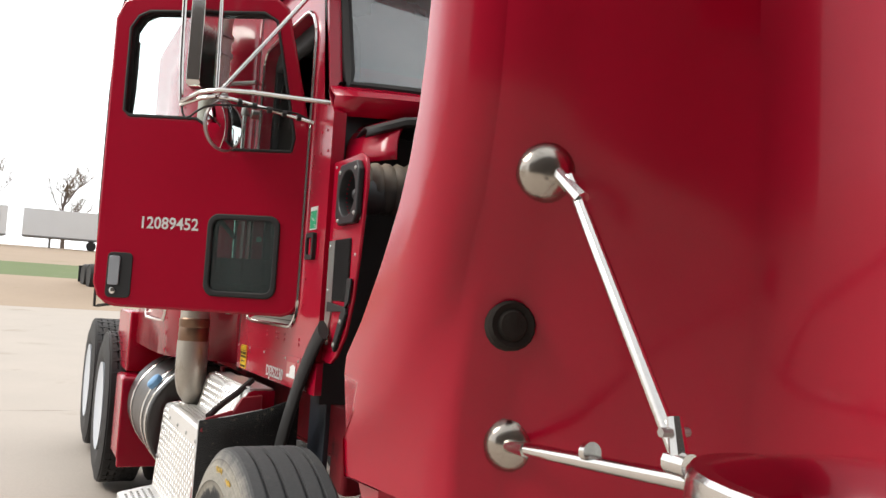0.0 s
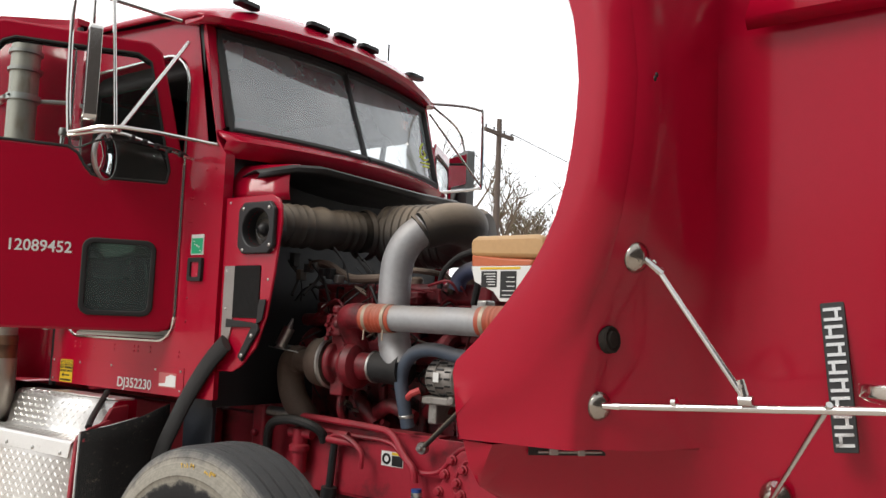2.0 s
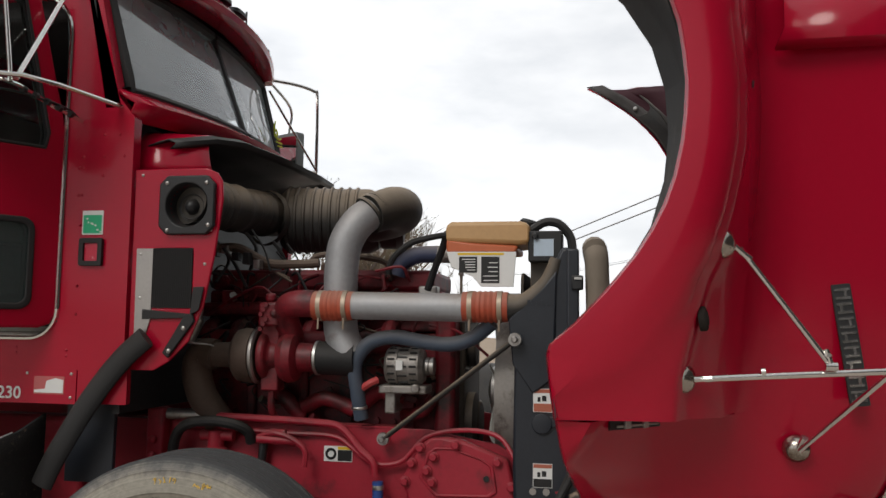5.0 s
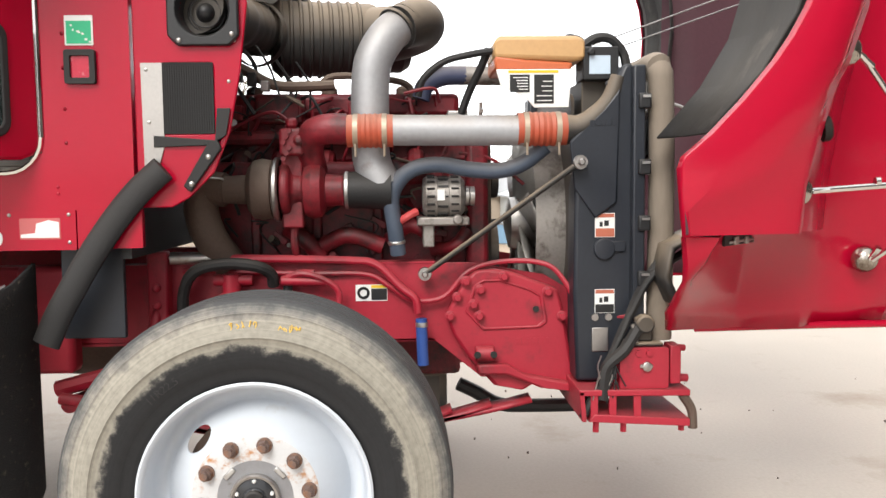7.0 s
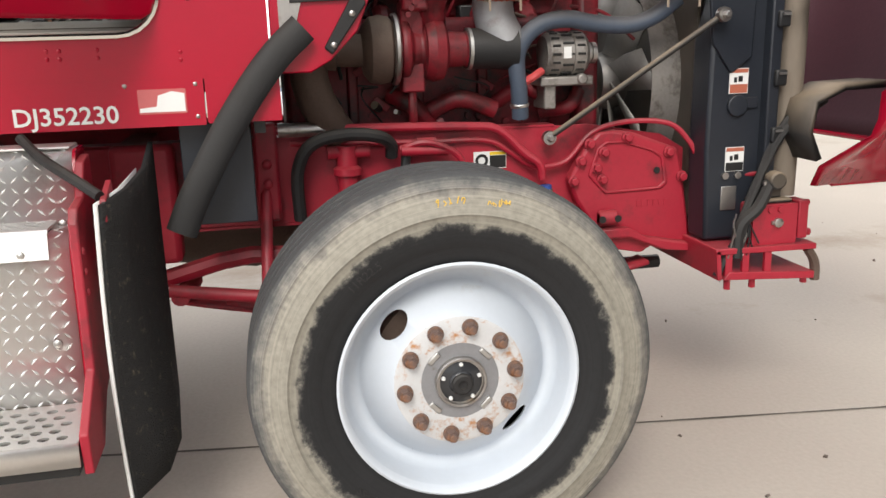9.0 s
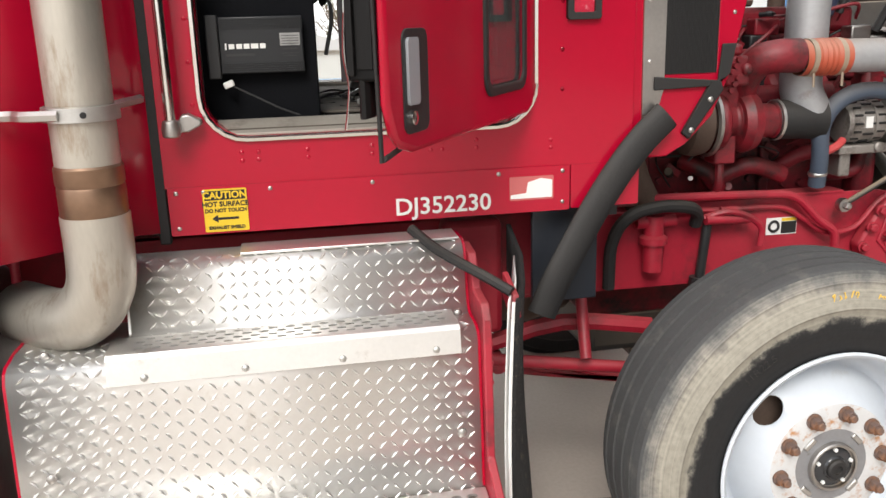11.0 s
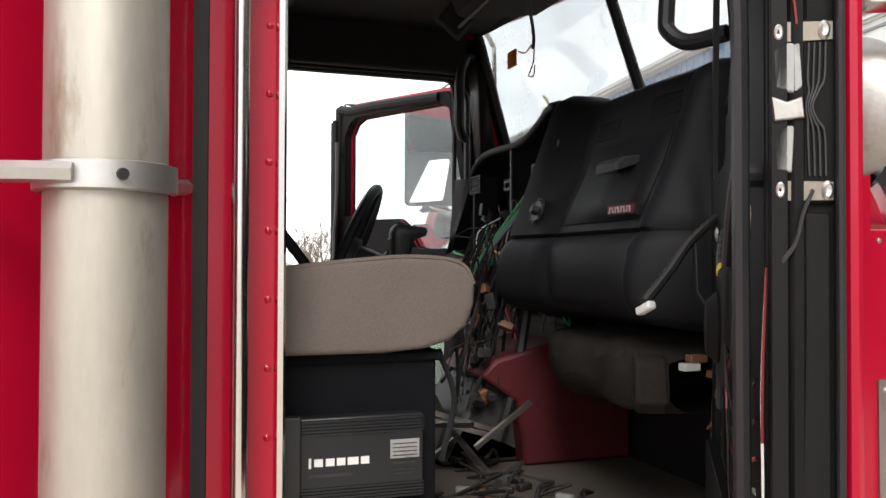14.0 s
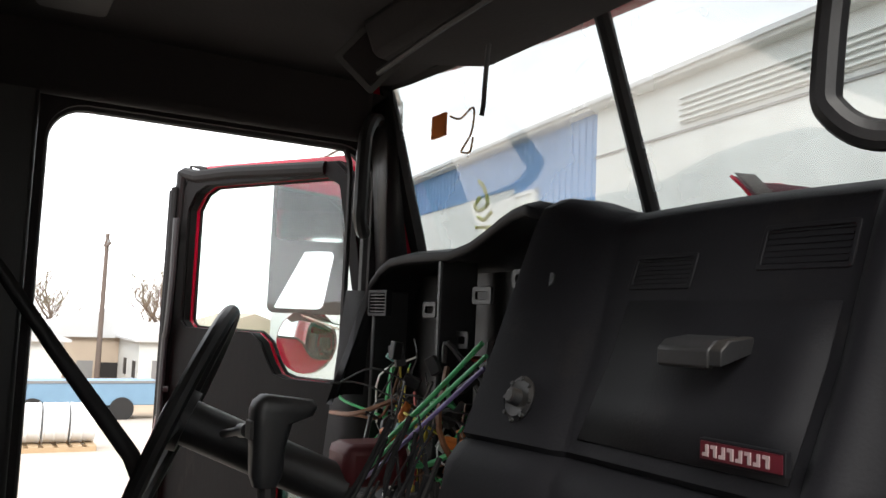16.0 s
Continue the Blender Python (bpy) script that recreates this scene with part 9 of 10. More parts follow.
def crumpled(x0, x1, y0, y1, z0, z1):
    """A sagging, dented bundle."""
    f = Form()
    rows = []
    for i in range(15):
        t = i / 14
        row = []
        for j in range(20):
            a = 2 * math.pi * j / 20
            p = Vector((x0 + (x1 - x0) * t, (y0 + y1) / 2 + (y1 - y0) / 2 * math.copysign(abs(math.cos(a)) ** 0.6, math.cos(a)), (z0 + z1) / 2 + (z1 - z0) / 2 * math.copysign(abs(math.sin(a)) ** 0.6, math.sin(a))))
            k = 1.0 - 0.25 * abs(2 * t - 1) ** 4
            p.y, p.z = (y0 + y1) / 2 + (p.y - (y0 + y1) / 2) * k, (z0 + z1) / 2 + (p.z - (z0 + z1) / 2) * k
            row.append(p + noise.noise_vector(p * 9.0) * 0.022)
        rows.append(row)
    f.sheet(rows, close=True)
    return f


def controls():
    c = Vector((0.53, 1.11, 1.925))
    ax = Vector((0.30, 0.87, 0.38)).normalized()
    v = ax.cross(Vector((1, 0, 0))).normalized()
    u = v.cross(ax)
    pts = [c + (u * math.cos(2 * math.pi * k / 40) + v * math.sin(2 * math.pi * k / 40)) * 0.225 for k in range(41)]
    w = part("steering_wheel", Form().tube(pts, 0.016, 10, 1), BLACK, truck, "black steering wheel")
    part("wheel_hub", Form().lathe(((0.06, -0.02), (0.065, 0.01), (0.05, 0.03), (0.01, 0.035)), c, ax, 24), BLACK, w)
    for a in (10, 170, 270):
        q = c + (u * math.cos(radians(a)) + v * math.sin(radians(a))) * 0.21
        part("spoke", Form().rod(c, q, 0.014, n=8), BLACK, w)
    part("steering_column", Form().rod(c - ax * 0.02, c - ax * 0.35, 0.045, n=16), BLACK, w)
    part("column_stalk", Form().rod(c - ax * 0.08, c - ax * 0.08 + Vector((-0.16, 0.0, 0.03)), 0.008).rod(c - ax * 0.08 + Vector((-0.16, 0, 0.03)), c - ax * 0.08 + Vector((-0.20, 0, 0.035)), 0.013), BLACK, w)
    s = part("shift_lever", Form().tube([(0.16, 0.98, 1.40), (0.15, 1.01, 1.6), (0.135, 1.05, 1.80), (0.13, 1.06, 1.90)], 0.014, 10, 4), BLACK, truck, "black gear lever with tall moulded grip")
    rows = []
    for z, y0, y1, h in ((1.868, 1.045, 1.080, 0.016), (1.885, 1.038, 1.086, 0.022), (1.93, 1.036, 1.088, 0.025), (1.965, 1.028, 1.090, 0.027), (1.985, 0.995, 1.090, 0.027), (1.998, 0.988, 1.086, 0.025), (2.008, 0.992, 1.076, 0.018)):
        rows.append([(0.128 + x, y, z - (0.008 if y < 1.02 and z > 1.97 else 0.0)) for y, x in rr(y0, y1, -h, h, min(0.014, h * 0.8), 3)])
    grip = Form().sheet(rows, close=True)
    n = len(rows[0])
    grip.f += [tuple(range(n - 1, -1, -1)), tuple(range(len(grip.v) - n, len(grip.v)))]
    part("shift_grip", grip, BLACK, s, "tall black moulded shift grip", smooth=50)
    part("range_switch", Form().box(0.112, 0.144, 1.088, 1.094, 1.94, 1.97), GREYTRIM, s, bevel=0.003)
    part("lever_boot", Form().lathe(((0.11, 0), (0.10, 0.02), (0.06, 0.10), (0.03, 0.16)), (0.16, 0.98, 1.386), (0, 0, 1), 20), RUBBER, s)
    # red engine tunnel end and bare floor
    t = part("engine_tunnel", Form().plate([(0.47, 1.386), (0.47, 1.72), (0.70, 1.70), (0.86, 1.66), (0.90, 1.62), (0.80, 1.55), (0.78, 1.386)], (), -0.05, 0.25), RED_CAB, truck, "red-painted engine tunnel, trim removed", bevel=0.01)
    part("tunnel_cover", Form().plate([(0.50, 1.665), (0.88, 1.60), (0.99, 1.40), (0.99, 1.386), (0.5, 1.386)], (), 0.0, 0.30), GREYTRIM, t, bevel=0.02)
    h = part("heater_box", crumpled(-0.68, -0.20, 0.50, 0.82, 1.61, 1.76), LINER, truck, "brown crumpled heater insulation under the dash", bevel=0.06)
    duct = Matrix.Translation((-0.655, 0.80, 1.685)) @ Matrix.Rotation(radians(-28), 4, "Z") @ Matrix.Rotation(radians(-14), 4, "Y")
    part("foot_duct", Form().plate([(-0.085, -0.01), (-0.02, 0.05), (0.075, 0.035), (0.09, -0.02), (0.03, -0.055), (-0.05, -0.045)], ([(-0.05, -0.008), (-0.015, 0.03), (0.055, 0.02), (0.062, -0.012), (0.02, -0.034), (-0.03, -0.028)],), -0.03, 0.03, "y", duct), LINER, h, "brown moulded foot duct", bevel=0.008)
    # black plate across the duct, coloured as the shade inside it
    part("duct_shade", Form().plate([(-0.055, -0.008), (-0.015, 0.034), (0.058, 0.022), (0.066, -0.012), (0.02, -0.038), (-0.032, -0.03)], (), -0.032, -0.028, "y", duct), PRINT_SHADE, h)
    mat_ = part("floor_mat", Form().plate([(-0.56, 1.21), (-0.615, 0.90), (-0.66, 0.885), (-0.52, 0.62), (-0.12, 0.62), (-0.12, 1.21)], (), 1.394, 1.401, "z"), MATGREY, truck, "worn grey-brown rubber floor mat", bevel=0.002)
    # black sheet paints the shadow gap below the mat's edge
    part("mat_gap_shade", Form().plate([(-0.545, 1.20), (-0.60, 0.91), (-0.5, 0.63), (-0.12, 0.63), (-0.12, 1.20)], (), 1.3852, 1.394, "z"), PRINT_SHADE, mat_)
    for k in range(12):
        u = 0.012 * k
        part("mat_rib", Form().rod((-0.655 + 0.55 * u, 0.882 - u, 1.402), (-0.60 + 0.55 * u, 0.895 - u, 1.402), 0.0022, n=5), MATGREY, mat_)
    # overhead shelf, visor, lamps, pillar grips
    sh = part("overhead_shelf", Form().plate([(0.58, 2.66), (0.80, 2.625), (0.84, 2.63), (0.87, 2.70), (0.60, 2.74)], (), -0.70, 0.30), HEADLINER, truck, "dark overhead shelf with lidded pocket", bevel=0.012)
    A, B, C = Vector((0.387, 0.891, 2.648)), Vector((0.323, 0.821, 2.742)), Vector((0.314, 0.748, 2.678))
    u, v = (B - A).normalized(), (C - B).normalized()
    w = u.cross(v).normalized()
    v = w.cross(u)
    m = Matrix(((u.x, w.x, v.x, A.x), (u.y, w.y, v.y, A.y), (u.z, w.z, v.z, A.z), (0, 0, 0, 1)))
    part("shelf_pocket", Form().plate(rr(0.0, 0.145, 0.0, 0.105, 0.006, 3), (rr(0.012, 0.133, 0.012, 0.093, 0.005, 3),), -0.012, 0.012, "y", m), GREYTRIM, sh, bevel=0.003)
    part("pocket_lid", Form().plate(rr(0.012, 0.133, 0.012, 0.093, 0.005, 2), (), -0.004, 0.004, "y", m), HEADLINER, sh)
    part("silver_strip", Form().tube([(0.256, 0.85, 2.59), (0.0, 0.85, 2.605), (-0.209, 0.85, 2.61)], 0.006, 6, 2), GREYTRIM, sh)
    part("dome_lamp", Form().plate(rr(0.35, 0.52, 1.30, 1.42, 0.02, 4), (), 2.675, 2.70, "z"), GREYTRIM, truck, bevel=0.006)
    part("hanging_strap", Form().tube([(0.11, 0.70, 2.65), (0.25, 0.62, 2.61), (0.285, 0.60, 2.58), (0.291, 0.60, 2.555)], 0.005, 8, 4), BLACK, truck)
    for s_ in (-1, 1):
        part("pillar_grip", Form().tube([(s_ * 0.71, 0.64, 2.62), (s_ * 0.66, 0.68, 2.60), (s_ * 0.615, 0.715, 2.54), (s_ * 0.600, 0.725, 2.40), (s_ * 0.606, 0.722, 2.362), (s_ * 0.64, 0.70, 2.336), (s_ * 0.71, 0.665, 2.34)], 0.0165, 10, 5), BLACK, truck, "curved pillar grab handle")
        part("pillar_trim", Form().sheet([[(s_ * 0.765, 0.68, 2.2), (s_ * 0.76, 0.72, 1.8), (s_ * 0.76, 0.72, 1.4)], [(s_ * 0.70, 0.62, 2.2), (s_ * 0.70, 0.62, 1.8), (s_ * 0.70, 0.62, 1.4)]]), GREYTRIM, truck, solid=0.01)
        part("pillar_trim", Form().sheet([[(s_ * 0.765, 0.72 - 0.045 * (s_ + 1), 2.66), (s_ * 0.765, 0.68 - 0.045 * (s_ + 1), 2.2)], [(s_ * 0.70, 0.66 - 0.02 * (s_ + 1), 2.68), (s_ * 0.695, 0.60, 2.2)], [(s_ * 0.69, 0.62, 2.70), (s_ * 0.685, 0.55, 2.24)]]), BLACK, truck, "black pillar trim", solid=0.01)
        part("rear_trim", Form().box(s_ * 0.735, s_ * 0.70, 1.50 if s_ < 0 else 1.39, 1.66, 1.386, 2.70), BLACK, truck, bevel=0.01)
        part("header_trim", Form().box(s_ * 0.74, s_ * 0.69, 0.66, 1.60, 2.56, 2.72), HEADLINER, truck, bevel=0.02)
    part("orange_tag", Form().box(0.535, 0.60, 0.545, 0.551, 2.565, 2.62), ORANGE_PLUG, truck, "orange tag hanging at the windscreen")
    part("tag_cord", Form().tube([(0.53, 0.54, 2.61), (0.50, 0.53, 2.60), (0.46, 0.52, 2.62), (0.48, 0.51, 2.57), (0.53, 0.50, 2.545), (0.55, 0.495, 2.535), (0.51, 0.495, 2.53), (0.49, 0.50, 2.56)], 0.0025, 5, 5), CORD, truck, "brown cord loop")
    part("windscreen_mark", Form().tube([(0.585, 0.423, 2.480), (0.565, 0.418, 2.460), (0.555, 0.413, 2.420), (0.585, 0.418, 2.405), (0.605, 0.418, 2.420), (0.585, 0.418, 2.440)], 0.005, 5, 5).tube([(0.545, 0.408, 2.400), (0.585, 0.403, 2.385), (0.615, 0.403, 2.395)], 0.005, 5, 4).rod((0.545, 0.398, 2.365), (0.625, 0.400, 2.370), 0.005, n=5).rod((0.555, 0.393, 2.345), (0.615, 0.394, 2.350), 0.0045, n=5), CRAYON, truck, "yellow crayon scrawl on the windscreen")


MATGREY = mat("grey_ribbed_mat", (0.085, 0.072, 0.058), 0.85, 0, 0.2, 9, 90, 0.1)
CORD = mat("brown_cord", (0.35, 0.2, 0.1), 0.8, 0, 0.1, 30, 150, 0.0)
CRAYON = mat("lime_crayon", (0.65, 0.7, 0.05), 0.7, 0, 0.1, 30, 150, 0.0)
controls()


def kick_panel():
    """Bare hinge post inside the passenger door: relay block, cut looms and plugs."""
    k = part("kick_panel", Form().plate(rr(0.58, 0.70, 1.40, 2.18, 0.015, 3), (), -0.752, -0.742), BLACK, truck, "black kick panel with cut wiring", bevel=0.004)
    b = part("relay_block", Form().box(-0.742, -0.70, 0.625, 0.705, 1.80, 1.95), BLACK, k, "black relay block", bevel=0.006)
    for z in (1.83, 1.87, 1.91):
        part("relay", Form().box(-0.70, -0.688, 0.632, 0.662, z - 0.014, z + 0.014), GREYTRIM, b, bevel=0.002)
    part("relay_cover", Form().plate([(0.705, 1.80), (0.75, 1.85), (0.755, 1.95), (0.72, 1.97)], (), -0.735, -0.725), PULL, k, "silver relay cover", bevel=0.003)
    part("cut_loom", Form().tube([(-0.80, 0.69, 1.99), (-0.84, 0.74, 2.0), (-0.90, 0.82, 1.985), (-0.935, 0.905, 1.94), (-0.962, 0.965, 1.89), (-0.985, 1.02, 1.848)], lambda t: 0.0075 + 0.0008 * math.sin(260 * t), 8, 14), BLACK, k, "ribbed black loom with a white plug")
    part("loom_plug", Form().box(-0.02, 0.016, -0.007, 0.007, -0.006, 0.006, Matrix.Translation((-0.99, 1.022, 1.840)) @ Matrix.Rotation(radians(20), 4, "Y")), WHITE, k, bevel=0.003)
    rng = random.Random(7)
    for c in (W_RED, WHITE, W_YELLOW, W_BROWN, W_PURPLE, W_RED, WHITE, BLACK):
        y, z = rng.uniform(0.62, 0.70), rng.uniform(1.76, 1.82)
        part("pigtail", Form().tube([(-0.715, y, z), (-0.70, y + rng.uniform(-0.02, 0.03), z - 0.05), (-0.705, y + rng.uniform(-0.02, 0.03), z - 0.11), (-0.70, y + rng.uniform(-0.03, 0.05), z - 0.17 - rng.uniform(0, 0.06))], 0.0025, 5, 4), c, k)
    for y, z in ((0.735, 1.73), (0.75, 1.715), (0.69, 1.70)):
        part("plug", Form().box(-0.72, -0.70, y - 0.018, y + 0.018, z - 0.007, z + 0.007), WHITE if y > 0.74 else W_BROWN, k, bevel=0.002)
    part("post_screw", Form().lathe(((0.009, 0), (0.009, 0.004), (0.004, 0.007)), (-0.742, 0.60, 1.638), (1, 0, 0), 10), CHROME, k)


kick_panel()


def floor_litter():
    """Cut looms and scraps lying loose on the cab floor."""
    rng = random.Random(40)
    for k in range(16):
        x, y = rng.uniform(-0.45, 0.15), rng.uniform(0.86, 1.16)
        n = 4
        pts = [(x, y, 1.401)]
        for q in range(n):
            x, y = x + rng.uniform(-0.09, 0.09), y + rng.uniform(-0.07, 0.07)
            pts.append((x, y, 1.401 + (rng.uniform(0, 0.04) if 0 < q < n - 1 else 0)))
        ob = part("cut_wire", Form().tube(pts, rng.choice((0.003, 0.005)), 5, 4), rng.choice((BLACK, BLACK, GREYTRIM)))
        tagged(ob, "cut wire lying on the cab floor", "wire", "floor litter")
    for k in range(14):
        x, y = rng.uniform(-0.45, 0.0), rng.uniform(0.85, 1.1)
        m = Matrix.Translation((x, y, 1.41)) @ Matrix.Rotation(rng.uniform(0, 6), 4, "Z")
        ob = part("plastic_scrap", Form().box(-0.02, 0.02, -0.009, 0.009, -0.009, 0.006, m), rng.choice((BLACK, BLACK, LATCHWHITE, W_BROWN, BLACK)), bevel=0.003)
        tagged(ob, "broken plastic connector on the cab floor", "scrap", "floor litter")
    for k, (a, b) in enumerate((((-0.15, 0.92, 1.40), (-0.02, 1.0, 1.52)), ((0.0, 1.1, 1.5), (-0.2, 0.98, 1.53)), ((-0.25, 0.95, 1.405), (0.02, 0.93, 1.42)), ((-0.12, 1.1, 1.405), (0.0, 0.95, 1.46)), ((-0.1, 1.05, 1.547), (-0.1, 0.87, 1.49)), ((-0.15, 0.955, 1.465), (-0.15, 0.81, 1.567)), ((-0.11, 1.05, 1.53), (-0.12, 0.88, 1.478)))):
        ob = part("metal_strap", Form().rod(a, b, 0.008, n=4), DULL_STEEL)
        tagged(ob, "bent bare metal strap on the cab floor", "strap", "floor litter")


floor_litter()


# ---- surroundings ----
def workshop():
    """Long metal-clad workshop ahead of the truck on the driver's side."""
    m = Matrix.Translation((7.82, -10.13, 0.66)) @ Matrix.Rotation(radians(-7.2), 4, "Z")
    b = thing("workshop_building", "long white and blue metal-clad workshop building", "building")

    def clad(u0, u1, z0, z1, out, pitch=0.3, depth=0.035):
        row = []
        u = u0
        while u < u1 - 1e-6:
            for du, dy in ((0.0, 0.0), (pitch * 0.62, 0.0), (pitch * 0.7, depth), (pitch * 0.92, depth)):
                if u + du <= u1:
                    row.append((u + du, out + dy))
            u += pitch
        row.append((u1, out))
        return Form().sheet([[(p[0], p[1], z0) for p in row], [(p[0], p[1], z1) for p in row]])
    # unseen dark stretch, added to cut light and reflections on the hood
    part("wall_blocker", clad(-34, -5.4, -1.5, 8.2, 0.3, 0.6, 0.03), BLOCKERWALL, b, "unseen dark wall added to block light ahead of the truck", m=m)
    part("wall_white", clad(-5.4, 6.3, -1.5, 6.55, 0.0, 0.9, 0.012), WHITE_WALL, b, "white metal wall", m=m)
    part("wall_blue", clad(6.3, 10.5, -2.5, 6.55, -0.02), BLUE_WALL, b, "blue ribbed metal wall", m=m)
    part("wall_blue", clad(10.5, 46, 5.3, 6.55, -0.02), BLUE_WALL, b, m=m)
    part("wall_white", clad(10.5, 46, -5.5, 5.3, -0.04, 0.9, 0.012), WHITE_WALL, b, m=m)
    part("wall_core", Form().box(-5.3, 46, -14, -0.1, -5.5, 6.5), WHITE_WALL, b, m=m)
    part("eave", Form().box(-5.5, 46.2, -0.1, 0.28, 6.52, 6.72), WHITE_WALL, b, "white eave and gutter", bevel=0.03, m=m)
    part("roof", Form().plate([(0.35, 6.70), (-7.0, 8.4), (-14.2, 6.7), (-14.2, 6.6), (0.35, 6.6)], (), -5.5, 46.3), ROOFGREY, b, "pale metal roof", m=m)
    lv = part("louvre_panel", Form().box(-4.5, 3.2, 0.015, 0.05, 5.58, 6.2), WHITE_WALL, b, m=m)
    for k in range(5):
        part("louvre", Form().box(-4.45, 3.15, 0.03, 0.13, 5.62 + 0.115 * k, 5.66 + 0.115 * k), WHITE_WALL, lv, bevel=0.005)
    part("wall_seam", Form().box(-5.4, 6.3, 0.012, 0.04, 5.42, 5.47), SEAM, b, m=m)
    d = part("side_door", Form().box(9.2, 10.3, -0.02, 0.05, 2.6, 5.0), WHITE_WALL, b, m=m)
    part("door_frame", Form().box(9.1, 9.2, -0.02, 0.08, 2.5, 5.1).box(10.3, 10.4, -0.02, 0.08, 2.5, 5.1).box(9.1, 10.4, -0.02, 0.08, 5.0, 5.1), WHITE_WALL, d)


BLOCKERWALL = mat("dark_brown_light_blocker", (0.035, 0.028, 0.025), 0.7, 0, 0.2, 1.5, 30, 0.02)
ROOFGREY = mat("pale_roof_metal", (0.5, 0.51, 0.52), 0.5, 0, 0.06, 1.0, 20, 0.01)
SEAM = mat("grey_flashing", (0.2, 0.2, 0.2), 0.6, 0, 0.1, 4, 40, 0.01)
workshop()


def semi_trailer(x, y, turn, length=14.0):
    t = thing("semi_trailer", "long white box trailer parked at the far side of the yard", "trailer", "far trailers")
    m = Matrix.Translation((x, y, height(x, y))) @ Matrix.Rotation(radians(turn), 4, "Z")
    part("box_body", Form().box(-length / 2, length / 2, -1.28, 1.28, 1.15, 4.05), TRAILER, t, bevel=0.05, m=m)
    part("lower_rail", Form().box(-length / 2, length / 2, -1.29, 1.29, 1.05, 1.18), SEAM, t, m=m)
    for dx in (-5.0, -6.2):
        part("axle_wheel", Form().rod((length / 2 + dx - 1, -1.2, 0.5), (length / 2 + dx - 1, 1.2, 0.5), 0.5, n=20), RUBBER, t, m=m)
    for y0 in (-0.9, 0.75):
        part("landing_leg", Form().box(-length / 2 + 2.6, -length / 2 + 2.75, y0, y0 + 0.15, 0.0, 1.1), SEAM, t, m=m)
    for k in range(12):
        u = -length / 2 + 0.6 + k * (length - 1.2) / 11
        part("side_post", Form().box(u, u + 0.05, -1.31, -1.28, 1.2, 4.0), TRAILER, t, m=m)


semi_trailer(-11.0, 92, 8)
semi_trailer(4.5, 97, -4)
semi_trailer(-27.0, 90, 2)


def parked_tractor(x, y, turn):
    t = thing("parked_tractor", "white day-cab tractor parked with bare rear chassis", "truck")
    m = Matrix.Translation((x, y, height(x, y))) @ Matrix.Rotation(radians(turn), 4, "Z")
    cab = part("cab", Form().plate([(-3.2, 1.1), (-0.6, 1.1), (-0.6, 3.1), (-2.2, 3.2), (-2.7, 2.3), (-4.6, 2.0), (-4.8, 1.0)], (), -1.1, 1.1), TRAILER, t, "white cab", bevel=0.08, m=m @ Matrix.Rotation(0, 4, "Z"))
    part("rear_window", Form().box(-0.45, 0.45, -0.6, -0.585, 2.2, 2.75), PRINT_SHADE, cab)
    part("frame", Form().box(-0.45, -0.37, -4.5, 4.6, 0.8, 1.05).box(0.37, 0.45, -4.5, 4.6, 0.8, 1.05).box(-0.5, 0.5, 2.2, 3.4, 1.05, 1.2), BROWN_IRON, t, m=m)
    for yy in (2.1, 3.5, -3.6):
        for s in (-1, 1):
            w = part("wheel", Form().lathe(((0.3, -0.16), (0.5, -0.17), (0.53, -0.1), (0.53, 0.1), (0.5, 0.17), (0.3, 0.16)), (s * 0.98, yy, 0.53), (1, 0, 0), 24), RUBBER, t, m=m)
            part("rim", Form().lathe(((0.3, 0.0), (0.28, 0.1), (0.1, 0.12)), (s * 1.0, yy, 0.53), (s, 0, 0), 18), TRAILER, w)
    part("mud_guard", Form().box(-1.2, 1.2, 4.2, 4.25, 0.3, 1.0), BLACK, t, m=m)


parked_tractor(1.9, 33.0, 6)


def shed(x, y, w, d, h, col, roofcol, label, turn=0.0):
    b = thing("yard_shed", label, "building", "yard buildings")
    m = Matrix.Translation((x, y, height(x, y))) @ Matrix.Rotation(radians(turn), 4, "Z")
    part("wall", Form().box(-w / 2, w / 2, -d / 2, d / 2, -1.5, h), col, b, m=m)
    part("roof", Form().plate([(-d / 2 - 0.3, h), (0, h + d * 0.18), (d / 2 + 0.3, h), (d / 2 + 0.3, h - 0.12), (-d / 2 - 0.3, h - 0.12)], (), -w / 2 - 0.3, w / 2 + 0.3), roofcol, b, m=m)
    for k in range(max(1, int(w / 3))):
        u = -w / 2 + 1.3 + 3 * k
        for s in (-1, 1):
            part("window", Form().box(u - 0.45, u + 0.45, s * (d / 2), s * (d / 2 + 0.03), 1.1, 2.0), PRINT_SHADE, b, m=m)
        part("end_window", Form().box(-w / 2 - 0.03, -w / 2, -0.5 + 0.0 * k, 0.5, 1.1, 2.0), PRINT_SHADE, b, m=m) if k == 0 else None
    part("door", Form().box(-w / 2 - 0.04, -w / 2, 0.9, 1.8, 0.0, 2.1), SEAM, b, m=m)


TAN = mat("tan_cladding", (0.4, 0.33, 0.26), 0.7, 0, 0.1, 1, 30, 0.02)
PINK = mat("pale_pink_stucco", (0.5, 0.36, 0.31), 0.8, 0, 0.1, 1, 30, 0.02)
shed(46, 0.5, 7, 6, 3.0, WHITE_WALL, ROOFGREY, "white site cabin with low roof")
shed(58, -6.0, 10, 9, 3.6, TAN, ROOFGREY, "tan gabled house beyond the yard")
shed(50, -9.0, 8, 5, 3.2, WHITE_WALL, ROOFGREY, "white box cabin in the yard")
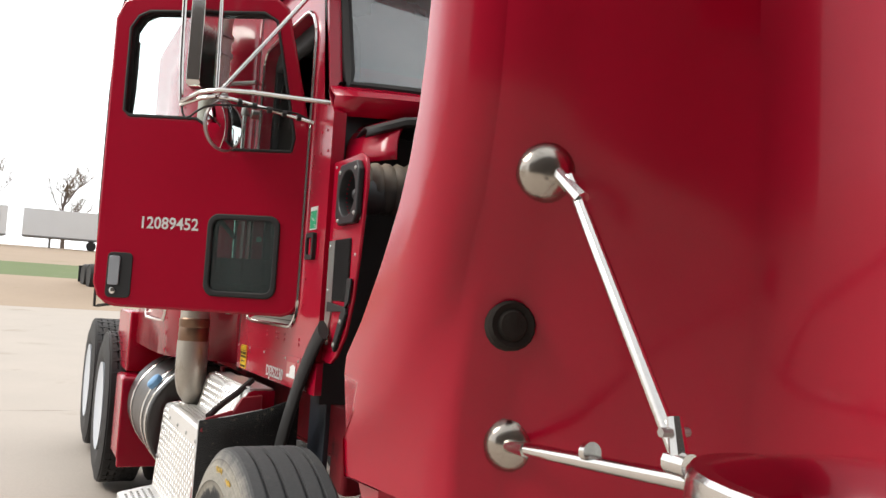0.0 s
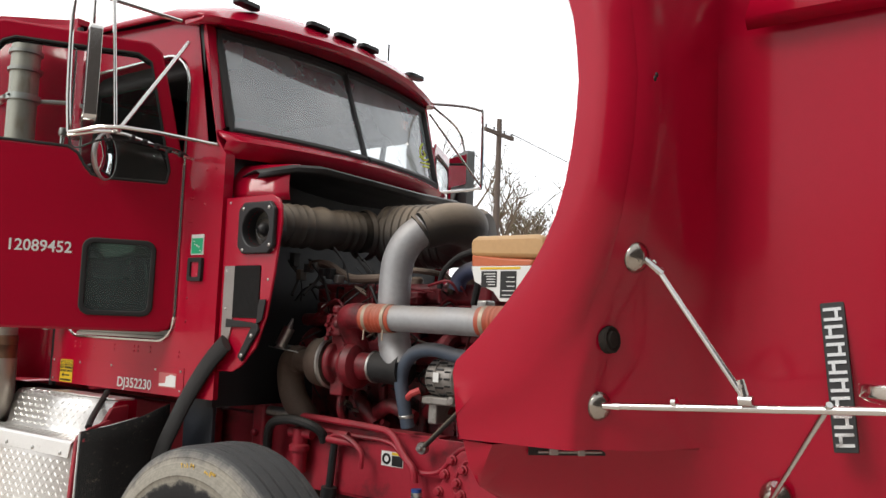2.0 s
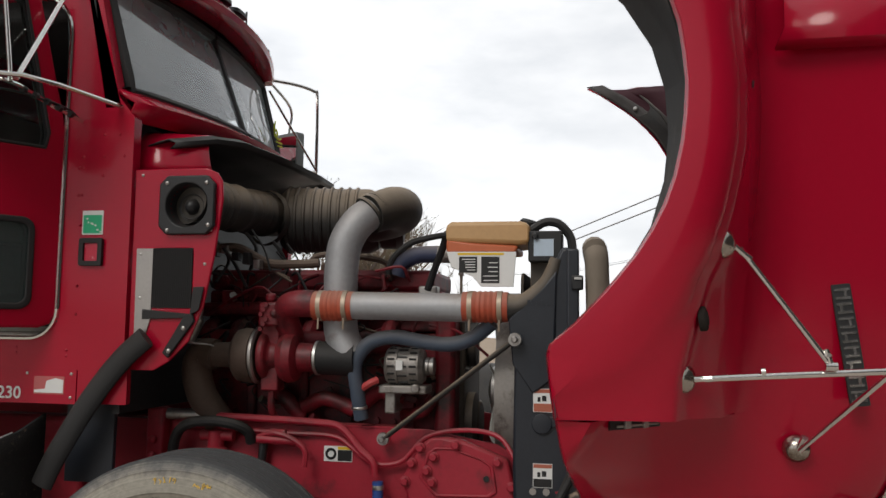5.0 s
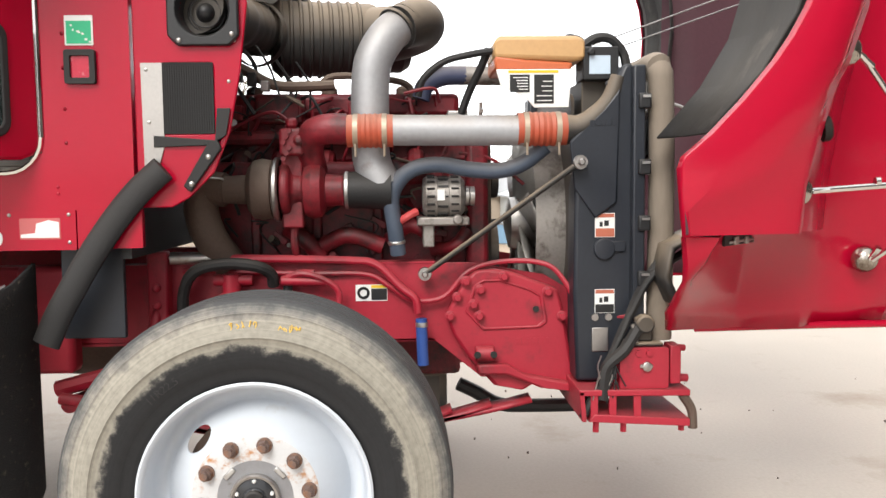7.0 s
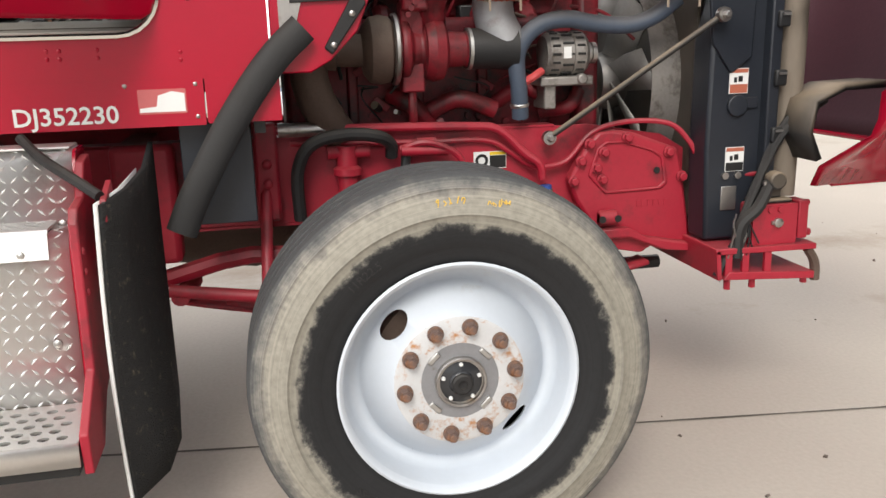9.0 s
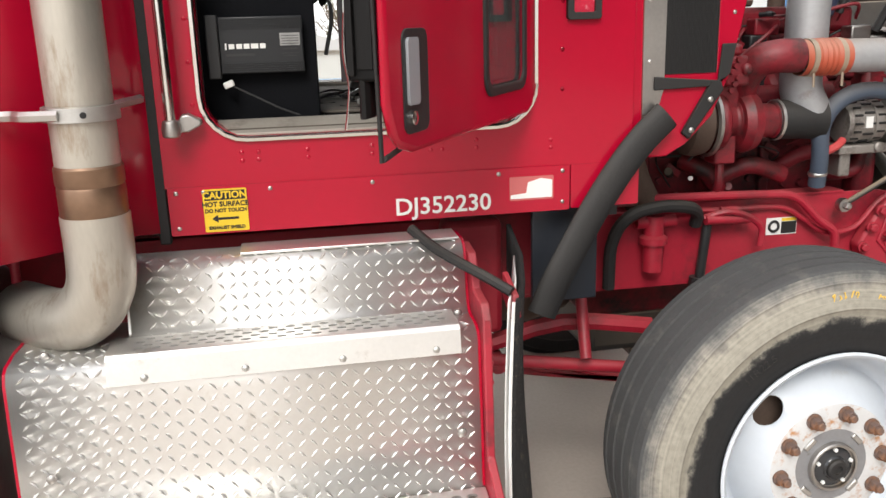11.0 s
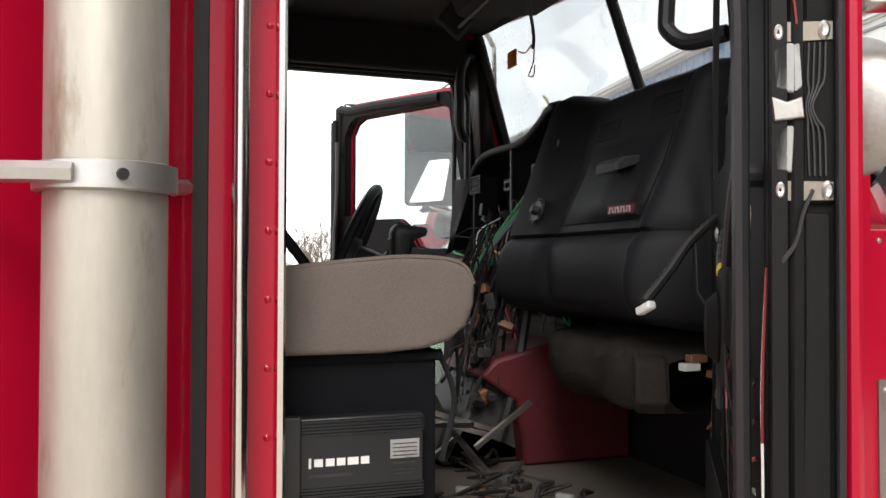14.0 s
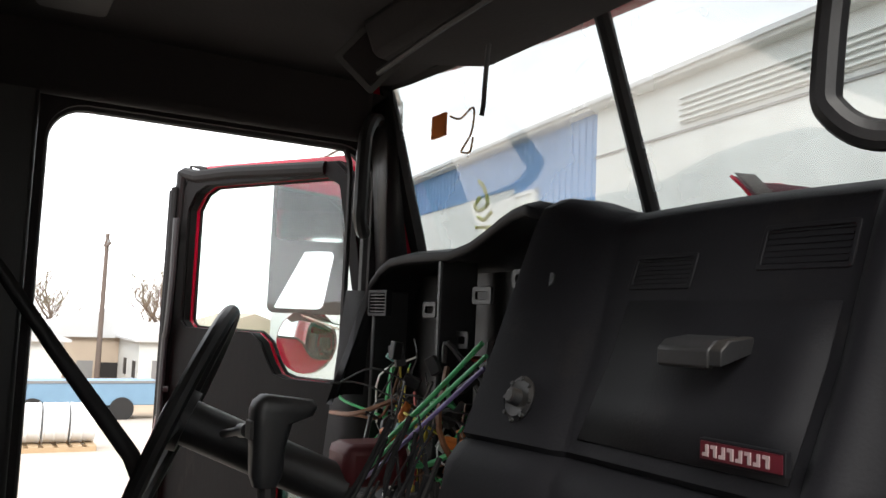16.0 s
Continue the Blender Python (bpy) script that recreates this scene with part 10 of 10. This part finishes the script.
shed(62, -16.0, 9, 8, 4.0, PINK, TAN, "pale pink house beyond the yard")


def pickup_bed(x, y, turn):
    t = thing("flat_trailer", "faded blue flat trailer with spare tyres", "trailer")
    m = Matrix.Translation((x, y, height(x, y))) @ Matrix.Rotation(radians(turn), 4, "Z")
    part("bed", Form().box(-1.0, 1.0, -2.6, 2.6, 0.5, 1.2), FADEDBLUE, t, bevel=0.03, m=m)
    part("rail", Form().box(-1.02, -0.98, -2.6, 2.6, 1.2, 1.28), SEAM, t, m=m)
    for yy in (-1.2, 1.4):
        part("wheel", Form().rod((-1.06, yy, 0.38), (1.06, yy, 0.38), 0.38, n=20), RUBBER, t, m=m)


FADEDBLUE = mat("faded_blue_paint", (0.16, 0.27, 0.38), 0.6, 0, 0.2, 2, 40, 0.03)
pickup_bed(28.5, -1.7, 4)


def cable_reels(x, y):
    p = thing("pallet", "pale wooden pallet on the ground", "pallet")
    z = height(x, y)
    for k in range(6):
        part("board", Form().box(x - 0.6, x + 0.6, y - 0.75 + 0.27 * k, y - 0.57 + 0.27 * k, z + 0.12, z + 0.15), WOOD, p)
    for k in range(3):
        part("bearer", Form().box(x - 0.6 + 0.52 * k, x - 0.5 + 0.52 * k, y - 0.75, y + 0.8, z, z + 0.12), WOOD, p)
    for k in range(3):
        d = thing("steel_drum", "white round drum lying on a pallet", "drum", "drums on the pallet")
        yy = y - 0.5 + 0.52 * k
        part("drum_body", Form().lathe(((0.4, -0.24), (0.42, -0.22), (0.4, -0.2), (0.4, 0.0), (0.42, 0.01), (0.4, 0.03), (0.4, 0.2), (0.42, 0.22), (0.4, 0.24)), (x, yy, z + 0.57), (0, 1, 0.0), 28), TRAILER, d)


cable_reels(18.2, -0.25)


def tyre_row():
    for k in range(4):
        o = thing("spare_tyre", "worn black truck tyre standing on end", "tyre", "tyres beside the truck")
        x, y = 5.6 + 0.12 * k, -0.1 - 0.34 * k
        part("casing", Form().lathe(((0.29, -0.11), (0.42, -0.14), (0.51, -0.12), (0.52, 0.0), (0.51, 0.12), (0.42, 0.14), (0.29, 0.11), (0.27, 0.0), (0.29, -0.11)), (x, y, height(x, y) + 0.52), (0.1, 1, 0.03), 36, False), RUBBER, o)


tyre_row()


def tree(x, y, h, seed):
    """Spring tree just in bud: tapered trunk, forked limbs, fine twigs and small scattered leaves."""
    rng = random.Random(seed)
    t = thing("tree", "spring tree in first bud with fine branching twigs", "tree", "trees beyond the yard")
    z0 = height(x, y) - 0.3
    limbs, twigs, buds = Form(), Form(), Form()

    def grow(p, d, length, r, level):
        pts = [p]
        for k in range(3):
            d = (d + Vector((rng.uniform(-0.2, 0.2), rng.uniform(-0.2, 0.2), rng.uniform(-0.02, 0.16)))).normalized()
            pts.append(pts[-1] + d * length / 3)
        f = limbs if level < 2 else twigs
        f.tube(pts, lambda s: r * (1 - 0.5 * s), 6 if level < 2 else 3, 1, False)
        if level >= 4:
            for q in pts[1:]:
                u = Vector((rng.uniform(-1, 1), rng.uniform(-1, 1), rng.uniform(-1, 1))) * 0.06
                v = Vector((rng.uniform(-1, 1), rng.uniform(-1, 1), rng.uniform(-1, 1))) * 0.035
                buds.add([q - u, q - v, q + u, q + v], ((0, 1, 2, 3),))
            return
        for k in range((6, 5, 5, 4)[level]):
            i = rng.choice((1, 2, 3, 3))
            a = rng.uniform(0, 2 * math.pi)
            side = Vector((math.cos(a), math.sin(a), rng.uniform(0.1, 0.9)))
            grow(pts[i], (d * 0.5 + side * 0.7).normalized(), length * rng.uniform(0.5, 0.72), r * 0.5, level + 1)
    grow(Vector((x, y, z0)), Vector((0, 0, 1)), h * 0.42, h * 0.022, 0)
    part("trunk", limbs, BARK, t)
    part("crown", twigs, TWIG, t, kind="stuff")
    part("foliage", buds, BUDS, t, kind="stuff")


BUDS = mat("spring_buds", (0.14, 0.15, 0.06), 0.8, 0, 0.3, 0.8, 12, 0.0)
for x, y, h, sd in ((32, 17.5, 13, 1), (37, 19, 14, 2), (40, 15, 12, 3), (44, 14.0, 12.5, 4), (47, 10.5, 12, 5), (50, 12.0, 13, 6), (54, 13, 13, 7), (42, 17, 13, 8), (28, 110, 12, 9), (-8, 112, 12, 10), (2, 114, 13, 11), (-16, 112, 12, 12), (8, 113, 11, 13), (66, -4, 10, 14), (70, -12, 11, 15)):
    tree(x, y, h, sd)


def utility_pole(x, y, h):
    p = thing("utility_pole", "weathered wooden utility pole with cross-arm", "pole", "utility poles")
    z = height(x, y)
    part("post", Form().lathe(((0.16, -0.5), (0.14, h * 0.5), (0.11, h)), (x, y, z), (0, 0, 1), 12), BARK, p)
    part("cross_arm", Form().box(x - 1.1, x + 1.1, y - 0.06, y + 0.06, z + h - 0.7, z + h - 0.55, None), BARK, p)
    for k in (-1, -0.4, 0.4, 1):
        part("insulator", Form().rod((x + k, y, z + h - 0.55), (x + k, y, z + h - 0.4), 0.04), SEAM, p)
    return z + h - 0.4


za = utility_pole(26.0, 16.0, 11.0)
zb = utility_pole(60.0, 9.0, 9.0)
zc = utility_pole(50.0, -5.0, 9.0)
for k in (-1, 0.4, 1):
    for (x0, y0, h0), (x1, y1, h1) in (((26.0, 16.0, za), (60.0, 9.0, zb)), ((60.0, 9.0, zb), (50.0, -5.0, zc)), ((50.0, -5.0, zc), (75.0, -40.0, zc - 1))):
        ob = part("power_line", Form().tube([(x0 + k, y0, h0), ((x0 + x1) / 2 + k, (y0 + y1) / 2, (h0 + h1) / 2 - 0.6), (x1 + k, y1, h1)], 0.012, 4, 6), SEAM)
        tagged(ob, "thin power line between wooden poles", "cable", "power lines")


def debris():
    """Small stones and leaf scraps scattered on the concrete."""
    rng = random.Random(77)
    f = Form()
    for k in range(70):
        x, y = rng.uniform(-1.6, 2.2), rng.uniform(-3.6, -0.7)
        if rng.random() < 0.3:
            x, y = rng.uniform(-4, -1.5), rng.uniform(-3, 4)
        r = rng.uniform(0.003, 0.009)
        m = Matrix.Translation((x, y, height(x, y) + r * 0.35)) @ Euler((rng.uniform(0, 3), rng.uniform(0, 3), 0)).to_matrix().to_4x4()
        f.box(-r, r, -r * 0.7, r * 0.7, -r * 0.4, r * 0.4, m)
    tagged(part("gravel", f, BARK), "scattered small stones and leaf scraps on concrete", "gravel", "", "stuff")


debris()
